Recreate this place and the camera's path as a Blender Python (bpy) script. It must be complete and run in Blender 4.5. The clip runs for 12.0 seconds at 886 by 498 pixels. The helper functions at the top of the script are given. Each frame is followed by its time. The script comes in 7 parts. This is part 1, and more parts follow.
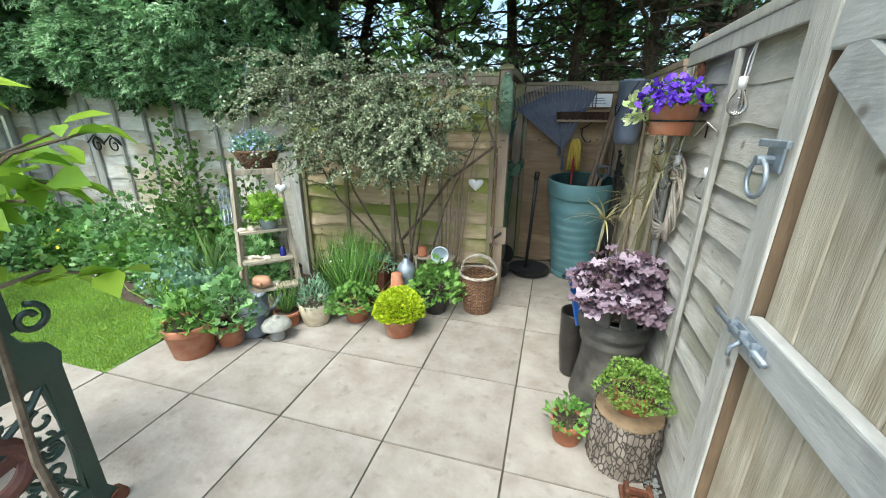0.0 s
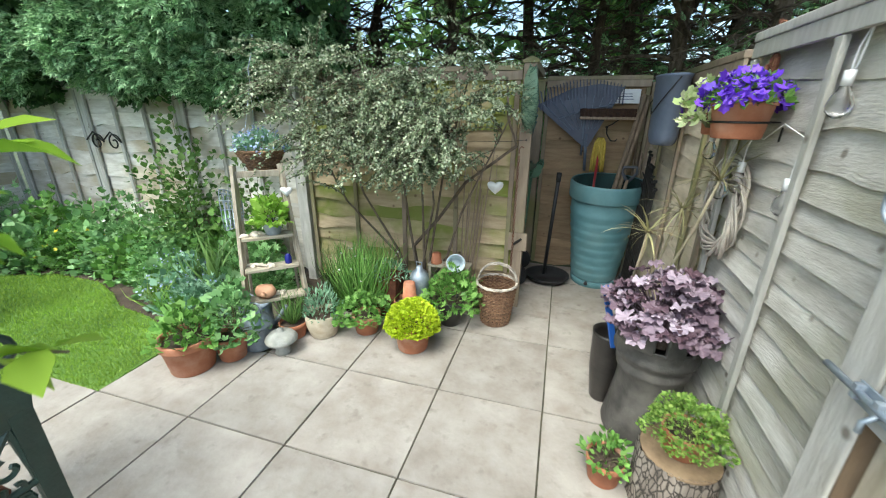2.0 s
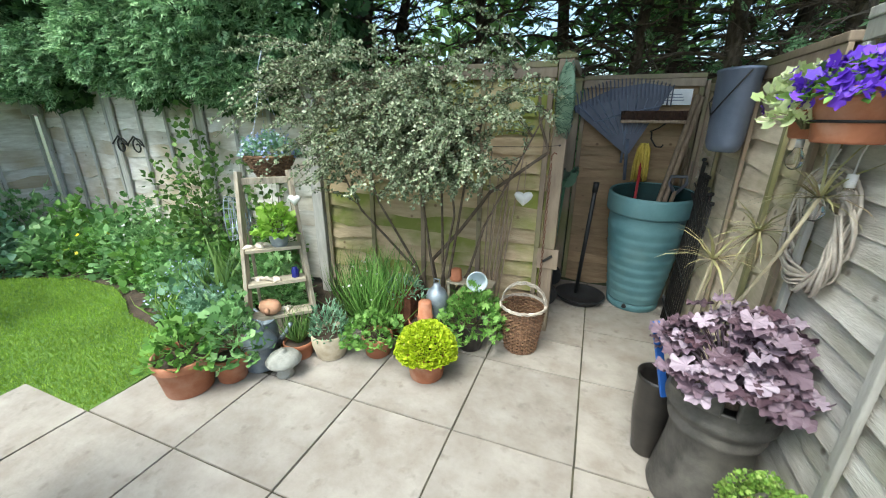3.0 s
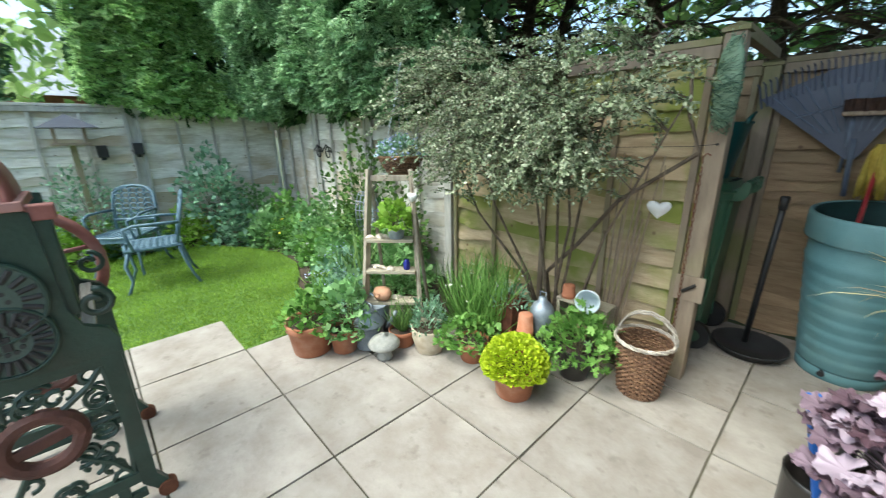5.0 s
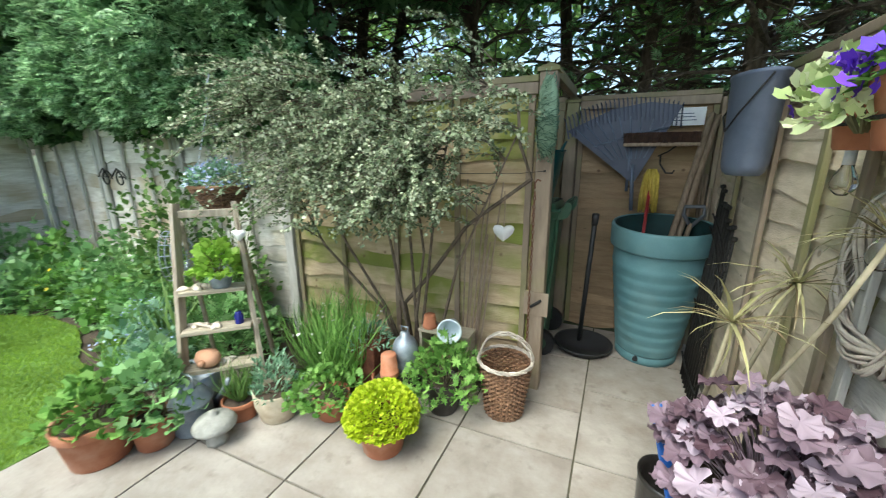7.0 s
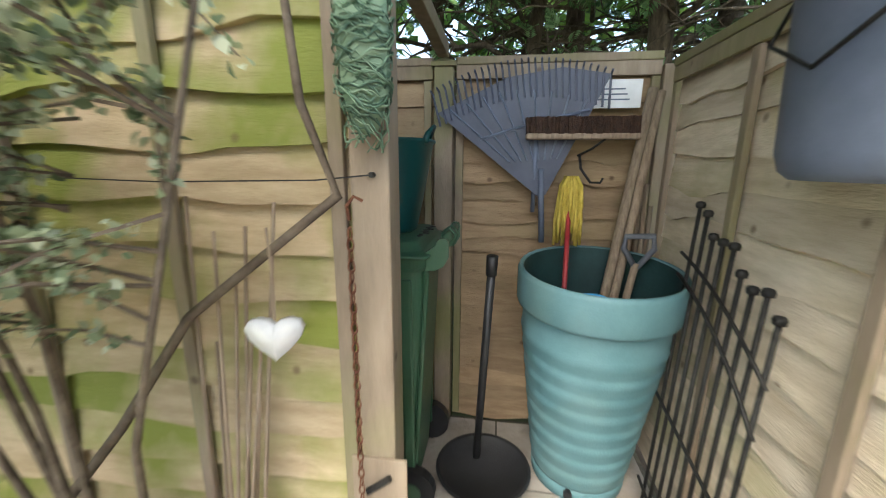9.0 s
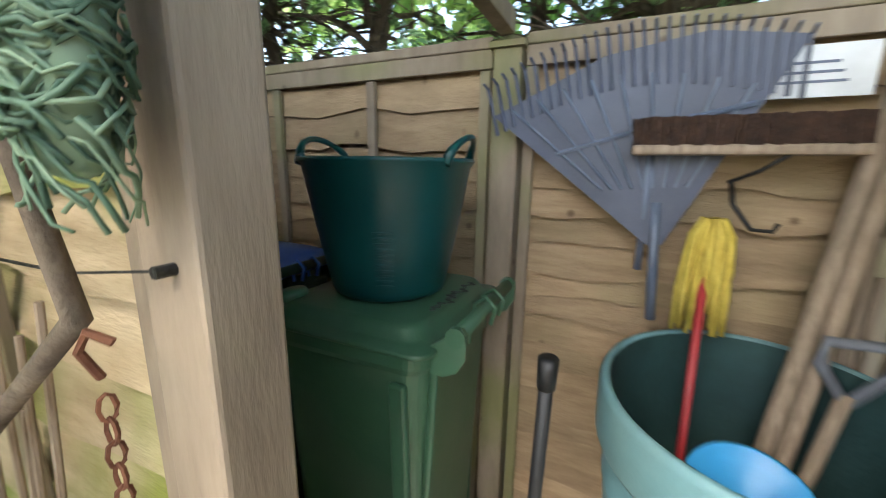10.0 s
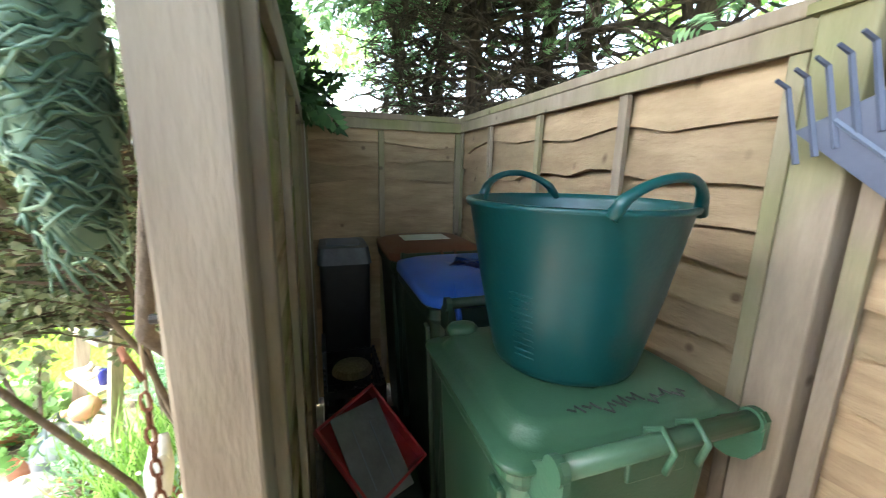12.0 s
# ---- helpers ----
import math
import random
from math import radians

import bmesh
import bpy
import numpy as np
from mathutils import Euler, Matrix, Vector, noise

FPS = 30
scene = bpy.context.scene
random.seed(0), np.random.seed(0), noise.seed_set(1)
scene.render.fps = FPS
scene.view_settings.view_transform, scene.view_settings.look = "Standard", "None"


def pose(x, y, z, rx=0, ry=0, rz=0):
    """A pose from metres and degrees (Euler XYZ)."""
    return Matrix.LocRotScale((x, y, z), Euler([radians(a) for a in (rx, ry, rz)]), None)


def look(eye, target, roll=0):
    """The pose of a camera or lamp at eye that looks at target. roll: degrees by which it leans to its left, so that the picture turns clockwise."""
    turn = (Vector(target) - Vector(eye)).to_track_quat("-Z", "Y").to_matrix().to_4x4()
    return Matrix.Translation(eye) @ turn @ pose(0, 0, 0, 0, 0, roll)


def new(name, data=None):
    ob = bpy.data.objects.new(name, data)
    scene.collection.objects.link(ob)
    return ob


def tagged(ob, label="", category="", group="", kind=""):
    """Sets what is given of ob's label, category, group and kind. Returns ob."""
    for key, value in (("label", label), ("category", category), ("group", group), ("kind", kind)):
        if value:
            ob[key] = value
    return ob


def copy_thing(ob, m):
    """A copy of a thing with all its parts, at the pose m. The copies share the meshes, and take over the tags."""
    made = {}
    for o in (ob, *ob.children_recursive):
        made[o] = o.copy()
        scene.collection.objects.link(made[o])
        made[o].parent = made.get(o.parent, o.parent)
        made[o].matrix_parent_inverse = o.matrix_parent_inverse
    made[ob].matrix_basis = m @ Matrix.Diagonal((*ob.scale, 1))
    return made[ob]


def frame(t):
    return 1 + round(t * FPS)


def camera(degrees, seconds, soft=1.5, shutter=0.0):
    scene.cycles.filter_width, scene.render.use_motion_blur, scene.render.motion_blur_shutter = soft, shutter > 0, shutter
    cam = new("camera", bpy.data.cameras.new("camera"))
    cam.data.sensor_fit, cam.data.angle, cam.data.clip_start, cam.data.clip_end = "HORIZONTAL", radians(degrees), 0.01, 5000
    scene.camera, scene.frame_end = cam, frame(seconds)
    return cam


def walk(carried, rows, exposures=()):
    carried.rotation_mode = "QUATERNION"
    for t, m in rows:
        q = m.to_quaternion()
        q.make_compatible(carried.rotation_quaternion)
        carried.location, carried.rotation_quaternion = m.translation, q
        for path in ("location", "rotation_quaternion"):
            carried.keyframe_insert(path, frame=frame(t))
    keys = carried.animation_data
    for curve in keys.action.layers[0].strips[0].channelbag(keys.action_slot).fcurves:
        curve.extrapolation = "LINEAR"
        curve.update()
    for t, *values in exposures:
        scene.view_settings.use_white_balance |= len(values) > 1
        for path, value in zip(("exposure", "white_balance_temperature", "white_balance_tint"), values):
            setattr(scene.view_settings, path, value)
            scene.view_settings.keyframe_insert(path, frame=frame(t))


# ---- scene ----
cam = camera(98.9, 12.0, soft=1.0, shutter=0.4)
PATH = [
    (0, (0.089, 0.033, 1.555), (-0.428, 1.849, 0.894), 0.4),
    (0.5, (0.092, 0.043, 1.54), (-0.425, 1.857, 0.877), 0.4),
    (1, (0.095, 0.059, 1.505), (-0.429, 1.869, 0.835), 0.4),
    (1.5, (0.047, 0.121, 1.548), (-0.482, 1.924, 0.864), 0.4),
    (2, (-0.054, 0.233, 1.573), (-0.596, 2.032, 0.888), 0.5),
    (2.5, (-0.095, 0.37, 1.59), (-0.682, 2.155, 0.905), 0.2),
    (2.7, (-0.103, 0.426, 1.576), (-0.735, 2.202, 0.908), 0.3),
    (4.3, (0.083, 0.835, 1.46), (-0.896, 2.45, 0.803), -0.5),
    (4.5, (0.12, 0.82, 1.452), (-0.985, 2.36, 0.814), -0.7),
    (5, (0.188, 0.798, 1.456), (-1.211, 2.101, 0.87), -1.0),
    (5.5, (0.188, 0.819, 1.474), (-1.296, 2.036, 0.912), -1.1),
    (6, (0.179, 0.838, 1.518), (-1.251, 2.118, 0.955), -0.9),
    (6.5, (0.131, 0.868, 1.522), (-0.889, 2.5, 0.979), -0.4),
    (7, (0.064, 0.992, 1.491), (-0.74, 2.753, 0.988), -0.4),
    (7.5, (0.074, 1.214, 1.472), (-0.531, 3.052, 0.963), -0.4),
    (7.7, (0.09, 1.355, 1.455), (-0.436, 3.217, 0.948), -0.5),
    (9.3, (-0.054, 2.582, 1.399), (-0.319, 4.517, 0.971), 0.5),
    (9.5, (-0.021, 2.718, 1.418), (-0.315, 4.65, 0.992), 0.6),
    (10, (0.049, 2.968, 1.47), (-0.754, 4.75, 1.049), 0.8),
    (10.5, (0.097, 3.097, 1.523), (-1.227, 4.536, 1.102), 0.8),
    (11, (0.131, 3.289, 1.54), (-1.486, 4.392, 1.131), 1.1),
    (11.5, (0.167, 3.371, 1.539), (-1.618, 4.178, 1.132), 1.1),
    (12, (0.17, 3.336, 1.547), (-1.689, 3.95, 1.137), 1.2),
]
EXPOSURE = [(0, 1.5, 6100, -2), (6.0, 1.55, 6150, -3), (7.7, 1.62, 6250, -3), (8.6, 2.1, 6500, 0), (9.3, 2.65, 6900, 5), (10.5, 3.3, 6900, 4), (11, 3.85, 6900, 5), (12, 4.2, 6750, 5)]
walk(cam, [(t, look(eye, target, roll)) for t, eye, target, roll in PATH], EXPOSURE)

# ---- world and light ----
world = bpy.data.worlds.new("overcast_sky")
scene.world = world
world.use_nodes = True
_wn = world.node_tree.nodes
_sky = _wn.new("ShaderNodeTexSky")
_sky.sky_type = "NISHITA"
_sky.sun_disc = False
_sky.sun_elevation, _sky.sun_rotation = radians(60), radians(196)
_sky.air_density, _sky.dust_density, _sky.ozone_density = 1.0, 4.0, 1.0
_wn["Background"].inputs["Strength"].default_value = 0.145
world.node_tree.links.new(_sky.outputs["Color"], _wn["Background"].inputs["Color"])
_sun = bpy.data.lights.new("sun", "SUN")
_sun.energy, _sun.angle, _sun.color = 1.15, radians(34), (1.0, 0.97, 0.92)
sun = new("sun", _sun)
sun.matrix_world = look((0, 0, 20), (1.9, 6.6, 20 - 11.9))

# ---- materials ----


def rgb(c):
    return (c[0], c[1], c[2], 1.0)


def surface(name, a, b, rough=0.75, scale=6.0, stretch=(1, 1, 1), bump=0.3, bscale=60.0, stain=None,
            stain_scale=1.6, stain_amount=0.5, rand=0.25, island=0.0, metal=0.0, coat=0.0, spec=0.5, worldspace=False, stain_from=0.48, knots=0.0, furrows=0.0):
    """A two-scale procedural surface: base colours a and b, fine grain relief, optional stains of a colour."""
    m = bpy.data.materials.new(name)
    m.use_nodes = True
    nt = m.node_tree
    n, l = nt.nodes, nt.links
    p = n["Principled BSDF"]
    if worldspace:
        geo = n.new("ShaderNodeNewGeometry")
        src = geo.outputs["Position"]
    else:
        tc = n.new("ShaderNodeTexCoord")
        src = tc.outputs["Object"]
    info = n.new("ShaderNodeObjectInfo")
    shift = n.new("ShaderNodeVectorMath")
    shift.operation = "MULTIPLY_ADD"
    shift.inputs[1].default_value = (37.0, 19.0, 23.0)
    l.new(info.outputs["Random"], shift.inputs[0])
    l.new(src, shift.inputs[2])
    mp = n.new("ShaderNodeMapping")
    mp.inputs["Scale"].default_value = stretch
    l.new(shift.outputs[0], mp.inputs["Vector"])
    big = n.new("ShaderNodeTexNoise")
    big.inputs["Scale"].default_value = scale
    big.inputs["Detail"].default_value = 7
    big.inputs["Roughness"].default_value = 0.62
    l.new(mp.outputs[0], big.inputs["Vector"])
    ramp = n.new("ShaderNodeValToRGB")
    ramp.color_ramp.elements[0].position, ramp.color_ramp.elements[1].position = 0.34, 0.68
    ramp.color_ramp.elements[0].color, ramp.color_ramp.elements[1].color = rgb(a), rgb(b)
    l.new(big.outputs["Fac"], ramp.inputs["Fac"])
    col = ramp.outputs["Color"]
    if stain:
        sn = n.new("ShaderNodeTexNoise")
        sn.inputs["Scale"].default_value = stain_scale
        sn.inputs["Detail"].default_value = 5
        l.new(shift.outputs[0], sn.inputs["Vector"])
        sr = n.new("ShaderNodeValToRGB")
        sr.color_ramp.elements[0].position, sr.color_ramp.elements[1].position = stain_from, stain_from + 0.17
        sr.color_ramp.elements[0].color, sr.color_ramp.elements[1].color = (0, 0, 0, 1), (stain_amount,) * 3 + (1,)
        l.new(sn.outputs["Fac"], sr.inputs["Fac"])
        mx = n.new("ShaderNodeMix")
        mx.data_type = "RGBA"
        l.new(sr.outputs["Color"], mx.inputs["Factor"])
        l.new(col, mx.inputs["A"])
        mx.inputs["B"].default_value = rgb(stain)
        col = mx.outputs["Result"]
    if furrows:
        fm = n.new("ShaderNodeMapping")
        fm.inputs["Scale"].default_value = (1.0, 1.0, 0.45)
        l.new(shift.outputs[0], fm.inputs["Vector"])
        fv = n.new("ShaderNodeTexVoronoi")
        fv.feature = "DISTANCE_TO_EDGE"
        fv.inputs["Scale"].default_value = furrows
        l.new(fm.outputs[0], fv.inputs["Vector"])
        fr = n.new("ShaderNodeValToRGB")
        fr.color_ramp.elements[0].position, fr.color_ramp.elements[1].position = 0.02, 0.16
        fr.color_ramp.elements[0].color, fr.color_ramp.elements[1].color = (1, 1, 1, 1), (0, 0, 0, 1)
        l.new(fv.outputs["Distance"], fr.inputs["Fac"])
        fx = n.new("ShaderNodeMix")
        fx.data_type = "RGBA"
        l.new(fr.outputs["Color"], fx.inputs["Factor"])
        l.new(col, fx.inputs["A"])
        fx.inputs["B"].default_value = rgb((a[0] * 0.25, a[1] * 0.25, a[2] * 0.25))
        col = fx.outputs["Result"]
    if knots:
        vo = n.new("ShaderNodeTexVoronoi")
        vo.inputs["Scale"].default_value = knots
        vo.inputs["Randomness"].default_value = 1.0
        l.new(shift.outputs[0], vo.inputs["Vector"])
        kr = n.new("ShaderNodeValToRGB")
        kr.color_ramp.elements[0].position, kr.color_ramp.elements[1].position = 0.05, 0.12
        kr.color_ramp.elements[0].color, kr.color_ramp.elements[1].color = (0.8, 0.8, 0.8, 1), (0, 0, 0, 1)
        l.new(vo.outputs["Distance"], kr.inputs["Fac"])
        kx = n.new("ShaderNodeMix")
        kx.data_type = "RGBA"
        l.new(kr.outputs["Color"], kx.inputs["Factor"])
        l.new(col, kx.inputs["A"])
        kx.inputs["B"].default_value = rgb((a[0] * 0.38, a[1] * 0.32, a[2] * 0.28))
        col = kx.outputs["Result"]
    if rand or island:
        hs = n.new("ShaderNodeHueSaturation")
        amount = island or rand
        mr = n.new("ShaderNodeMapRange")
        mr.inputs["To Min"].default_value, mr.inputs["To Max"].default_value = 1 - amount, 1 + amount
        if island:
            g2 = n.new("ShaderNodeNewGeometry")
            l.new(g2.outputs["Random Per Island"], mr.inputs["Value"])
        else:
            l.new(info.outputs["Random"], mr.inputs["Value"])
        l.new(mr.outputs[0], hs.inputs["Value"])
        l.new(col, hs.inputs["Color"])
        col = hs.outputs["Color"]
    l.new(col, p.inputs["Base Color"])
    rr = n.new("ShaderNodeMapRange")
    rr.inputs["To Min"].default_value, rr.inputs["To Max"].default_value = max(0.05, rough - 0.14), min(1, rough + 0.1)
    l.new(big.outputs["Fac"], rr.inputs["Value"])
    l.new(rr.outputs[0], p.inputs["Roughness"])
    p.inputs["Metallic"].default_value = metal
    p.inputs["Coat Weight"].default_value = coat
    p.inputs["Specular IOR Level"].default_value = spec
    if bump:
        fine = n.new("ShaderNodeTexNoise")
        fine.inputs["Scale"].default_value = bscale
        fine.inputs["Detail"].default_value = 5
        l.new(mp.outputs[0], fine.inputs["Vector"])
        add = n.new("ShaderNodeMath")
        add.operation = "ADD"
        l.new(fine.outputs["Fac"], add.inputs[0])
        l.new(big.outputs["Fac"], add.inputs[1])
        bp = n.new("ShaderNodeBump")
        bp.inputs["Strength"].default_value = bump
        bp.inputs["Distance"].default_value = 0.01
        l.new(add.outputs[0], bp.inputs["Height"])
        l.new(bp.outputs[0], p.inputs["Normal"])
    return m


def leafy(name, dark, mid, light, rough=0.5, through_amount=0.3):
    """Leaf material: colour varies leaf by leaf, and light passes through."""
    m = bpy.data.materials.new(name)
    m.use_nodes = True
    nt = m.node_tree
    n, l = nt.nodes, nt.links
    p = n["Principled BSDF"]
    geo = n.new("ShaderNodeNewGeometry")
    ramp = n.new("ShaderNodeValToRGB")
    e = ramp.color_ramp.elements
    e[0].color, e[1].color = rgb(dark), rgb(light)
    k = e.new(0.5)
    k.color = rgb(mid)
    l.new(geo.outputs["Random Per Island"], ramp.inputs["Fac"])
    big = n.new("ShaderNodeTexNoise")
    big.inputs["Scale"].default_value = 2.2
    big.inputs["Detail"].default_value = 3
    l.new(geo.outputs["Position"], big.inputs["Vector"])
    mr = n.new("ShaderNodeMapRange")
    mr.inputs["To Min"].default_value, mr.inputs["To Max"].default_value = 0.55, 1.45
    l.new(big.outputs["Fac"], mr.inputs["Value"])
    hs = n.new("ShaderNodeHueSaturation")
    l.new(mr.outputs[0], hs.inputs["Value"])
    l.new(ramp.outputs["Color"], hs.inputs["Color"])
    l.new(hs.outputs["Color"], p.inputs["Base Color"])
    p.inputs["Roughness"].default_value = rough
    p.inputs["Specular IOR Level"].default_value = 0.35
    tr = n.new("ShaderNodeBsdfTranslucent")
    l.new(hs.outputs["Color"], tr.inputs["Color"])
    mix = n.new("ShaderNodeMixShader")
    mix.inputs["Fac"].default_value = through_amount
    l.new(p.outputs[0], mix.inputs[1])
    l.new(tr.outputs[0], mix.inputs[2])
    l.new(mix.outputs[0], n["Material Output"].inputs["Surface"])
    return m


def glassy(name, color=(1, 1, 1), rough=0.02):
    m = bpy.data.materials.new(name)
    m.use_nodes = True
    p = m.node_tree.nodes["Principled BSDF"]
    p.inputs["Base Color"].default_value = rgb(color)
    p.inputs["Roughness"].default_value = rough
    p.inputs["Transmission Weight"].default_value = 1.0
    p.inputs["IOR"].default_value = 1.45
    return m


GRAIN = (0.7, 9, 9)
MAT = {}
MAT["board_grey"] = surface("weathered_grey_board", (0.415, 0.39, 0.342), (0.659, 0.634, 0.586), 0.85, 4, (1.2, 6, 6), 0.45, 30,
                            stain=(0.26, 0.25, 0.16), stain_scale=2.2, stain_amount=0.55, knots=7.0, rand=0.14)
MAT["board_warm"] = surface("warm_softwood_board", (0.26, 0.17, 0.095), (0.41, 0.29, 0.175), 0.8, 4, (1.2, 6, 6), 0.3, 30,
                            stain=(0.22, 0.17, 0.09), stain_scale=2.5, stain_amount=0.5, knots=7.0, rand=0.16)
MAT["board_green"] = surface("algae_stained_board", (0.40, 0.30, 0.18), (0.58, 0.46, 0.30), 0.85, 4, (1.2, 6, 6), 0.35, 30,
                             stain=(0.19, 0.23, 0.03), stain_scale=2.3, stain_amount=0.9, knots=7.0, rand=0.12, stain_from=0.43)
MAT["board_pale"] = surface("silvered_fence_board", (0.52, 0.49, 0.43), (0.76, 0.74, 0.69), 0.85, 4, (1.2, 6, 6), 0.35, 30,
                            stain=(0.33, 0.25, 0.13), stain_scale=1.2, stain_amount=0.7, knots=7.0, rand=0.16)
MAT["post_wood"] = surface("sawn_timber_post", (0.21, 0.16, 0.115), (0.31, 0.245, 0.18), 0.8, 4, (5, 5, 1.0), 0.15, 30,
                           stain=(0.17, 0.19, 0.05), stain_scale=1.8, stain_amount=0.6, knots=7.0, rand=0.1)
MAT["post_grey"] = surface("weathered_grey_timber", (0.36, 0.35, 0.32), (0.52, 0.51, 0.48), 0.82, 5, (6, 6, 1.0), 0.35, 30,
                           stain=(0.22, 0.20, 0.13), stain_scale=1.8, stain_amount=0.4, knots=7.0, rand=0.1)
MAT["post_gate"] = surface("silvered_gate_post", (0.40, 0.385, 0.35), (0.58, 0.565, 0.53), 0.82, 5, (6, 6, 1.0), 0.3, 30,
                           stain=(0.26, 0.20, 0.12), stain_scale=3.0, stain_amount=0.45, knots=6.0, rand=0.05)
MAT["reveal_wood"] = surface("unweathered_brown_timber", (0.13, 0.085, 0.05), (0.22, 0.15, 0.09), 0.8, 4, (6, 6, 1.0), 0.3, 30,
                             stain=(0.08, 0.06, 0.04), stain_scale=3.0, stain_amount=0.4, knots=6.0, rand=0.0)
MAT["slab"] = surface("buff_paving_slab", (0.235, 0.205, 0.178), (0.35, 0.322, 0.292), 0.85, 4.5, (1, 1, 1), 0.45, 22,
                      stain=(0.13, 0.112, 0.095), stain_scale=13.0, stain_amount=0.5, stain_from=0.585, rand=0.09)
MAT["joint"] = surface("mossy_joint_sand", (0.05, 0.045, 0.035), (0.12, 0.11, 0.07), 0.95, 14, bump=0.8, bscale=90, rand=0)
MAT["soil"] = surface("dark_garden_soil", (0.035, 0.025, 0.018), (0.095, 0.068, 0.048), 0.95, 9, bump=1.0, bscale=45, rand=0)
MAT["earth"] = surface("distant_ground", (0.05, 0.07, 0.03), (0.10, 0.11, 0.05), 0.95, 0.6, bump=0.3, bscale=4, rand=0)
MAT["turf"] = surface("mown_turf", (0.07, 0.14, 0.02), (0.14, 0.25, 0.04), 0.9, 3, bump=0.8, bscale=120, rand=0)
MAT["grass"] = leafy("grass_blade", (0.13, 0.24, 0.022), (0.23, 0.37, 0.04), (0.36, 0.50, 0.08), 0.5, 0.35)
MAT["conifer"] = leafy("cypress_spray", (0.09, 0.20, 0.08), (0.24, 0.42, 0.20), (0.44, 0.63, 0.35), 0.5, 0.32)
MAT["conifer_bright"] = leafy("fresh_cypress_spray", (0.16, 0.32, 0.09), (0.34, 0.56, 0.18), (0.52, 0.72, 0.30), 0.5, 0.30)
# inner hedge sprays: the shade of the hedge's depth is put into this leaf colour
MAT["conifer_shade"] = leafy("shaded_cypress_spray", (0.03, 0.07, 0.025), (0.06, 0.13, 0.045), (0.10, 0.19, 0.07), 0.65, 0.25)
MAT["bark"] = surface("cypress_bark", (0.07, 0.054, 0.043), (0.23, 0.175, 0.14), 0.95, 9, (3, 3, 0.6), 1.0, 40, rand=0.2)
MAT["far_leaf"] = leafy("far_broadleaf", (0.16, 0.28, 0.08), (0.30, 0.46, 0.14), (0.48, 0.64, 0.26), 0.5, 0.5)

# ---- building helpers ----


def part(name, bm, material, parent=None, label="", smooth=False):
    """Links a bmesh as one mesh object under a thing or a part."""
    me = bpy.data.meshes.new(name)
    bm.to_mesh(me)
    bm.free()
    if smooth:
        for poly in me.polygons:
            poly.use_smooth = True
    me.materials.append(MAT[material] if isinstance(material, str) else material)
    ob = new(name, me)
    if parent is not None:
        ob.parent = parent
    if label:
        ob["label"] = label
    return ob


def raw(name, verts, faces, material, parent=None, label="", smooth=False):
    """Links plain vertices and faces as one mesh object."""
    me = bpy.data.meshes.new(name)
    me.from_pydata([tuple(v) for v in verts], [], [tuple(f) for f in faces])
    if smooth:
        for poly in me.polygons:
            poly.use_smooth = True
    me.materials.append(MAT[material] if isinstance(material, str) else material)
    ob = new(name, me)
    if parent is not None:
        ob.parent = parent
    if label:
        ob["label"] = label
    return ob


def thing(name, m, label, category, group="", kind=""):
    ob = new(name)
    ob.empty_display_size = 0.1
    ob.matrix_world = m
    return tagged(ob, label, category, group, kind)


def put_box(bm, sx, sy, sz, x=0, y=0, z=0, m=None, bevel=0.0):
    """Adds a box whose centre is at x, y, z, with rounded edges."""
    at = Matrix.Translation((x, y, z))
    if m is not None:
        at = at @ m
    made = bmesh.ops.create_cube(bm, size=1.0, matrix=at @ Matrix.Diagonal((sx, sy, sz, 1)))["verts"]
    if bevel:
        edges = list({e for v in made for e in v.link_edges})
        bmesh.ops.bevel(bm, geom=edges, offset=bevel, segments=2, affect="EDGES", profile=0.5)
    return bm


def box(sx, sy, sz, x=0, y=0, z=0, m=None, bevel=0.0):
    return put_box(bmesh.new(), sx, sy, sz, x, y, z, m, bevel)


def put_lathe(bm, profile, segs=24, m=None, wobble=0.0, capped=True):
    """Turns a profile of (radius, height) round the z axis."""
    rings = []
    for i, (r, z) in enumerate(profile):
        ring = []
        for k in range(segs):
            a = 2 * math.pi * k / segs
            q = r * (1 + wobble * math.sin(3 * a + i))
            v = Vector((q * math.cos(a), q * math.sin(a), z))
            ring.append(bm.verts.new(m @ v if m is not None else v))
        rings.append(ring)
    for i in range(len(rings) - 1):
        for k in range(segs):
            bm.faces.new((rings[i][k], rings[i][(k + 1) % segs], rings[i + 1][(k + 1) % segs], rings[i + 1][k]))
    if capped and profile[0][0] > 1e-4:
        bm.faces.new(list(reversed(rings[0])))
    if capped and profile[-1][0] > 1e-4:
        bm.faces.new(rings[-1])
    return bm


def lathe(profile, segs=24, m=None, wobble=0.0, capped=True):
    return put_lathe(bmesh.new(), profile, segs, m, wobble, capped)


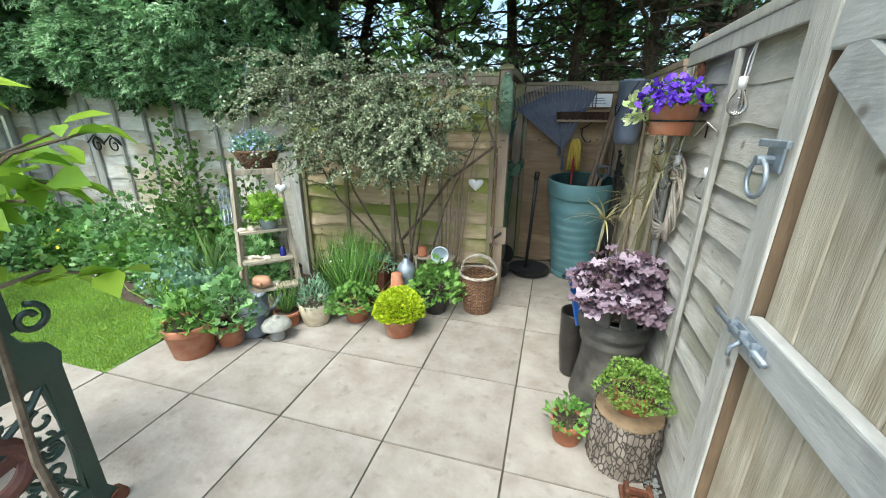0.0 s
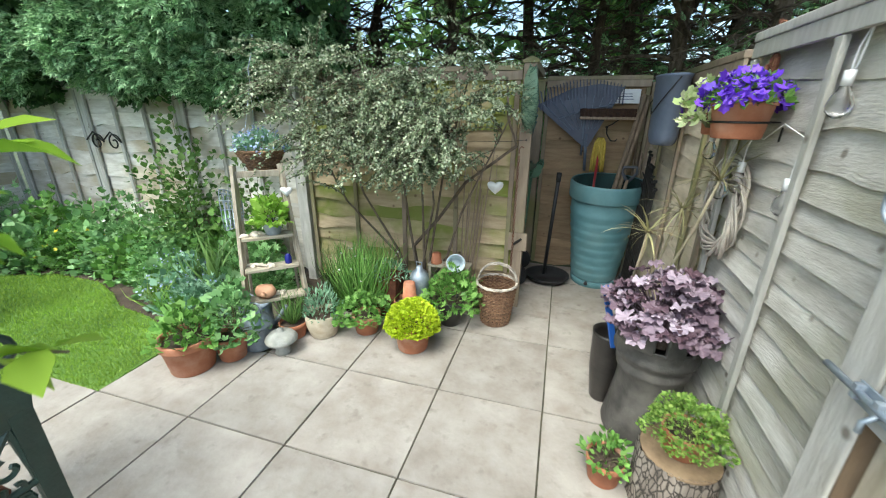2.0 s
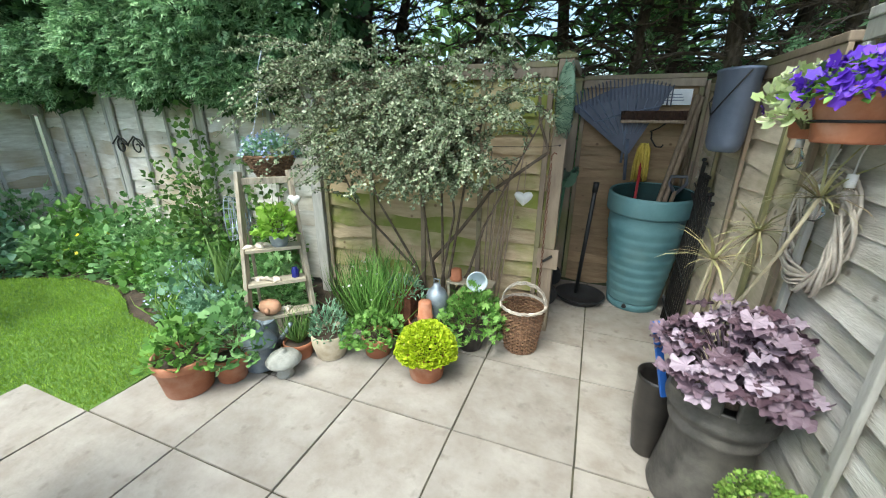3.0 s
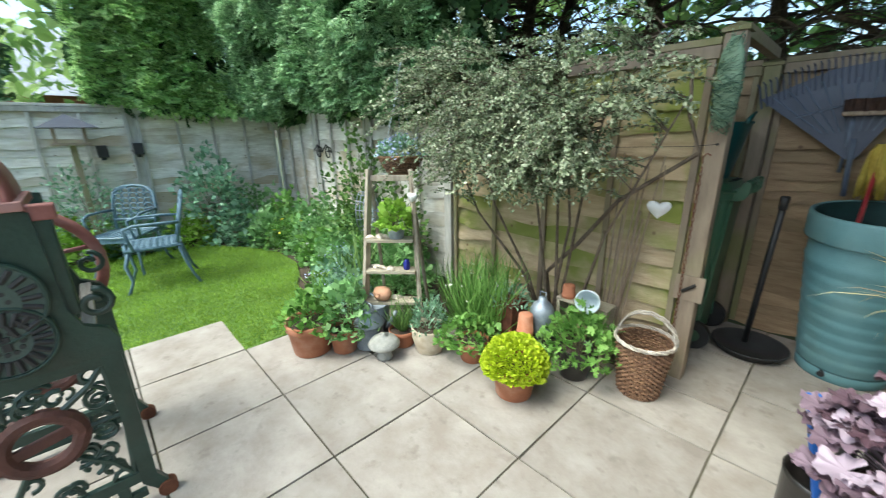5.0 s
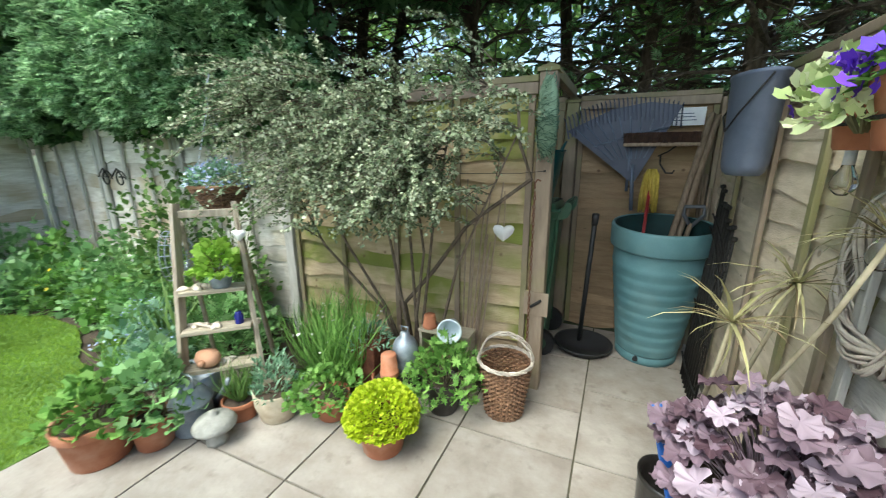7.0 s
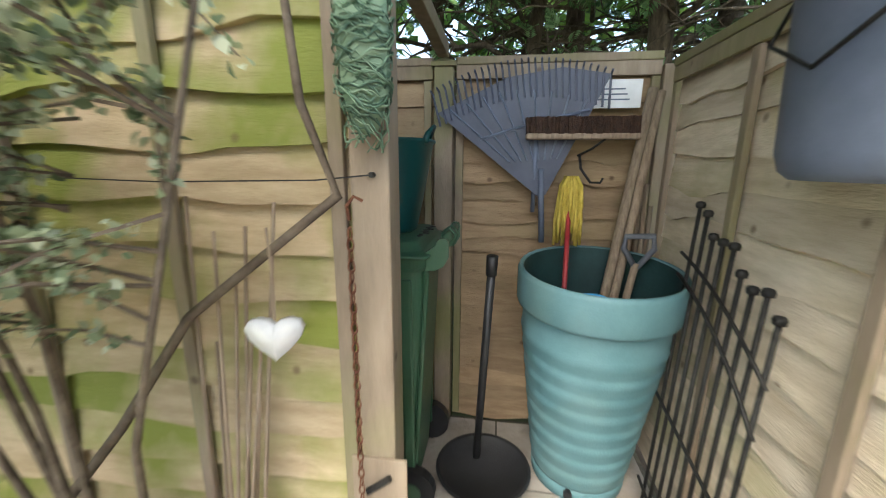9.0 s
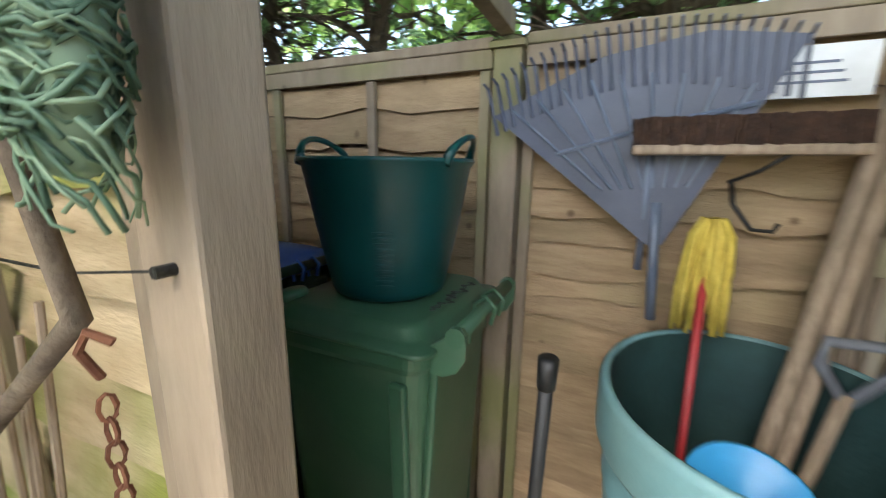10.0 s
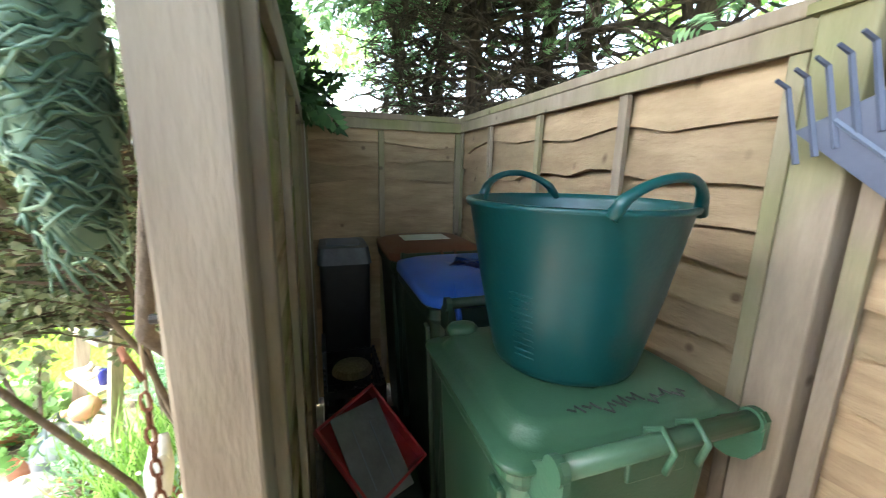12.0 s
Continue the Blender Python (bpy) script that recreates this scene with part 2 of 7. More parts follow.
def put_tube(bm, points, radii, segs=6, closed=False):
    """Sweeps a ring along a line of points; radii is one number or one a point."""
    pts = [Vector(p) for p in points]
    n = len(pts)
    if not hasattr(radii, "__len__"):
        radii = [radii] * n
    side = Vector((0.3, 0.8, 0.52)).normalized()
    rings = []
    for i, p in enumerate(pts):
        before, after = pts[(i - 1) % n if closed else max(i - 1, 0)], pts[(i + 1) % n if closed else min(i + 1, n - 1)]
        ahead = (after - before).normalized()
        u = side - ahead * side.dot(ahead)
        if u.length < 1e-3:
            u = ahead.orthogonal()
        u.normalize()
        side = u
        w = ahead.cross(u)
        rings.append([bm.verts.new(p + radii[i] * (math.cos(2 * math.pi * k / segs) * u + math.sin(2 * math.pi * k / segs) * w)) for k in range(segs)])
    for i in range(n if closed else n - 1):
        for k in range(segs):
            r0, r1 = rings[i], rings[(i + 1) % n]
            bm.faces.new((r0[k], r0[(k + 1) % segs], r1[(k + 1) % segs], r1[k]))
    if not closed:
        bm.faces.new(list(reversed(rings[0])))
        bm.faces.new(rings[-1])
    return bm


def tube(points, radii, segs=6, closed=False):
    return put_tube(bmesh.new(), points, radii, segs, closed)


def circle(r, n, z=0.0, a0=0.0, a1=2 * math.pi):
    return [(r * math.cos(a0 + (a1 - a0) * k / n), r * math.sin(a0 + (a1 - a0) * k / n), z) for k in range(n)]


# ---- leaves ----
# A template is (verts, faces) of one leaf or spray that starts at the origin, grows along +y and faces +z.


def leaf_shape(width, fold=0.12, tip=1.0):
    v = [(0, 0, 0), (width * 0.8, 0.28, fold), (width, 0.55, fold), (0, tip, -0.05), (-width, 0.55, fold), (-width * 0.8, 0.28, fold), (0, 0.5, 0)]
    return np.array(v), [(0, 1, 6), (1, 2, 6), (2, 3, 6), (3, 4, 6), (4, 5, 6), (5, 0, 6)]


def diamond(width=0.3):
    return np.array([(0, 0, 0), (width, 0.5, 0.1), (0, 1, 0), (-width, 0.5, 0.1)]), [(0, 1, 2), (0, 2, 3)]


def blade(width=0.05, droop=0.4):
    v = [(-width, 0, 0), (width, 0, 0), (width * 0.8, 0.45, 0.02), (-width * 0.8, 0.45, 0.02), (width * 0.5, 0.8, -droop * 0.35), (-width * 0.5, 0.8, -droop * 0.35), (0, 1.0, -droop)]
    return np.array(v), [(0, 1, 2, 3), (3, 2, 4, 5), (5, 4, 6)]


def lobed(lobes=5, depth=0.4):
    """A round leaf with lobes."""
    v, k = [(0, 0.45, 0)], lobes * 2
    for i in range(k + 1):
        a = -math.pi / 2 + 0.25 + (2 * math.pi - 0.5) * i / k
        r = 0.5 if i % 2 else 0.5 * (1 - depth)
        v.append((r * math.cos(a), 0.45 + r * math.sin(a), 0.08 if i % 2 else -0.03))
    return np.array(v), [(0, i + 1, i + 2) for i in range(k)]


def spray(pairs=5, width=0.22, spread=0.55):
    """A flat spray of pointed leaflets along a short stalk."""
    v, f = [], []
    def add(px, py, ax, ay, ln, w):
        s = len(v)
        qx, qy = -ay, ax
        v.extend([(px, py, 0), (px + ax * ln * 0.5 + qx * w, py + ay * ln * 0.5 + qy * w, 0.03), (px + ax * ln, py + ay * ln, -0.04), (px + ax * ln * 0.5 - qx * w, py + ay * ln * 0.5 - qy * w, 0.03)])
        f.append((s, s + 1, s + 2, s + 3))
    for i in range(pairs):
        y = 0.1 + 0.7 * i / pairs
        ln = 0.5 * (1 - 0.55 * i / pairs)
        for s in (-1, 1):
            add(0, y, s * math.sin(spread + 0.3), math.cos(spread + 0.3), ln, width * ln)
    add(0, 0.62, 0, 1, 0.4, 0.07)
    return np.array(v), f


def scatter(name, base, ahead, up, size, template, material, parent=None, label="", jitter=0.5, rng=None):
    """One mesh of many leaves: base points, directions and faces-up vectors, sizes."""
    rng = rng or np.random.default_rng(5)
    tv, tf = template
    n = len(base)
    base, ahead, up = (np.asarray(a, float) for a in (base, ahead, up))
    ahead = ahead + rng.normal(0, jitter, (n, 3)) * 0.6
    ahead /= np.linalg.norm(ahead, axis=1, keepdims=True) + 1e-9
    up = up + rng.normal(0, jitter, (n, 3)) * 0.6
    side = np.cross(ahead, up)
    side /= np.linalg.norm(side, axis=1, keepdims=True) + 1e-9
    top = np.cross(side, ahead)
    s = np.broadcast_to(np.asarray(size, float), (n,))[:, None, None]
    verts = base[:, None, :] + s * (tv[None, :, 0:1] * side[:, None, :] + tv[None, :, 1:2] * ahead[:, None, :] + tv[None, :, 2:3] * top[:, None, :])
    k = len(tv)
    loops = np.array([i for face in tf for i in face])
    lens = np.array([len(face) for face in tf])
    me = bpy.data.meshes.new(name)
    me.vertices.add(n * k)
    me.vertices.foreach_set("co", verts.reshape(-1))
    me.loops.add(n * len(loops))
    me.loops.foreach_set("vertex_index", (loops[None, :] + k * np.arange(n)[:, None]).reshape(-1).astype(np.int32))
    me.polygons.add(n * len(lens))
    starts = np.concatenate([[0], np.cumsum(lens)[:-1]])
    me.polygons.foreach_set("loop_start", (starts[None, :] + len(loops) * np.arange(n)[:, None]).reshape(-1).astype(np.int32))
    me.update(calc_edges=True)
    me.validate()
    me.materials.append(MAT[material] if isinstance(material, str) else material)
    ob = new(name, me)
    if parent is not None:
        ob.parent = parent
    if label:
        ob["label"] = label
    return ob


def unit(v):
    return v / (np.linalg.norm(v, axis=-1, keepdims=True) + 1e-9)

# ---- ground, lawn, paving ----
tagged(raw("ground", [(-400, -400, -0.06), (400, -400, -0.06), (400, 400, -0.06), (-400, 400, -0.06)], [(0, 1, 2, 3)], "earth"),
       "dark garden ground reaching the horizon", "ground", kind="structure")


def sheet(name, outline, z, material, label, category, depth=0.06):
    bm = bmesh.new()
    top = [bm.verts.new((x, y, z)) for x, y in outline]
    low = [bm.verts.new((x, y, z - depth)) for x, y in outline]
    bm.faces.new(top)
    for i in range(len(top)):
        j = (i + 1) % len(top)
        bm.faces.new((top[j], top[i], low[i], low[j]))
    bmesh.ops.recalc_face_normals(bm, faces=bm.faces)
    return tagged(part(name, bm, material), label, category, kind="structure")


LAWN = [(-2.54, 1.43), (-2.55, 1.78), (-2.78, 2.02), (-3.1, 2.12), (-3.5, 2.17), (-3.8, 2.32), (-4.2, 2.46), (-4.75, 2.45), (-5.3, 2.25),
        (-5.8, 1.9), (-6.0, 1.2), (-6.05, 0.2), (-6.0, -1.0), (-5.4, -2.4), (-3.2, -2.4), (-3.14, 0.76), (-3.14, 1.38), (-2.54, 1.38)]
lawn = sheet("lawn", LAWN, -0.008, "turf", "short mown green lawn with a curved edge", "lawn")
soil = sheet("soil_bed", [(-6.5, -2.5), (-6.5, 4.3), (0.75, 4.3), (0.74, 3.0), (0.74, -2.5)], -0.03, "soil", "dark crumbly soil of the planted border", "soil", 0.03)

# ---- fences ----


def board_mesh(name, length, height, seed, rough_edge=0.012, lip=0.03):
    """A lapped board: length along x, thin in y, with a wavy lower edge that leans outwards."""
    r = random.Random(seed)
    n = 18
    verts, faces = [], []
    dips = [(r.uniform(-0.5, 0.5) * length, r.uniform(0.05, 0.16)) for k in range(3)]
    for i in range(n + 1):
        x = -length / 2 + length * i / n
        w = rough_edge * (0.7 * math.sin(x * 5.3 + seed * 2.1) + 0.35 * math.sin(x * 13 + seed) + r.uniform(-0.15, 0.15))
        w -= rough_edge * sum(1.1 * math.exp(-((x - c) / q) ** 2) for c, q in dips)
        verts += [(x, -lip, w), (x, 0.004, w), (x, 0.012, height), (x, 0.002, height)]
    for i in range(n):
        a, b = i * 4, i * 4 + 4
        for k in range(4):
            faces.append((a + k, b + k, b + (k + 1) % 4, a + (k + 1) % 4))
    faces += [(3, 2, 1, 0), (n * 4, n * 4 + 1, n * 4 + 2, n * 4 + 3)]
    me = bpy.data.meshes.new(name)
    me.from_pydata(verts, [], faces)
    return me


MAT["board_tan"] = surface("bleached_tan_board", (0.56, 0.465, 0.335), (0.76, 0.66, 0.52), 0.85, 4, (1.2, 6, 6), 0.35, 30,
                           stain=(0.28, 0.28, 0.10), stain_scale=1.9, stain_amount=0.6, knots=7.0, rand=0.14, stain_from=0.52)
BOARDS = {}


def fence_panel(m, length, bottom, top, boards, battens, material, wood, label, both=True, wide_top=False):
    """A lap panel along local x, facing -y: boards, battens, a cap rail."""
    panel = thing("fence", m, label, "fence", "fences")
    key = (round(length, 2), material)
    h = (top - bottom - 0.05) / boards
    if key not in BOARDS:
        BOARDS[key] = []
        for k in range(6):
            me = board_mesh("board", length, h + 0.03, k, 0.006 if material == "board_grey" else 0.017, 0.017 if material in ("board_grey", "board_pale", "board_tan") else 0.031)
            me.materials.append(MAT[material])
            BOARDS[key].append(me)
    for i in range(boards):
        ob = new("board", BOARDS[key][(i * 5 + int(length * 10)) % 6])
        ob.parent = panel
        z, k = bottom + i * h, 1.0
        if wide_top:  # narrow boards below, the top three wider
            rows = [1.0] * (boards - 3) + [1.35, 1.6, 1.6]
            unit_h = (top - bottom - 0.05) / sum(rows)
            z, k = bottom + unit_h * sum(rows[:i]), rows[i] * unit_h / h
        ob.location = (0, 0.006 * (i % 2), z)
        ob.scale = (1, 1, k)
        ob.rotation_euler = (0, random.uniform(-0.003, 0.003), 0)
    for x in battens:
        part("batten", box(0.036, 0.02, top - bottom - 0.10, x, -0.038, (top + bottom) / 2 - 0.05, bevel=0.003), wood, panel)
        if both:
            part("batten", box(0.036, 0.02, top - bottom - 0.10, x, 0.03, (top + bottom) / 2 - 0.05, bevel=0.003), wood, panel)
    part("cap_rail", box(length, 0.09, 0.035, 0, -0.006, top - 0.0175, bevel=0.005), wood, panel)
    part("top_rail", box(length, 0.018, 0.06, 0, -0.037, top - 0.066, bevel=0.003), wood, panel)
    if both:
        part("top_rail", box(length, 0.018, 0.06, 0, 0.031, top - 0.066, bevel=0.003), wood, panel)
    return panel


def fence_post(x, y, height, wood, label, size=0.09, cap=True):
    post = thing("fence_post", pose(x, y, 0), label, "fence post", "fence posts")
    part("shaft", box(size, size, height + 0.1, 0, 0, height / 2 - 0.05, bevel=0.006), wood, post)
    if cap:
        bm = bmesh.new()
        s = size / 2 + 0.012
        v = [bm.verts.new(q) for q in ((-s, -s, height), (s, -s, height), (s, s, height), (-s, s, height), (-s, -s, height + 0.018), (s, -s, height + 0.018), (s, s, height + 0.018), (-s, s, height + 0.018), (0, 0, height + 0.05))]
        for f in ((0, 3, 2, 1), (0, 1, 5, 4), (1, 2, 6, 5), (2, 3, 7, 6), (3, 0, 4, 7), (4, 5, 8), (5, 6, 8), (6, 7, 8), (7, 4, 8)):
            bm.faces.new([v[i] for i in f])
        part("cap", bm, wood, post)
    return post


# right boundary beside the gate, facing the patio
fence_panel(pose(0.705, 1.735, 0, 0, 0, -90), 1.09, 0.03, 1.88, 18, (-0.52, 0.03, 0.52), "board_grey", "post_grey", "weathered grey lapped fence panel beside the gate", both=False, wide_top=True)
fence_panel(pose(0.715, 3.28, 0, 0, 0, -90), 1.80, 0.03, 1.835, 15, (-0.87, -0.36, 0.14, 0.60, 0.87), "board_tan", "post_wood", "bleached tan lapped fence panel with faint algae", both=False)
fence_post(0.76, 2.325, 1.87, "post_wood", "timber fence post between two lapped panels", cap=False)
gate_post = fence_post(0.66, 1.138, 1.97, "post_gate", "square grey gate post with brown inner edge and latch fittings", size=0.106, cap=False)
part("inner_face", box(0.098, 0.006, 1.96, 0.003, -0.055, 0.98, bevel=0.001), "reveal_wood", gate_post, "unweathered brown inner face")
# tool store: front fence, back fence, end
fence_panel(pose(-1.30, 3.235, 0), 1.86, 0.03, 1.88, 14, (-0.91, -0.46, 0.0, 0.46, 0.90), "board_green", "post_wood", "lapped front fence of the bin store with algae stains")
fence_panel(pose(0.20, 4.30, 0), 0.90, 0.03, 1.885, 18, (-0.43, 0.43), "board_warm", "post_wood", "warm brown lapped fence panel behind the tools", both=False, wide_top=True)
fence_panel(pose(-1.335, 4.30, 0), 1.95, 0.03, 1.885, 18, (-0.95, -0.50, 0.0, 0.49, 0.95), "board_warm", "post_wood", "warm brown lapped fence panel behind the bins", both=False, wide_top=True)
fence_panel(pose(-2.325, 3.755, 0, 0, 0, 90), 1.02, 0.03, 1.88, 15, (-0.48, -0.03, 0.48), "board_warm", "post_wood", "lapped end panel of the bin store")
fence_post(-0.318, 3.215, 1.89, "post_wood", "pale square timber post at the store entrance")
fence_post(-0.305, 4.268, 1.84, "post_wood", "timber post with green algae in the bin store")
fence_post(0.70, 4.285, 1.83, "post_wood", "timber corner post of the tool store", cap=False)
fence_post(-2.31, 3.235, 1.86, "post_grey", "grey timber post at the end of the store fence")
fence_post(-2.37, 4.315, 1.88, "post_wood", "timber corner post behind the bins", cap=False)
beam = thing("cross_beam", pose(-0.305, 3.745, 1.905), "dark timber beam across the store entrance", "beam")
part("beam", box(0.05, 0.95, 0.06, bevel=0.004), "post_wood", beam)
# boundary fence at the back and the far end of the garden
for i in range(3):
    fence_panel(pose(-3.05 - 1.36 * i, 3.33, 0), 1.28, 0.03, 1.85, 13, (-0.62, -0.21, 0.21, 0.62), "board_pale", "post_grey", "pale silvered boundary fence panel behind the flower border", both=False)
    fence_post(-3.73 - 1.36 * i, 3.34, 1.86, "post_grey", "grey boundary fence post", cap=False)
for i in range(5):
    fence_panel(pose(-6.52, 2.36 - 1.88 * i, 0, 0, 0, 90), 1.80, 0.03, 1.87, 16, (-0.88, -0.44, 0.0, 0.44, 0.88), "board_pale", "post_grey", "pale silvered fence panel at the end of the garden", both=False)
    fence_post(-6.55, 1.42 - 1.88 * i, 1.88, "post_grey", "grey boundary fence post", cap=False)

# ---- gate and its fittings ----
MAT["gate_wood"] = surface("planed_gate_timber", (0.36, 0.31, 0.23), (0.56, 0.51, 0.41), 0.75, 3.5, (9, 9, 0.7), 0.35, 30, stain=(0.25, 0.19, 0.11), stain_scale=5, stain_amount=0.4, rand=0.12, knots=6.0)
MAT["zinc"] = surface("galvanised_steel", (0.22, 0.26, 0.31), (0.40, 0.45, 0.51), 0.5, 14, bump=0.15, bscale=70, rand=0.05, metal=0.5)
MAT["rust"] = surface("rusty_iron", (0.10, 0.035, 0.018), (0.22, 0.09, 0.05), 0.85, 14, bump=0.5, bscale=80, rand=0.1, metal=0.3)
MAT["ledge_grey"] = surface("grey_planed_ledge", (0.36, 0.36, 0.345), (0.50, 0.50, 0.49), 0.8, 4, (3, 0.8, 4), 0.2, 30, stain=(0.20, 0.20, 0.21), stain_scale=7, stain_amount=0.4, rand=0.05, knots=6.0)
gate = thing("garden_gate", pose(0.647, 0.575, 0), "closed ledged and braced grey timber gate", "gate")
for i in range(8):
    part("board", box(0.022, 0.122, 1.84, 0, 0.43 - 0.1255 * i, 0.98, bevel=0.004), "gate_wood", gate)
for z in (0.22, 1.03, 1.74):
    part("ledge", box(0.034, 0.99, 0.11, -0.029, 0.0, z, bevel=0.006), "ledge_grey", gate)
for z0 in (1.385,):
    part("brace", box(0.032, 1.08, 0.10, -0.029, 0.0, z0, m=pose(0, 0, 0, 33), bevel=0.006), "ledge_grey", gate)
bolt = part("bolt", box(0.006, 0.16, 0.05, -0.05, 0.455, 1.03, bevel=0.002), "zinc", gate, "galvanised slide bolt")
part("rod", tube([(-0.062, 0.34, 1.035), (-0.062, 0.62, 1.035)], 0.008, 8), "zinc", bolt, smooth=True)
for y in (0.40, 0.46, 0.52):
    part("keeper", box(0.022, 0.016, 0.036, -0.058, y, 1.035, bevel=0.003), "zinc", bolt)
part("bolt_handle", tube([(-0.062, 0.45, 1.03), (-0.085, 0.45, 1.01), (-0.085, 0.45, 0.985)], 0.006, 6), "zinc", bolt, smooth=True)
latch = thing("ring_latch", pose(0.600, 1.15, 1.47), "galvanised ring gate latch on the grey post", "latch")
part("plate", box(0.008, 0.075, 0.075, 0, 0, 0, bevel=0.003), "zinc", latch)
part("ring", tube([(-0.028, 0.045 * math.sin(a * math.pi / 9), -0.055 + 0.045 * math.cos(a * math.pi / 9)) for a in range(18)], 0.006, 6, closed=True), "zinc", latch, smooth=True)
part("boss", tube([(0, 0, -0.01), (-0.04, 0, -0.01)], 0.012, 8), "zinc", latch)
part("lift_bar", box(0.012, 0.13, 0.018, -0.018, -0.02, 0.03, bevel=0.003), "zinc", latch)

# ---- tool store ----
MAT["bin_green"] = surface("green_moulded_plastic", (0.035, 0.10, 0.055), (0.05, 0.13, 0.075), 0.42, 5, bump=0.08, bscale=160, rand=0.05, stain=(0.10, 0.14, 0.10), stain_scale=4, stain_amount=0.3)
MAT["bin_dark"] = surface("dark_green_plastic", (0.02, 0.045, 0.03), (0.03, 0.06, 0.04), 0.5, 5, bump=0.1, bscale=160, rand=0.05)
MAT["lid_blue"] = surface("blue_plastic_lid", (0.03, 0.13, 0.62), (0.05, 0.18, 0.75), 0.35, 5, bump=0.05, bscale=160, rand=0.0)
MAT["lid_brown"] = surface("brown_plastic_lid", (0.16, 0.055, 0.03), (0.22, 0.08, 0.045), 0.5, 5, bump=0.05, bscale=160, rand=0.0)
MAT["tub_teal"] = surface("teal_flexible_plastic", (0.002, 0.045, 0.047), (0.004, 0.066, 0.066), 0.36, 4, bump=0.06, bscale=120, rand=0.0)
MAT["butt"] = surface("turquoise_grey_plastic", (0.095, 0.21, 0.235), (0.145, 0.285, 0.315), 0.55, 4, bump=0.12, bscale=120, rand=0.0, stain=(0.16, 0.24, 0.22), stain_scale=3, stain_amount=0.4)
MAT["black_plastic"] = surface("black_plastic", (0.012, 0.013, 0.015), (0.025, 0.026, 0.03), 0.5, 8, bump=0.1, bscale=100, rand=0.1)
MAT["red_plastic"] = surface("red_plastic", (0.30, 0.02, 0.03), (0.38, 0.035, 0.045), 0.45, 6, bump=0.08, bscale=100, rand=0.0)
MAT["slate"] = surface("grey_slate", (0.09, 0.10, 0.12), (0.17, 0.18, 0.21), 0.6, 7, bump=0.2, bscale=50, rand=0.1)
MAT["paper"] = surface("white_paper", (0.70, 0.71, 0.72), (0.82, 0.83, 0.84), 0.8, 12, bump=0.05, rand=0.0)
MAT["ink"] = surface("black_ink", (0.02, 0.02, 0.02), (0.03, 0.03, 0.03), 0.7, bump=0, rand=0.0)
MAT["steel_grey"] = surface("grey_blue_plastic", (0.10, 0.125, 0.18), (0.15, 0.175, 0.24), 0.5, 7, bump=0.1, bscale=90, rand=0.0)
MAT["handle_wood"] = surface("worn_ash_handle", (0.20, 0.145, 0.10), (0.36, 0.275, 0.20), 0.7, 6, (14, 14, 1), 0.25, 30, rand=0.2)
MAT["yellow_mop"] = surface("yellow_cotton", (0.45, 0.33, 0.05), (0.70, 0.55, 0.12), 0.9, 20, bump=0.4, bscale=90, rand=0.15)
MAT["bristle"] = surface("brown_bristle", (0.03, 0.015, 0.01), (0.08, 0.04, 0.025), 0.9, 30, bump=0.8, bscale=150, rand=0.1)
MAT["iron"] = surface("black_wrought_iron", (0.012, 0.012, 0.012), (0.035, 0.033, 0.03), 0.6, 20, bump=0.4, bscale=90, rand=0.1, metal=0.4)
MAT["white_paint"] = surface("chipped_white_paint", (0.62, 0.62, 0.62), (0.80, 0.80, 0.80), 0.6, 8, bump=0.2, bscale=60, rand=0.05)


def taper_box(bm, sx0, sy0, sx1, sy1, z0, z1, r=0.05, segs=4, x=0.0, y=0.0):
    """A box with rounded upright corners that widens upwards."""
    rings = []
    for sx, sy, z in ((sx0, sy0, z0), (sx1, sy1, z1)):
        ring = []
        for cx, cy, a0 in ((1, 1, 0), (-1, 1, 90), (-1, -1, 180), (1, -1, 270)):
            for k in range(segs + 1):
                a = radians(a0 + 90 * k / segs)
                ring.append(bm.verts.new((x + cx * (sx / 2 - r) + r * math.cos(a), y + cy * (sy / 2 - r) + r * math.sin(a), z)))
        rings.append(ring)
    n = len(rings[0])
    for k in range(n):
        bm.faces.new((rings[0][k], rings[0][(k + 1) % n], rings[1][(k + 1) % n], rings[1][k]))
    bm.faces.new(list(reversed(rings[0])))
    bm.faces.new(rings[1])
    return bm


def rounded_ring(sx, sy, r, z, segs=6):
    """Points of a rectangle with round corners at one height."""
    ring = []
    for cx, cy, a0 in ((1, 1, 0), (-1, 1, 90), (-1, -1, 180), (1, -1, 270)):
        for k in range(segs + 1):
            a = radians(a0 + 90 * k / segs)
            ring.append((cx * (sx / 2 - r) + r * math.cos(a), cy * (sy / 2 - r) + r * math.sin(a), z))
    return ring


def skin(rings):
    """A closed mesh over rings of equal count, capped at both ends."""
    bm = bmesh.new()
    vs = [[bm.verts.new(q) for q in ring] for ring in rings]
    n = len(vs[0])
    for lo, hi in zip(vs, vs[1:]):
        for k in range(n):
            bm.faces.new((lo[k], lo[(k + 1) % n], hi[(k + 1) % n], hi[k]))
    bm.faces.new(list(reversed(vs[0])))
    bm.faces.new(vs[-1])
    return bm


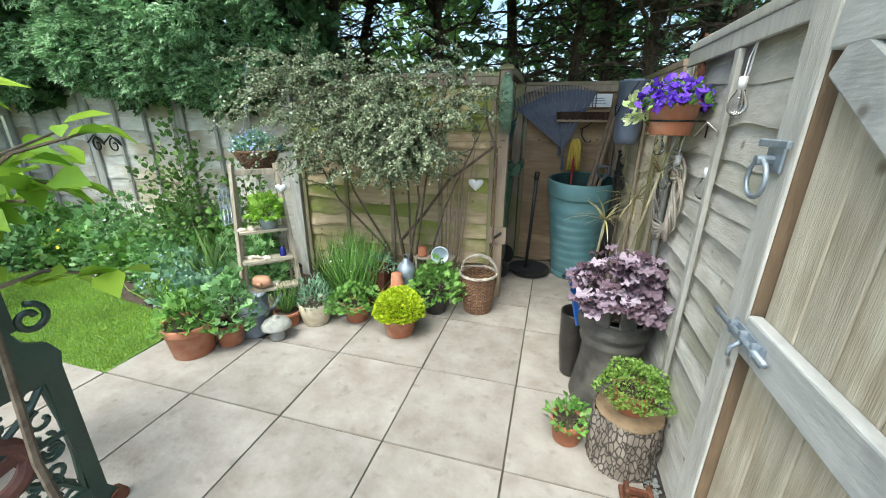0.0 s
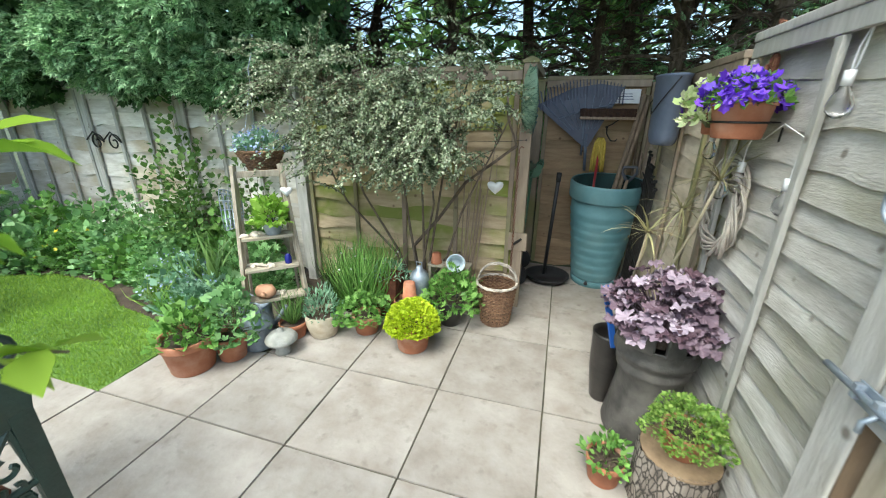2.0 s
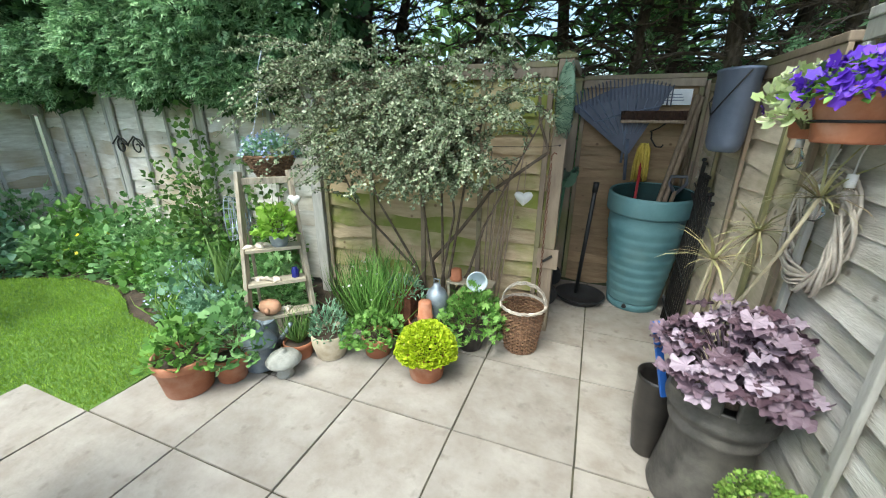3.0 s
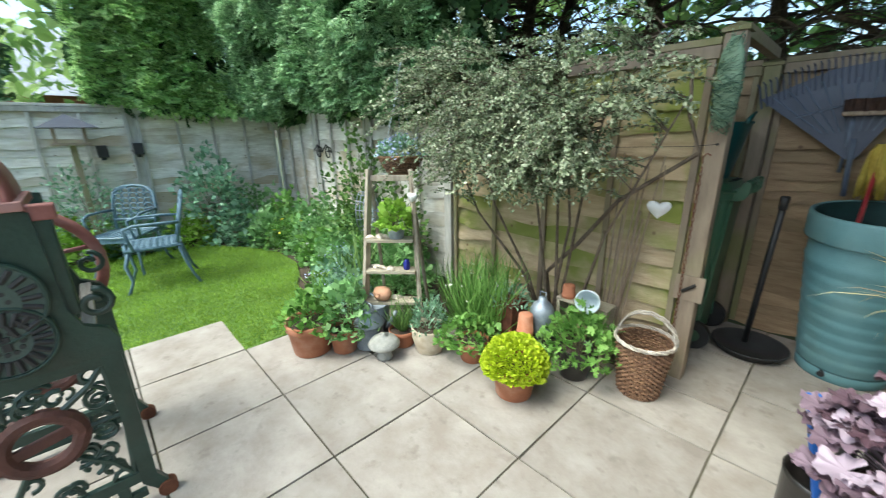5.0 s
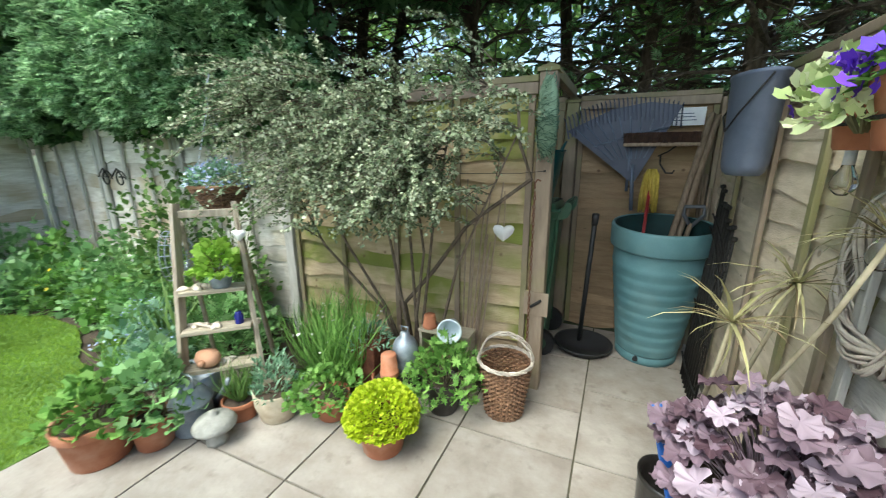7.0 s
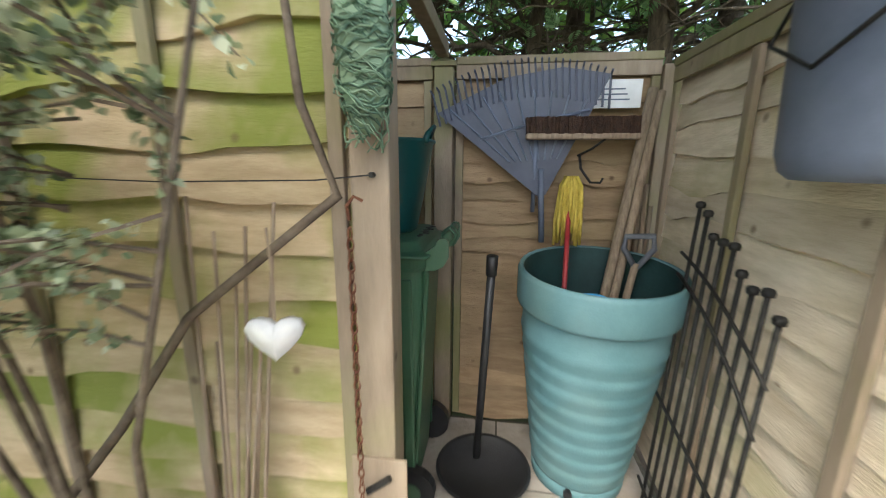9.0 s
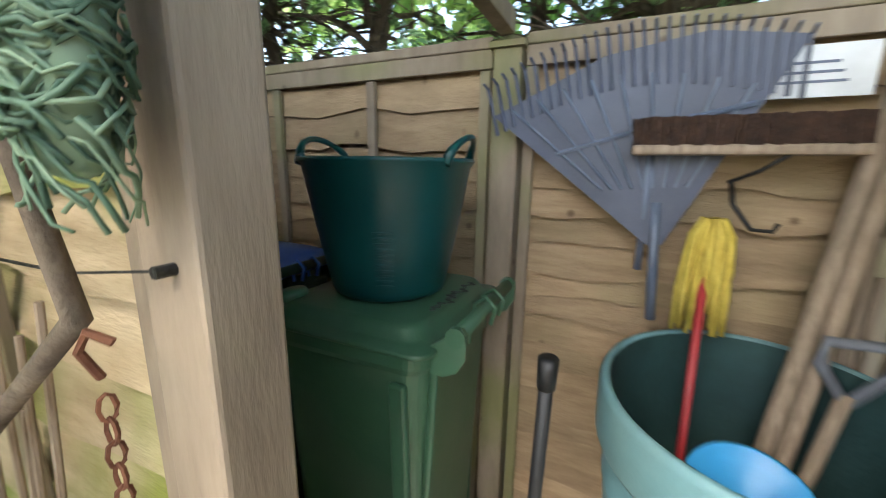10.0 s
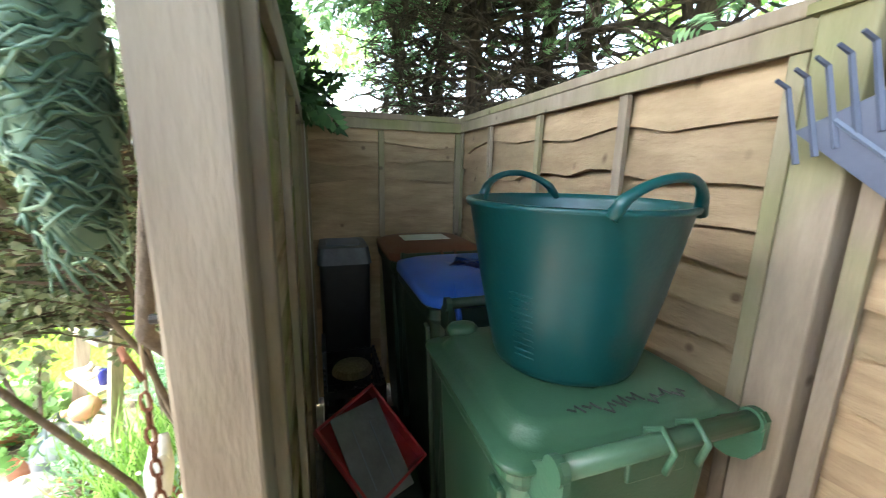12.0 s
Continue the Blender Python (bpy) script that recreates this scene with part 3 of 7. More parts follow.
def wheelie_bin(m, body, lid, label, lx=0.57, ly=0.52, domed=False):
    """Hinge and handle at +x, wheels below them; lid lx long and ly wide."""
    b = thing("wheelie_bin", m, label, "wheelie bin", "wheelie bins")
    part("body", skin([rounded_ring(lx * 0.74, ly * 0.74, 0.05, 0.05), rounded_ring(lx * 0.92, ly * 0.91, 0.05, 1.0), rounded_ring(lx * 0.93, ly * 0.92, 0.05, 1.05)]), body, b)
    part("rim", skin([rounded_ring(lx * 0.965, ly * 0.965, 0.05, 1.03), rounded_ring(lx * 0.985, ly * 0.985, 0.05, 1.045), rounded_ring(lx * 0.985, ly * 0.985, 0.05, 1.082)]), body, b)
    for sy in (-1, 1):
        part("rib", box(0.045, 0.022, 0.9, lx * 0.34, sy * ly * 0.425, 0.55, m=pose(0, 0, 0, sy * -2.4, 0, 0), bevel=0.008), body, b)
    part("front_rib", box(0.022, 0.045, 0.85, lx * 0.43, -ly * 0.34, 0.6, m=pose(0, 0, 0, 0, 3.3, 0), bevel=0.008), body, b)
    if domed:
        rings = [rounded_ring(lx * k, ly * k, 0.09, z) for k, z in ((0.97, 1.084), (1.02, 1.088), (1.03, 1.098), (1.015, 1.126), (0.97, 1.126), (0.88, 1.142), (0.70, 1.157), (0.40, 1.166), (0.12, 1.168))]
    else:
        rings = [rounded_ring(lx * k, ly * k, r, z) for k, r, z in ((1.0, 0.04, 1.078), (1.035, 0.04, 1.080), (1.04, 0.04, 1.086), (1.032, 0.04, 1.092), (0.925, 0.05, 1.096), (0.905, 0.055, 1.101), (0.865, 0.06, 1.120), (0.84, 0.06, 1.128), (0.80, 0.06, 1.131), (0.40, 0.06, 1.136))]
    top = part("lid", skin(rings), lid, b, smooth=True)
    if not domed:
        part("lid_grip", skin([[(-lx * 0.40 + x * 0.030, -ly * 0.34 + y * 0.042, z) for x, y, _ in rounded_ring(2 * k, 2 * k, k * 0.98, 0)] for k, z in ((0.85, 1.118), (1.0, 1.128), (1.0, 1.140), (0.8, 1.149), (0.3, 1.152))]), lid, top, smooth=True)
        part("lid_ridge", tube([(lx * 0.24, -ly * 0.16, 1.130), (lx * 0.28, -ly * 0.05, 1.131), (lx * 0.275, ly * 0.02, 1.130)], [0.004, 0.009, 0.004], 8), lid, top, smooth=True)
    hx = lx / 2 + 0.052
    bar = part("handle_bar", tube([(hx, -0.205, 1.126), (hx, 0.185, 1.126)], 0.0175, 16), body, b, smooth=True)
    for y in (-0.212, 0.194):
        part("end_collar", tube([(hx, y - 0.012, 1.126), (hx, y + 0.004, 1.126)], 0.0225, 16), body, bar)
        part("handle_bracket", flat_bracket(lx / 2 - 0.02, hx + 0.022, y), body, bar)
    for y in (-0.02, 0.05):
        part("hinge_loop", tube([(hx - 0.025, y, 1.075), (hx - 0.03, y, 1.13), (hx, y, 1.152), (hx + 0.026, y, 1.128), (hx + 0.014, y, 1.082)], 0.006, 6), lid, bar, smooth=True)
    part("hinge_web", box(0.012, 0.13, 0.06, lx / 2 + 0.02, 0.015, 1.06, bevel=0.004), body, bar)
    for sy in (-1, 1):
        wheel = part("wheel", tube([(0.17, sy * 0.20, 0.10), (0.17, sy * 0.245, 0.10)], 0.10, 18), "black_plastic", b)
        part("hub", tube([(0.17, sy * 0.24, 0.10), (0.17, sy * 0.25, 0.10)], 0.045, 12), body, wheel)
    part("foot", box(0.10, 0.30, 0.06, -0.13, 0, 0.03, bevel=0.01), body, b)
    return b


def flat_bracket(x0, x1, y):
    """A rounded web that carries the bar out from the rim."""
    bm = bmesh.new()
    outline = [(x0, 1.085), (x1 - 0.01, 1.148), (x1, 1.135), (x1, 1.08), (x1 - 0.02, 1.045), (x1 - 0.05, 1.03), (x0, 1.03)]
    f = [bm.verts.new((x, y - 0.006, z)) for x, z in outline]
    g = [bm.verts.new((x, y + 0.006, z)) for x, z in outline]
    bm.faces.new(f), bm.faces.new(list(reversed(g)))
    for k in range(len(f)):
        j = (k + 1) % len(f)
        bm.faces.new((f[j], f[k], g[k], g[j]))
    bmesh.ops.recalc_face_normals(bm, faces=bm.faces)
    return bm


green_bin = wheelie_bin(pose(-0.515, 3.86, 0), "bin_green", "bin_green", "dark green wheelie bin with a tub standing on its lid", 0.48)
blue_bin = wheelie_bin(pose(-1.27, 3.93, 0), "bin_dark", "lid_blue", "dark wheelie bin with a bright blue lid", 0.60, 0.52, domed=True)
brown_bin = wheelie_bin(pose(-1.92, 3.93, 0), "bin_dark", "lid_brown", "dark wheelie bin with a brown lid and paper label", 0.55, 0.52, domed=True)
part("lid_strap", tube([(0.245, -0.155, 1.15), (0.29, -0.165, 1.118), (0.325, -0.165, 1.07), (0.335, -0.16, 1.00)], [0.006, 0.011, 0.011, 0.008], 8), "lid_blue", blue_bin)
part("paper_label", box(0.17, 0.26, 0.002, 0.03, -0.03, 1.1685), "paper", brown_bin, "white paper label")
# hand-written number marks on the green lid
marks = bmesh.new()
rm = random.Random(4)
for i in range(8):
    y0 = -0.12 + 0.033 * i
    put_tube(marks, [(0.19 + rm.uniform(-0.012, 0.012), y0, 1.1335), (0.205 + rm.uniform(-0.015, 0.015), y0 + 0.012, 1.1335), (0.18 + rm.uniform(-0.012, 0.012), y0 + 0.02, 1.1335), (0.20, y0 + 0.028, 1.1335)], 0.002, 4)
part("handwriting", marks, "ink", green_bin, "black hand-written marks")

tub = thing("flexible_tub", pose(-0.515, 3.855, 1.137), "teal flexible tub with two handles on the green bin", "tub")
prof = [(0.0, 0.0), (0.140, 0.0), (0.152, 0.006), (0.158, 0.02), (0.192, 0.18), (0.221, 0.338), (0.229, 0.343), (0.231, 0.349), (0.229, 0.354), (0.218, 0.354), (0.214, 0.34), (0.186, 0.18), (0.150, 0.02), (0.0, 0.013)]
part("tub_body", lathe(prof, 48), "tub_teal", tub, smooth=True)
for k in range(11):
    a = radians(-62)
    part("grip_ridge", tube([(math.cos(a + s) * (0.164 + 0.0029 * k), math.sin(a + s) * (0.164 + 0.0029 * k), 0.05 + 0.0135 * k) for s in (-0.13, -0.04, 0.04, 0.13)], [0.0015, 0.0032, 0.0032, 0.0015], 6), "tub_teal", tub, smooth=True)
for a0 in (8, 186):
    pts = []
    for k in range(13):
        s = k / 12
        a = radians(a0 + (s - 0.5) * 62)
        pts.append((0.225 * math.cos(a), 0.225 * math.sin(a), 0.340 + 0.066 * math.sin(math.pi * s) ** 0.55))
    part("handle", tube(pts, [0.013, 0.011, 0.009] + [0.008] * 7 + [0.009, 0.011, 0.013], 10), "tub_teal", tub, smooth=True)

butt = thing("plastic_bin", pose(0.372, 3.965, 0.012, 4.5, 0, 0) @ Matrix.Diagonal((0.985, 0.985, 0.955, 1)), "large turquoise ribbed plastic bin full of tools", "bin")
prof = [(0.0, 0.0), (0.195, 0.0), (0.2, 0.02), (0.203, 0.07), (0.212, 0.075)]
for k in range(8):
    z = 0.09 + 0.088 * k
    r = 0.212 + 0.082 * k / 8
    prof += [(r, z), (r + 0.006, z + 0.03), (r + 0.0115, z + 0.062), (r + 0.0075, z + 0.07)]
prof += [(0.292, 0.86), (0.298, 0.89), (0.292, 0.89)]
part("bin_body", lathe(prof, 56, capped=False), "butt", butt, smooth=True)
# grime plus the shade inside the bin, both put into this colour
MAT["bin_inside"] = surface("grimy_shade_dark_plastic", (0.01, 0.035, 0.035), (0.02, 0.06, 0.06), 0.7, 6, bump=0.2, rand=0)
part("inner_wall", lathe([(0.297, 1.038), (0.291, 0.95), (0.27, 0.8), (0.20, 0.2), (0.0, 0.19)], 48, capped=False), "bin_inside", butt, "grimy inside wall, coloured darker for the shade inside", smooth=True)
part("rim_band", lathe([(0.300, 0.885), (0.316, 0.888), (0.320, 0.90), (0.322, 1.025), (0.316, 1.042), (0.306, 1.045), (0.298, 1.035), (0.296, 0.90)], 56, capped=False), "butt", butt, smooth=True)
part("base_ring", lathe([(0.203, 0.0), (0.208, 0.004), (0.211, 0.062), (0.203, 0.068)], 56, capped=False), "butt", butt, smooth=True)
part("tap_hole", tube([(-0.07, -0.185, 0.05), (-0.075, -0.215, 0.05)], 0.018, 14), "black_plastic", butt, "black tap socket")
bowl = thing("blue_bowl", pose(0.345, 3.80, 0.80, 25, 0, 0), "light blue plastic bowl lying among the tools", "bowl")
MAT["sky_plastic"] = surface("light_blue_plastic", (0.03, 0.28, 0.62), (0.04, 0.33, 0.70), 0.4, 6, bump=0.04, rand=0)
part("bowl", lathe([(0.0, 0.0), (0.06, 0.0), (0.10, 0.03), (0.115, 0.055), (0.108, 0.055), (0.09, 0.03), (0.0, 0.012)], 28), "sky_plastic", bowl, smooth=True)


def rod(name, a, b, r0, r1, mat, label, category, segs=10):
    """A straight handle from a to b; the thing stands at a."""
    a, b = Vector(a), Vector(b)
    t = thing(name, Matrix.Translation(a), label, category)
    d = b - a
    part("shaft", tube([(0, 0, 0), d * 0.5, d], [r0, (r0 + r1) / 2, r1], segs), mat, t, smooth=True)
    return t


rod("tool_handle", (0.31, 3.86, 0.20), (0.602, 4.20, 1.72), 0.02, 0.021, "handle_wood", "long worn wooden tool handle leaning in the bin", "tool")
rod("tool_handle", (0.36, 3.88, 0.20), (0.637, 4.20, 1.71), 0.018, 0.019, "handle_wood", "long worn wooden tool handle leaning in the bin", "tool")
mop = rod("string_mop", (0.25, 3.85, 0.20), (0.28, 4.13, 1.28), 0.011, 0.011, "red_plastic", "yellow string mop head up on a red handle", "mop")
rm = random.Random(8)
head = part("mop_head", lathe([(0.0, 1.06), (0.022, 1.07), (0.028, 1.10), (0.02, 1.13), (0.0, 1.135)], 12, Matrix.Translation((0.03, 0.275, 0))), "yellow_mop", mop, smooth=True)
for k in range(64):
    a = rm.uniform(0, 6.28)
    q = rm.uniform(0.012, 0.055)
    c, sn = math.cos(a) * q, math.sin(a) * q * 0.7
    drop = rm.uniform(0.17, 0.29)
    sway = rm.uniform(-0.012, 0.012)
    part("strand", tube([(0.03 + c * 0.2, 0.275 + sn * 0.2, 1.12), (0.03 + c * 0.6, 0.275 + sn * 0.6, 1.148), (0.03 + c, 0.275 + sn, 1.11), (0.03 + c * 1.1 + sway, 0.275 + sn * 1.1, 1.13 - drop * 0.6), (0.03 + c * 0.85 + sway * 2, 0.275 + sn, 1.13 - drop)], [0.005, 0.0075, 0.0075, 0.0075, 0.006], 5), "yellow_mop", head, smooth=True)
spade = rod("garden_fork", (0.40, 3.92, 0.20), (0.545, 4.0, 1.0), 0.015, 0.015, "handle_wood", "garden fork with a D-shaped grip in the bin", "fork")
part("grip", tube([(0.145, 0.08, 0.78), (0.095, 0.09, 0.86), (0.10, 0.095, 0.91), (0.21, 0.095, 0.915), (0.215, 0.09, 0.86), (0.15, 0.08, 0.78)], 0.013, 8), "slate", spade, smooth=True)
for k in range(3):
    rod("timber_batten", (0.615 + 0.012 * k, 4.12 + 0.03 * k, 0.0), (0.60 + 0.03 * k, 4.22, 1.42 - 0.1 * k), 0.011, 0.011, "handle_wood", "thin timber batten leaning in the corner", "batten", 5)

# sweeping pole with a round base
sweeper = thing("long_handled_dustpan", pose(-0.06, 3.85, 0), "long black pole standing in a wide black pan", "dustpan")
part("pan", lathe([(0.0, 0.006), (0.17, 0.006), (0.205, 0.05), (0.215, 0.055), (0.212, 0.062), (0.195, 0.055), (0.165, 0.016), (0.0, 0.014)], 36), "black_plastic", sweeper, smooth=True)
part("pole", tube([(-0.035, 0.10, 0.012), (0.009, -0.085, 1.0)], 0.017, 12), "black_plastic", sweeper, smooth=True)
part("end_cap", tube([(0.0085, -0.083, 0.99), (0.011, -0.096, 1.065)], [0.021, 0.023], 12), "black_plastic", sweeper, smooth=True)

# leaf rake hung head up on the back fence
MAT["rake_grey"] = surface("slate_blue_plastic", (0.05, 0.058, 0.092), (0.085, 0.098, 0.145), 0.5, 6, bump=0.1, bscale=100, rand=0.0)
rake = thing("leaf_rake", pose(0.16, 4.19, 1.262, 0, -4, 0), "grey-blue plastic leaf rake hung on the fence", "rake")
bm = bmesh.new()
v = [bm.verts.new(q) for q in ((-0.02, 0, 0), (0.02, 0, 0), (0.30, 0, 0.50), (0.10, 0, 0.545), (-0.14, 0, 0.525), (-0.46, 0, 0.40))]
bm.faces.new(v)
ext = bmesh.ops.extrude_face_region(bm, geom=bm.faces[:])["geom"]
bmesh.ops.translate(bm, verts=[g for g in ext if isinstance(g, bmesh.types.BMVert)], vec=(0, -0.008, 0))
bmesh.ops.recalc_face_normals(bm, faces=bm.faces)
part("fan", bm, "rake_grey", rake)
for k in range(28):
    s = k / 27
    x0, z0 = -0.45 + 0.74 * s, 0.385 + 0.15 * math.sin(math.pi * (0.12 + 0.72 * s)) * 1.0 - 0.02
    dx = -0.025 + 0.03 * s
    part("tine", tube([(x0, -0.008, z0 - 0.08), (x0 + dx, -0.012, z0 + 0.06), (x0 + dx * 1.3, -0.035, z0 + 0.075)], [0.006, 0.005, 0.004], 5), "rake_grey", rake)
for k in range(9):
    part("rib", tube([((-0.40 + 0.075 * k) * 0.35, -0.011, 0.16), (-0.40 + 0.075 * k, -0.011, 0.41 + 0.06 * math.sin(k * 0.4))], 0.005, 5), "steel_grey", rake)
part("socket", tube([(0, -0.012, 0.12), (0, -0.012, -0.22)], 0.014, 8), "steel_grey", rake, smooth=True)
part("cross_rib", tube([(-0.27, -0.012, 0.27), (0.0, -0.012, 0.33), (0.21, -0.012, 0.36)], 0.007, 5), "steel_grey", rake)
broom = thing("yard_broom", pose(0.313, 4.145, 1.522), "yard broom with dark bristles hung on the fence", "broom")
part("stock", box(0.475, 0.06, 0.026, 0, 0, 0, bevel=0.008), "handle_wood", broom)
bm = bmesh.new()
for k in range(420):
    x, y = rm.uniform(-0.232, 0.232), rm.uniform(-0.026, 0.026)
    put_tube(bm, [(x, y, 0.01), (x + rm.uniform(-0.008, 0.008), y + rm.uniform(-0.012, 0.006), 0.080 + rm.uniform(-0.003, 0.003))], 0.0062, 4)
part("bristles", bm, "bristle", broom)
part("pole", tube([(-0.19, 0.03, -0.01), (-0.185, 0.06, -0.34)], 0.010, 8), "steel_grey", broom, smooth=True)
part("hook", tube([(0.0, 0.05, -0.08), (0.05, 0.0, -0.05), (0.11, -0.02, 0.0)], 0.005, 6), "iron", broom)
hook = thing("wall_hook", pose(0.33, 4.24, 1.345), "black iron hook on the back fence", "hook")
part("arm", tube([(0, 0, 0.10), (0.0, -0.05, 0.04), (0.04, -0.08, -0.02), (0.08, -0.09, -0.02), (0.09, -0.09, 0.0)], 0.006, 6), "iron", hook)
sign = thing("paper_notice", pose(0.470, 4.235, 1.709), "white paper notice pinned to the fence", "notice")
part("sheet", box(0.20, 0.004, 0.12, bevel=0.001), "paper", sign)
for k in range(3):
    part("text_line", box(0.10 + 0.02 * k, 0.002, 0.006, -0.02, -0.003, 0.02 - 0.022 * k), "steel_grey", sign)

# crates and boxes between the fence and the bins
crate = thing("plastic_crate", pose(-1.62, 3.46, 0), "stack of black vented plastic crates on the floor", "crate")
for z, s in ((0.0, 1.0), (0.30, 0.98)):
    tier = part("basket_base", box(0.4 * s, 0.27 * s, 0.01, 0, 0, z + 0.012), "black_plastic", crate)
    for x, y, sx, sy in ((-0.2, 0, 0.012, 0.27), (0.2, 0, 0.012, 0.27), (0, -0.135, 0.40, 0.012), (0, 0.135, 0.40, 0.012)):
        for k in range(4):
            part("rail", box(sx * s, sy * s, 0.035, x * s, y * s, z + 0.05 + 0.066 * k), "black_plastic", tier)
    for x in np.linspace(-0.2, 0.2, 9):
        for y in (-0.135, 0.135):
            part("upright", box(0.012, 0.014, 0.27, x * s, y * s, z + 0.14), "black_plastic", tier)
    for y in np.linspace(-0.135, 0.135, 7):
        for x in (-0.2, 0.2):
            part("upright", box(0.014, 0.012, 0.27, x * s, y * s, z + 0.14), "black_plastic", tier)
part("wooden_oddment", lathe([(0.0, 0.0), (0.10, 0.0), (0.085, 0.03), (0.0, 0.05)], 14, pose(0, 0, 0.55)), "handle_wood", crate, "pale wooden odds and ends")
dark_box = thing("storage_box", pose(-2.06, 3.46, 0), "tall black plastic storage box with a clear lid", "box")
part("body", taper_box(bmesh.new(), 0.30, 0.26, 0.34, 0.27, 0.0, 1.03, 0.03), "black_plastic", dark_box)
part("lid", taper_box(bmesh.new(), 0.36, 0.29, 0.33, 0.26, 1.03, 1.12, 0.04), "slate", dark_box)
part("lid_panel", taper_box(bmesh.new(), 0.2, 0.19, 0.19, 0.18, 1.12, 1.128, 0.03), "steel_grey", dark_box)
greybox = thing("recycling_box", pose(-1.13, 3.49, 0), "dark green open recycling box on the floor", "box")
bm = taper_box(bmesh.new(), 0.40, 0.28, 0.46, 0.33, 0.0, 0.36, 0.04)
taper_box(bm, 0.48, 0.35, 0.49, 0.36, 0.345, 0.372, 0.05)
bmesh.ops.delete(bm, geom=[f for f in bm.faces if f.normal.z > 0.9 or f.calc_center_median().z > 0.371], context="FACES_ONLY")
part("body", bm, "bin_dark", greybox)
TRAY = pose(-1.11, 3.475, 0.51, 0, 46, 12) @ pose(0, 0, 0, 0, 0, 24)
red_box = thing("red_crate", TRAY, "red plastic tray tilted on the recycling box", "tray")
bm = bmesh.new()
for x, y, sx, sy in ((-0.165, 0, 0.01, 0.25), (0.165, 0, 0.01, 0.25), (0, -0.125, 0.34, 0.01), (0, 0.125, 0.34, 0.01)):
    put_box(bm, sx, sy, 0.08, x, y, 0.04, bevel=0.003)
put_box(bm, 0.33, 0.25, 0.008, 0, 0, 0.004)
part("tray", bm, "red_plastic", red_box)
panel = thing("slate_sheet", TRAY @ pose(0.02, -0.02, 0.07, 0, 0, -14), "grey slate tile lying across the red tray", "tile")
part("sheet", box(0.33, 0.19, 0.008, bevel=0.002), "slate", panel)
for y in (-0.035, 0.035):
    part("scratch", box(0.22, 0.004, 0.002, 0.01, y, 0.005), "steel_grey", panel, "pale scratch")
grey_board = thing("grey_board", pose(-1.75, 3.33, 0.34, 0, 4, 0), "narrow grey board standing against the fence", "board")
part("board", box(0.20, 0.02, 0.66, bevel=0.004), "slate", grey_board)

# wrought iron plant supports leaning on the fence
support = thing("iron_plant_support", pose(0.585, 3.53, 0, 0, 2.4, 0), "black iron plant support with ball-topped rods against the fence", "plant support")
rm = random.Random(3)
for k in range(9):
    y = -0.23 + 0.056 * k
    h = 1.145 + 0.48 * y + 0.025 * math.sin(k * 1.9)
    post_part = part("rod", tube([(0, y, 0.0), (0.0, y, h)], 0.007, 6), "iron", support, smooth=True)
    part("finial", lathe([(0.0, h), (0.014, h + 0.002), (0.016, h + 0.014), (0.012, h + 0.022), (0.0, h + 0.025)], 8, Matrix.Translation((0, y, 0))), "iron", post_part, smooth=True)
for z, sag in ((1.10, 0.22), (1.02, 0.28), (0.55, 0.1), (0.15, 0.0)):
    part("hoop", tube([(-0.012, -0.26 + 0.52 * s, z - sag * (1 - s) ** 2 - 0.1 * s * (1 - s)) for s in np.linspace(0, 1, 9)], 0.006, 6), "iron", support, smooth=True)
# grey bucket hung on the fence
trough = thing("hanging_bucket", pose(0.572, 3.14, 1.375), "grey plastic bucket hung high on the fence", "bucket")
part("bucket", lathe([(0.0, 0.0), (0.11, 0.0), (0.135, 0.015), (0.150, 0.05), (0.172, 0.40), (0.180, 0.405), (0.180, 0.42), (0.165, 0.415), (0.135, 0.03), (0.0, 0.02)], 36, Matrix.Diagonal((0.55, 1.0, 1.0, 1))), "steel_grey", trough, smooth=True)
part("bail", tube([(0.0, -0.19, 0.40), (-0.08, -0.14, 0.26), (-0.092, 0, 0.19), (-0.08, 0.14, 0.26), (0.0, 0.19, 0.40)], 0.004, 6), "iron", trough, smooth=True)
# netting bundle, chain, wire and hanging hearts at the entrance post
MAT["net_green"] = leafy("green_netting", (0.06, 0.12, 0.08), (0.14, 0.24, 0.16), (0.28, 0.40, 0.27), 0.6, 0.25)
net = thing("netting_bundle", pose(-0.30, 3.11, 1.455), "bundle of green garden netting tied to the post", "netting")
bm = bmesh.new()
rm = random.Random(21)
for k in range(760):
    a, z = rm.uniform(0, 6.28), rm.uniform(0.03, 0.37)
    q = 0.058 * math.sin(math.pi * min(1, (z + 0.06) / 0.46)) ** 0.5 * rm.uniform(0.45, 1.05)
    w = rm.uniform(-0.035, 0.035)
    put_tube(bm, [(q * math.cos(a + 0.35 * s), q * 0.7 * math.sin(a + 0.35 * s), z + w * s * 0.4 + 0.006 * math.sin(s * 2.0 + k)) for s in range(6)], rm.uniform(0.001, 0.0026), 4)
part("folds", bm, "net_green", net, smooth=True)
part("roll", lathe([(0.0, 0.0), (0.025, 0.01), (0.045, 0.08), (0.05, 0.2), (0.045, 0.33), (0.02, 0.40), (0.0, 0.405)], 16, Matrix.Diagonal((1, 0.7, 1, 1)), 0.12), "net_green", net, smooth=True)
chain = thing("rusty_chain", pose(-0.347, 3.12, 1.255), "rusty chain hanging beside the entrance post", "chain")
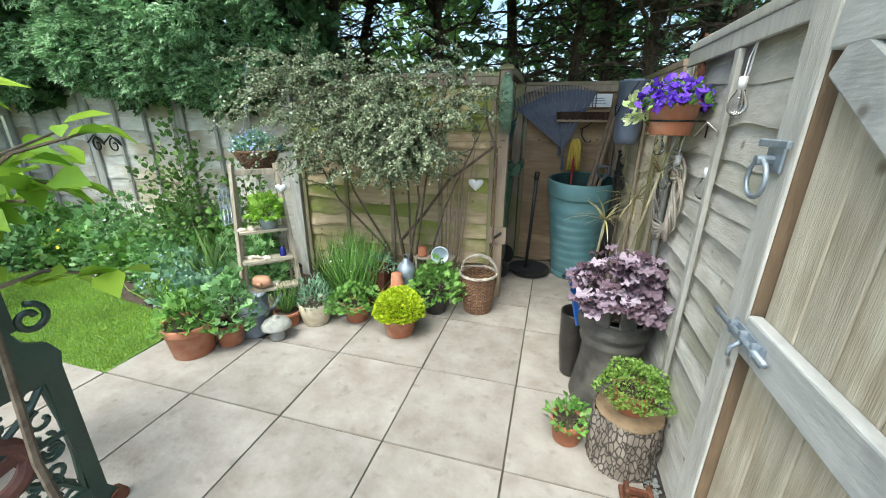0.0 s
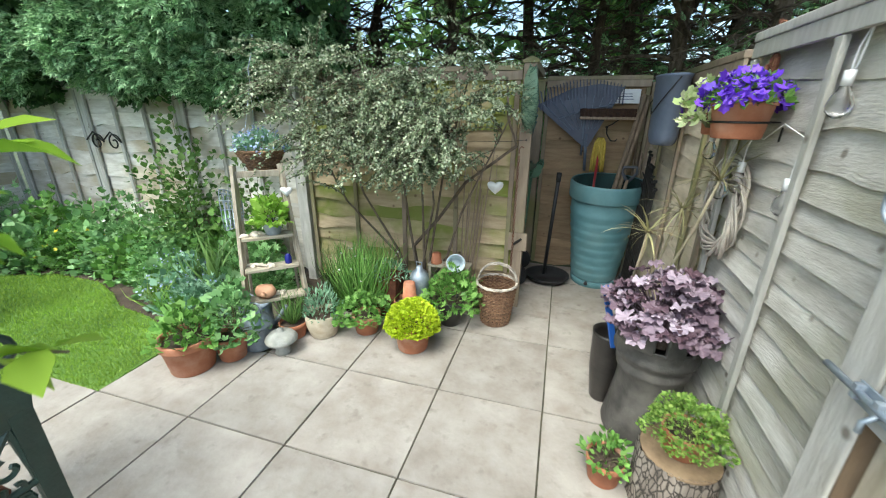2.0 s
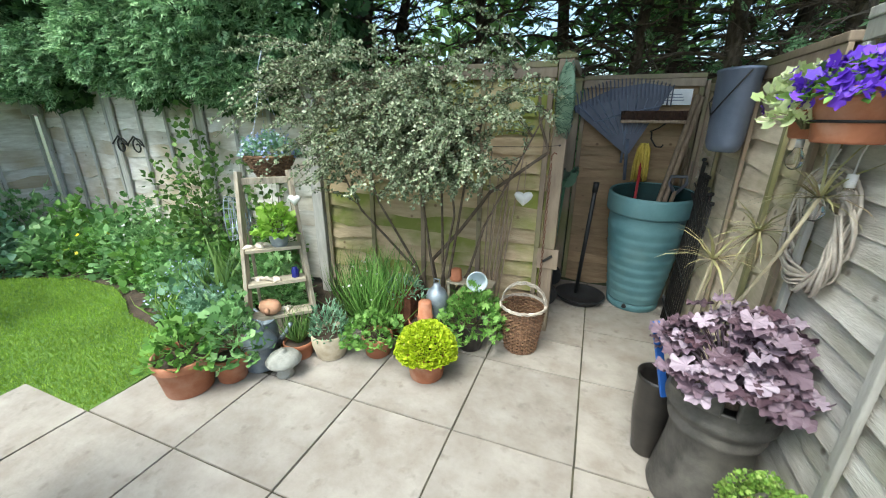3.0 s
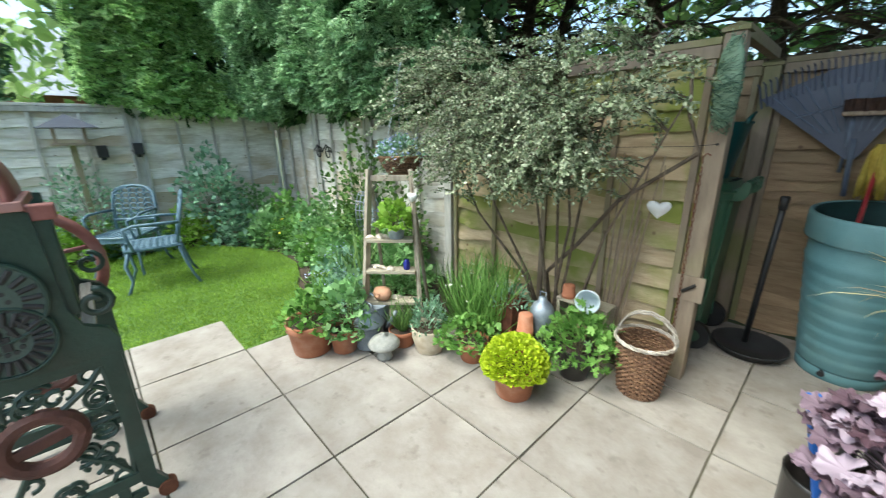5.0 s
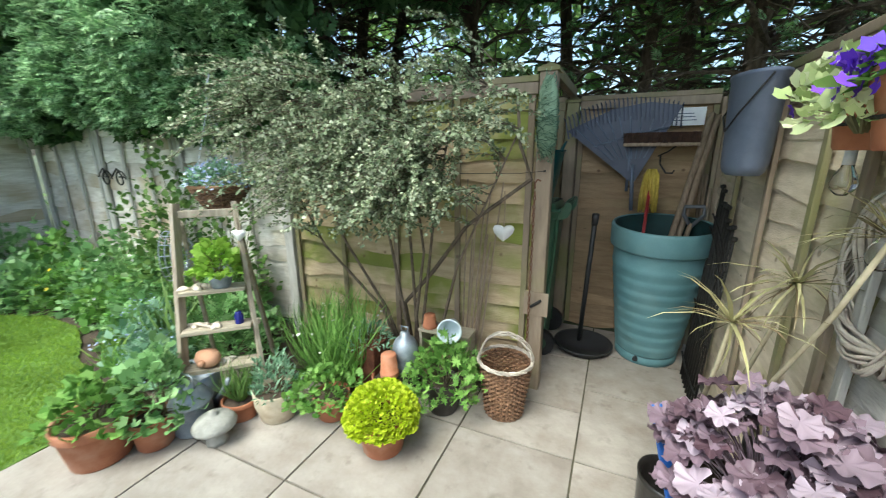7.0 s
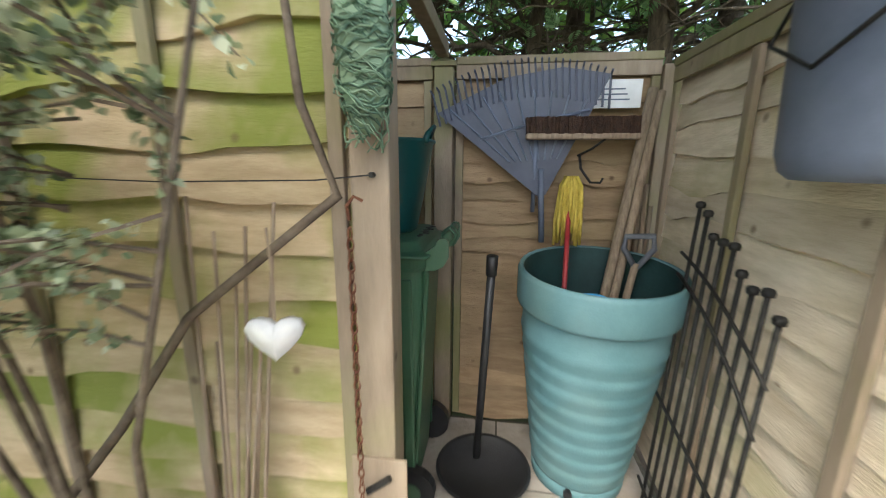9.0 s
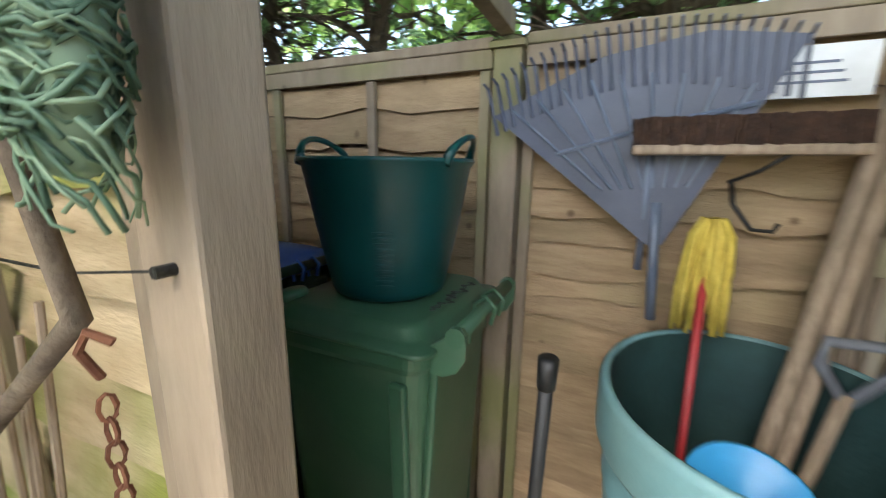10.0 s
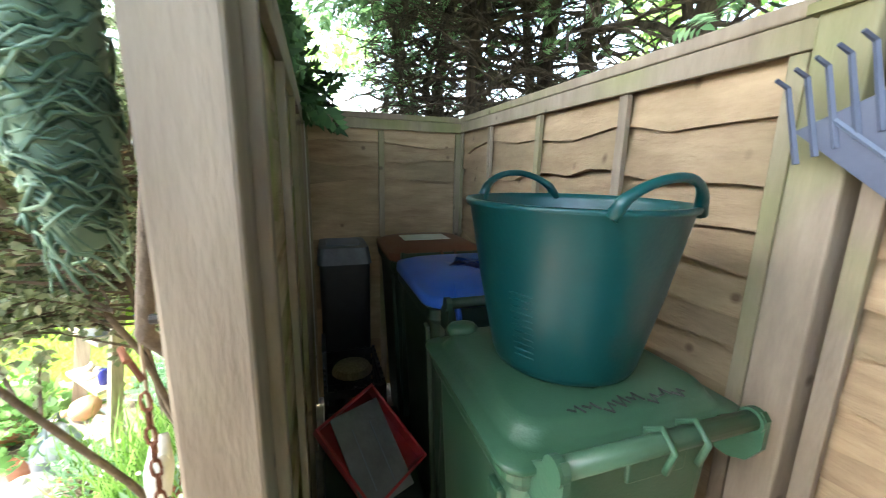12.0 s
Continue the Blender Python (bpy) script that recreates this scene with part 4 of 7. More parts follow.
for k in range(38):
    z = -0.024 * k
    part("link", tube([((0.0065 * math.cos(a * math.pi / 4)) * (1 if k % 2 else 0.2), (0.0065 * math.cos(a * math.pi / 4)) * (0.2 if k % 2 else 1), z + 0.014 * math.sin(a * math.pi / 4)) for a in range(8)], 0.0024, 4, closed=True), "rust", chain)
part("hook", tube([(0, 0, 0.03), (0.0, -0.012, 0.06), (0.015, -0.01, 0.08), (0.03, 0.0, 0.07)], 0.004, 6), "rust", chain)
wire = thing("tie_wire", pose(-0.308, 3.16, 1.377), "thin wire tying the shrub to the post", "wire")
part("strand", tube([(0.0, 0.0, 0.0), (-0.12, -0.02, -0.012), (-0.5, -0.02, -0.02), (-1.0, 0.0, -0.01)], 0.002, 4), "iron", wire)
part("screw", tube([(0.0, 0.01, 0.0), (0.0, -0.008, 0.0)], 0.006, 8), "iron", wire)
bracket = thing("metal_plate", pose(-0.314, 3.163, 0.59), "square grey metal plate with a bolt on the post", "plate")
part("plate", box(0.145, 0.008, 0.15, bevel=0.002), "post_wood", bracket)
part("bolt", tube([(-0.03, -0.012, -0.02), (0.03, -0.014, 0.03)], 0.009, 6), "iron", bracket)


def hanging_heart(x, y, z, size, cord, label):
    h = thing("hanging_heart", pose(x, y, z, 0, 0, 12), label, "ornament")
    bm = bmesh.new()
    ring = []
    for k in range(20):
        a = 2 * math.pi * k / 20
        ring.append((0.55 * size * math.sin(a) ** 3, size * (0.42 * math.cos(a) - 0.16 * math.cos(2 * a) - 0.06 * math.cos(3 * a))))
    f = [bm.verts.new((p, -size * 0.10, q)) for p, q in ring]
    b = [bm.verts.new((p, size * 0.10, q)) for p, q in ring]
    c0, c1 = bm.verts.new((0, -size * 0.2, 0)), bm.verts.new((0, size * 0.2, 0))
    for k in range(20):
        j = (k + 1) % 20
        bm.faces.new((f[k], f[j], c0)), bm.faces.new((b[j], b[k], c1)), bm.faces.new((f[j], f[k], b[k], b[j]))
    part("heart", bm, "white_paint", h, smooth=True)
    part("cord", tube([(0, 0, size * 0.3), (0.004, 0, size * 0.3 + cord * 0.5), (0, 0, size * 0.3 + cord)], 0.003, 5), "handle_wood", h)
    return h


hanging_heart(-0.50, 3.06, 1.04, 0.11, 0.20, "white painted wooden heart hanging from the shrub")

# ---- laundry mangle ----
MAT["mangle_green"] = surface("dark_green_enamel", (0.016, 0.038, 0.028), (0.028, 0.06, 0.044), 0.42, 9, bump=0.25, bscale=60, rand=0.0, stain=(0.04, 0.035, 0.025), stain_scale=5, stain_amount=0.35)
MAT["mangle_red"] = surface("faded_red_paint", (0.22, 0.075, 0.06), (0.34, 0.13, 0.11), 0.6, 8, bump=0.25, bscale=60, rand=0.0, stain=(0.42, 0.27, 0.24), stain_scale=4, stain_amount=0.5)
MAT["guard"] = surface("worn_green_casting", (0.055, 0.085, 0.07), (0.09, 0.125, 0.105), 0.5, 9, bump=0.25, bscale=60, rand=0.0)
MAT["plate_rust"] = surface("dark_rust_plate", (0.06, 0.022, 0.016), (0.12, 0.045, 0.032), 0.7, 12, bump=0.4, rand=0.0)
MAT["roller"] = surface("weathered_roller_wood", (0.28, 0.25, 0.21), (0.48, 0.45, 0.40), 0.85, 8, (1, 10, 10), 0.6, 40, rand=0.0)
mangle = thing("laundry_mangle", pose(-1.58, 0.50, 0), "old green cast-iron laundry mangle with red wheel", "mangle")


def flat_piece(outline, thick, x, hole=None):
    """A plate in the plane across x, from an outline of (y, z)."""
    bm = bmesh.new()
    f = [bm.verts.new((x, y, z)) for y, z in outline]
    face = bm.faces.new(f)
    bm.normal_update()
    bmesh.ops.triangulate(bm, faces=[face])
    ext = bmesh.ops.extrude_face_region(bm, geom=bm.faces[:])["geom"]
    bmesh.ops.translate(bm, verts=[g for g in ext if isinstance(g, bmesh.types.BMVert)], vec=(thick, 0, 0))
    bmesh.ops.recalc_face_normals(bm, faces=bm.faces)
    return bm


def mirrored(half):
    return [(y, z) for y, z in half] + [(-y, z) for y, z in reversed(half)]


for x in (0.0, -0.62):
    frame_name = "end_frame"
    upper = mirrored([(0.265, 0.70), (0.275, 0.75), (0.25, 0.80), (0.19, 0.83), (0.165, 0.90), (0.16, 1.02), (0.15, 1.24), (0.10, 1.25)])
    end = part(frame_name, flat_piece(upper, 0.035, x), "mangle_green", mangle)
    for s in (-1, 1):
        part("leg", flat_piece([(s * 0.21, 0.10), (s * 0.285, 0.0), (s * 0.30, 0.0), (s * 0.30, 0.05), (s * 0.262, 0.12), (s * 0.265, 0.699), (s * 0.205, 0.699)], 0.033, x + 0.001), "mangle_green", end)
        part("scroll", tube([(x + 0.017, s * 0.235 + 0.055 * math.sin(a * 0.5) * (1 - a / 22), 0.90 + 0.055 * math.cos(a * 0.5) * (1 - a / 22)) for a in range(16)], 0.012, 6), "mangle_green", end, smooth=True)
        part("castor", tube([(x + 0.0, s * 0.285, 0.03), (x + 0.045, s * 0.285, 0.03)], 0.035, 12), "rust", end)
    part("bottom_rail", box(0.029, 0.44, 0.05, x + 0.0175, 0, 0.135, bevel=0.004), "mangle_green", end)
    part("top_rail", box(0.029, 0.44, 0.05, x + 0.0175, 0, 0.685, bevel=0.004), "mangle_green", end)
    part("sill", box(0.03, 0.44, 0.03, x + 0.0175, 0, 0.05, bevel=0.004), "mangle_green", end)
    for y in (-0.15, -0.05, 0.05, 0.15):
        part("sill_bar", box(0.028, 0.04, 0.06, x + 0.0175, y, 0.09, bevel=0.004), "mangle_green", end)
    # scrolled lattice round an oval plate
    rm = random.Random(int(abs(x) * 100) + 2)
    for k in range(30):
        a = k * 2.399
        y, z = rm.uniform(-0.18, 0.18), 0.16 + 0.5 * ((k * 0.618) % 1)
        if (y / 0.13) ** 2 + ((z - 0.44) / 0.13) ** 2 < 1:
            y = math.copysign(0.165, y)
        q = rm.uniform(0.03, 0.045)
        part("scrollwork", tube([(x + 0.018, y + q * math.cos(a + s * 0.55) * (1 - s / 14), z + q * math.sin(a + s * 0.55) * (1 - s / 14)) for s in range(11)], 0.0095, 5), "mangle_green", end)
    for z0, z1, y0, y1 in ((0.16, 0.34, -0.2, -0.06), (0.16, 0.34, 0.2, 0.06), (0.66, 0.53, -0.2, -0.06), (0.66, 0.53, 0.2, 0.06), (0.16, 0.66, -0.2, -0.2), (0.16, 0.66, 0.2, 0.2), (0.44, 0.44, -0.21, -0.11), (0.44, 0.44, 0.21, 0.11)):
        part("stay", tube([(x + 0.018, y0, z0), (x + 0.018, (y0 + y1) / 2 + 0.02, (z0 + z1) / 2), (x + 0.018, y1, z1)], 0.012, 6), "mangle_green", end)
    bm = bmesh.new()
    put_tube(bm, [(x + 0.018, 0.10 * math.cos(a * math.pi / 14), 0.44 + 0.10 * math.sin(a * math.pi / 14)) for a in range(28)], 0.028, 8, closed=True)
    put_box(bm, 0.02, 0.17, 0.04, x + 0.018, 0, 0.44, m=pose(0, 0, 0, 12, 0, 0), bevel=0.004)
    part("name_plate", bm, "plate_rust", end, "rust-red oval plate")
# slotted gear guards
guard = part("gear_guard", tube([(0.035, 0.0, 0.975), (0.052, 0.0, 0.975)], 0.135, 40), "guard", mangle)
lower = part("gear_guard", tube([(0.035, 0.01, 0.84), (0.049, 0.01, 0.84)], 0.122, 40), "guard", mangle)
for g, cy, cz, r0, r1, n in ((guard, 0, 0.975, 0.075, 0.12, 20), (lower, 0.01, 0.84, 0.06, 0.105, 22)):
    part("guard_rim", tube([(0.05, cy + (r1 + 0.012) * math.cos(a * math.pi / 16), cz + (r1 + 0.012) * math.sin(a * math.pi / 16)) for a in range(32)], 0.007, 5, closed=True), "mangle_green", g, smooth=True)
    for k in range(n):
        a = 2 * math.pi * k / n
        part("slot", tube([(0.0505, cy + r0 * math.cos(a), cz + r0 * math.sin(a)), (0.0505, cy + r1 * math.cos(a), cz + r1 * math.sin(a))], 0.0095, 6), "ink", g)
        if k % 2 == 0:
            part("hole", tube([(0.048, cy + r0 * 0.62 * math.cos(a), cz + r0 * 0.62 * math.sin(a)), (0.0535, cy + r0 * 0.62 * math.cos(a), cz + r0 * 0.62 * math.sin(a))], 0.008, 6), "ink", g)
    part("keyhole", box(0.006, 0.022, 0.05, 0.0525, cy, cz, bevel=0.002), "ink", g)
for z, r in ((1.03, 0.075), (0.875, 0.075)):
    part("roller", tube([(0.03, 0.0, z), (-0.62, 0.0, z)], r, 20), "roller", mangle, "weathered wooden roller", smooth=True)
part("cross_bar", box(0.66, 0.05, 0.06, -0.30, 0.0, 1.22, bevel=0.006), "mangle_green", mangle)
part("tray_rail", box(0.62, 0.04, 0.03, -0.30, 0.20, 0.80, bevel=0.004), "roller", mangle)
bm = bmesh.new()
arch = [(math.cos(a), math.sin(a)) for a in np.linspace(0, math.pi, 17)]
outer = [[bm.verts.new((x, 0.125 * c, 1.27 + 0.19 * s)) for c, s in arch] for x in (0.03, -0.30)]
inner = [[bm.verts.new((x, 0.105 * c, 1.27 + 0.17 * s)) for c, s in arch] for x in (0.03, -0.30)]
for k in range(16):
    bm.faces.new((outer[0][k], outer[0][k + 1], outer[1][k + 1], outer[1][k]))
    bm.faces.new((inner[0][k + 1], inner[0][k], inner[1][k], inner[1][k + 1]))
    bm.faces.new((outer[0][k + 1], outer[0][k], inner[0][k], inner[0][k + 1]))
    bm.faces.new((outer[1][k], outer[1][k + 1], inner[1][k + 1], inner[1][k]))
part("spring_cover", bm, "mangle_red", mangle, "faded red arched cover", smooth=True)
part("cover_base", box(0.36, 0.29, 0.03, -0.13, 0, 1.262, bevel=0.004), "mangle_red", mangle)
part("cap_block", box(0.06, 0.07, 0.05, 0.0, 0.175, 1.235, bevel=0.005), "mangle_red", mangle)
part("standard", box(0.05, 0.06, 0.35, 0.0, 0.165, 1.05, bevel=0.006), "mangle_green", mangle)
wheel = part("flywheel", tube([(-0.70, 0.28 * math.cos(a * math.pi / 20), 0.88 + 0.28 * math.sin(a * math.pi / 20)) for a in range(40)], 0.026, 8, closed=True), "mangle_red", mangle, "faded red flywheel", smooth=True)
for k in range(6):
    a = k * math.pi / 3 + 0.3
    part("spoke", tube([(-0.70, 0.03 * math.cos(a), 0.88 + 0.03 * math.sin(a)), (-0.70, 0.16 * math.cos(a + 0.15), 0.88 + 0.16 * math.sin(a + 0.15)), (-0.70, 0.27 * math.cos(a), 0.88 + 0.27 * math.sin(a))], 0.012, 6), "mangle_red", wheel, smooth=True)
part("hub", tube([(-0.74, 0, 0.88), (-0.62, 0, 0.88)], 0.04, 14), "mangle_red", wheel)

# ---- garden chairs on the lawn ----
MAT["verdigris"] = surface("blue_grey_cast_aluminium", (0.065, 0.12, 0.16), (0.14, 0.22, 0.28), 0.55, 14, bump=0.3, bscale=80, rand=0.05, metal=0.1)


def garden_chair(m):
    """Cast metal armchair that faces -y."""
    c = thing("garden_chair", m, "blue-grey cast metal armchair standing on the lawn", "chair", "garden chairs")
    bm = bmesh.new()
    for k in range(9):
        put_box(bm, 0.018, 0.42, 0.014, -0.2 + 0.05 * k, 0, 0.43, bevel=0.003)
    for k in range(9):
        put_box(bm, 0.42, 0.018, 0.012, 0, -0.2 + 0.05 * k, 0.43, bevel=0.003)
    part("seat", bm, "verdigris", c)
    part("seat_rim", tube([(0.23 * sx, 0.22 * sy, 0.43) for sx, sy in ((-1, -1), (0, -1.12), (1, -1), (1, 0), (1, 1), (0, 1), (-1, 1), (-1, 0))], 0.017, 6, closed=True), "verdigris", c)
    part("apron", box(0.42, 0.012, 0.06, 0, -0.235, 0.40, bevel=0.004), "verdigris", c)
    back = part("backrest", tube([(-0.21, 0.20, 0.45), (-0.23, 0.26, 0.70), (-0.21, 0.30, 0.86), (-0.12, 0.315, 0.92), (0, 0.32, 0.94), (0.12, 0.315, 0.92), (0.21, 0.30, 0.86), (0.23, 0.26, 0.70), (0.21, 0.20, 0.45)], 0.017, 6), "verdigris", c, smooth=True)
    part("lower_rail", tube([(-0.22, 0.225, 0.55), (0.22, 0.225, 0.55)], 0.013, 6), "verdigris", back)
    for i in range(5):
        for j in range(6):
            x, z = -0.16 + 0.08 * i, 0.59 + 0.058 * j
            y = 0.22 + (z - 0.55) * 0.25
            part("fretwork", tube([(x + 0.037 * math.cos(a * math.pi / 4 + 0.4), y, z + 0.033 * math.sin(a * math.pi / 4 + 0.4)) for a in range(8)], 0.008, 4, closed=True), "verdigris", back)
    for s in (-1, 1):
        part("arm", tube([(s * 0.23, 0.25, 0.66), (s * 0.26, 0.10, 0.67), (s * 0.26, -0.12, 0.67), (s * 0.255, -0.20, 0.64), (s * 0.25, -0.19, 0.57), (s * 0.24, -0.16, 0.43)], 0.015, 6), "verdigris", c, smooth=True)
        part("leg", tube([(s * 0.21, -0.20, 0.43), (s * 0.235, -0.245, 0.28), (s * 0.215, -0.22, 0.12), (s * 0.25, -0.27, 0.0)], [0.02, 0.018, 0.014, 0.016], 6), "verdigris", c, smooth=True)
        part("leg", tube([(s * 0.21, 0.20, 0.43), (s * 0.22, 0.24, 0.25), (s * 0.22, 0.28, 0.10), (s * 0.25, 0.33, 0.0)], [0.02, 0.018, 0.014, 0.016], 6), "verdigris", c, smooth=True)
    return c


chair = garden_chair(pose(-4.60, 1.19, -0.01, 0, 0, -8))
copy_thing(chair, pose(-5.35, 1.02, -0.01, 0, 0, 55))

# ---- stepladder used as a plant stand ----
MAT["ladder_wood"] = surface("bleached_ladder_timber", (0.24, 0.20, 0.15), (0.42, 0.37, 0.29), 0.85, 6, (10, 10, 0.8), 0.4, 30, rand=0.1)
MAT["tread_wood"] = surface("bleached_tread_timber", (0.30, 0.26, 0.19), (0.48, 0.43, 0.33), 0.85, 6, (0.8, 10, 10), 0.4, 30, rand=0.1)
ladder = thing("wooden_stepladder", pose(-2.02, 2.36, 0, 0, 0, 43), "old wooden stepladder used as a plant stand", "stepladder")
for s in (-1, 1):
    bm = bmesh.new()
    d = Vector((s * -0.07, 0.20, 1.22))
    q = d.to_track_quat("Z", "Y").to_matrix().to_4x4()
    put_box(bm, 0.024, 0.06, d.length, s * 0.18, -0.10, 0.61, m=q, bevel=0.003)
    part("stile", bm, "ladder_wood", ladder)
    d2 = Vector((s * -0.05, -0.42, 1.10))
    q2 = d2.to_track_quat("Z", "Y").to_matrix().to_4x4()
    part("back_leg", put_box(bmesh.new(), 0.022, 0.045, d2.length, s * 0.165, 0.24, 0.55, m=q2, bevel=0.003), "ladder_wood", ladder)
TREADS = []
for z in (0.30, 0.52, 0.74, 0.90):
    f = z / 1.22
    if z < 0.9:
        part("tread", box(0.40 - 0.12 * f, 0.11, 0.022, 0, -0.20 + 0.20 * f - 0.01, z, bevel=0.003), "tread_wood", ladder)
        TREADS.append((0, -0.20 + 0.20 * f - 0.01, z + 0.011))
part("top_bar", box(0.27, 0.03, 0.04, 0, 0.0, 1.16, bevel=0.003), "ladder_wood", ladder)
part("back_rail", box(0.30, 0.02, 0.04, 0, 0.30, 0.35, bevel=0.003), "ladder_wood", ladder)
LM = ladder.matrix_world.copy()


def on_ladder(i, dx, dy=0.0):
    p = LM @ Vector((TREADS[i][0] + dx, TREADS[i][1] + dy, TREADS[i][2]))
    return p


# ---- pots ----
MAT["terracotta"] = surface("terracotta", (0.30, 0.11, 0.055), (0.46, 0.19, 0.10), 0.85, 7, bump=0.25, bscale=60, stain=(0.42, 0.29, 0.22), stain_scale=7, stain_amount=0.45, rand=0.1)
MAT["cream_pot"] = surface("cream_glazed_stoneware", (0.42, 0.36, 0.26), (0.58, 0.51, 0.39), 0.55, 7, bump=0.2, bscale=50, stain=(0.28, 0.20, 0.12), stain_scale=9, stain_amount=0.6, rand=0)
MAT["dark_pot"] = surface("dark_glazed_pot", (0.018, 0.016, 0.015), (0.04, 0.035, 0.03), 0.35, 8, bump=0.1, bscale=40, rand=0.1)
MAT["stone"] = surface("grey_stone", (0.22, 0.22, 0.20), (0.36, 0.36, 0.33), 0.9, 10, bump=0.5, bscale=60, rand=0.05)
MAT["wicker"] = surface("brown_wicker", (0.11, 0.055, 0.03), (0.26, 0.15, 0.085), 0.8, 20, bump=0.3, bscale=90, rand=0.35)
MAT["wicker_pale"] = surface("bleached_willow", (0.36, 0.31, 0.26), (0.60, 0.55, 0.48), 0.8, 20, bump=0.3, bscale=90, island=0.25)
MAT["bark_log"] = surface("furrowed_log_bark", (0.16, 0.13, 0.105), (0.36, 0.31, 0.26), 0.95, 16, (1, 1, 0.35), 1.0, 40, rand=0, furrows=46.0)
MAT["log_end"] = surface("sawn_log_end", (0.18, 0.12, 0.07), (0.32, 0.23, 0.14), 0.9, 12, bump=0.3, rand=0)
MAT["sooty"] = surface("sooty_stoneware", (0.03, 0.028, 0.026), (0.13, 0.12, 0.11), 0.6, 5, bump=0.3, bscale=40, stain=(0.24, 0.22, 0.19), stain_scale=4, stain_amount=0.5, rand=0)


def plant_pot(x, y, r, h, mat, label, z=0.0, rim=True, name="plant_pot", soil_mat="soil", tilt=(0, 0, 0)):
    p = thing(name, pose(x, y, z, *tilt), label, "plant pot", "plant pots")
    b = r * 0.74
    prof = [(0.0, 0.0), (b, 0.0), (b + 0.004, 0.006)]
    if rim:
        prof += [(r * 0.93, h * 0.78), (r * 0.99, h * 0.785), (r, h * 0.80), (r * 1.01, h * 0.985), (r * 0.99, h), (r * 0.92, h), (r * 0.90, h * 0.86)]
    else:
        prof += [(r * 0.97, h * 0.55), (r, h * 0.97), (r * 0.98, h), (r * 0.93, h), (r * 0.91, h * 0.86)]
    part("pot", lathe(prof + [(r * 0.89, h * 0.80)], 32, capped=False), mat, p, smooth=True)
    part("soil", lathe([(r * 0.905, h * 0.84), (r * 0.5, h * 0.88), (0.0, h * 0.9)], 18, wobble=0.02), soil_mat, p)
    return p


plant_pot(-2.19, 1.735, 0.165, 0.235, "terracotta", "large terracotta pot of strawberry plants")
plant_pot(-2.03, 1.90, 0.105, 0.17, "terracotta", "terracotta pot of strawberry leaves", rim=True)
plant_pot(-1.80, 2.24, 0.10, 0.12, "terracotta", "low terracotta pot with a grassy plant")
plant_pot(-1.61, 2.33, 0.125, 0.18, "cream_pot", "cream glazed pot with a dark mark", rim=False)
plant_pot(-1.32, 2.46, 0.105, 0.15, "terracotta", "terracotta pot of leafy herbs")
plant_pot(-0.915, 2.37, 0.135, 0.20, "terracotta", "terracotta pot of lime-green creeping plant")
plant_pot(-0.755, 2.77, 0.105, 0.20, "dark_pot", "dark glazed pot of bright green parsley", rim=False)
plant_pot(0.285, 1.67, 0.085, 0.13, "terracotta", "small terracotta pot with trailing foliage")
plant_pot(-1.10, 2.72, 0.10, 0.17, "terracotta", "small terracotta pot among the herbs")
part_pot = plant_pot(-1.05, 2.66, 0.055, 0.14, "terracotta", "upturned terracotta pot on a rim", z=0.35, tilt=(180, 0, 0))
tall = thing("tall_vase", pose(0.315, 2.235, 0), "tall dark glazed vase beside the chimney pot", "vase")
part("vase", lathe([(0.0, 0.0), (0.055, 0.0), (0.06, 0.01), (0.085, 0.22), (0.092, 0.42), (0.095, 0.44), (0.088, 0.44), (0.083, 0.41), (0.06, 0.3), (0.0, 0.29)], 30), "dark_pot", tall, smooth=True)

# zinc poultry drinker with conical top, and watering can behind it
zincpot = thing("zinc_drinker", pose(-1.955, 2.06, 0), "old galvanised poultry drinker with a conical top", "drinker")
part("body", lathe([(0.0, 0.0), (0.095, 0.0), (0.10, 0.01), (0.10, 0.16), (0.108, 0.165), (0.108, 0.18), (0.04, 0.285), (0.0, 0.30)], 32), "zinc", zincpot, smooth=True)
part("handle", tube([(-0.055, 0, 0.26), (-0.05, 0, 0.33), (0.05, 0, 0.33), (0.055, 0, 0.26)], 0.006, 6), "zinc", zincpot, smooth=True)
can = thing("watering_can", pose(-2.06, 2.19, 0), "galvanised watering can under the ladder", "watering can")
part("body", lathe([(0.0, 0.0), (0.10, 0.0), (0.10, 0.22), (0.09, 0.24), (0.088, 0.24), (0.09, 0.2), (0.0, 0.18)], 28), "zinc", can, smooth=True)
part("handle", tube([(-0.09, 0.0, 0.06), (-0.17, 0, 0.12), (-0.15, 0, 0.26), (-0.04, 0, 0.31), (0.06, 0, 0.26)], 0.009, 8), "zinc", can, smooth=True)
part("spout", tube([(0.09, 0, 0.05), (0.20, 0.0, 0.18), (0.26, 0.0, 0.27)], [0.022, 0.016, 0.013], 10), "zinc", can, smooth=True)
mush = thing("stone_mushroom", pose(-1.745, 2.04, 0), "small grey stone mushroom with a domed cap", "ornament")
part("stem", lathe([(0.0, 0.0), (0.055, 0.0), (0.05, 0.02), (0.04, 0.07), (0.045, 0.10), (0.0, 0.10)], 20), "stone", mush, smooth=True)
part("cap", lathe([(0.04, 0.085), (0.105, 0.095), (0.108, 0.11), (0.085, 0.14), (0.04, 0.16), (0.02, 0.165), (0.022, 0.18), (0.0, 0.185)], 26), "stone", mush, smooth=True)
lantern = thing("zinc_lantern", pose(-1.02, 2.80, 0.19), "small blue-grey galvanised feeder with a loop handle", "feeder")
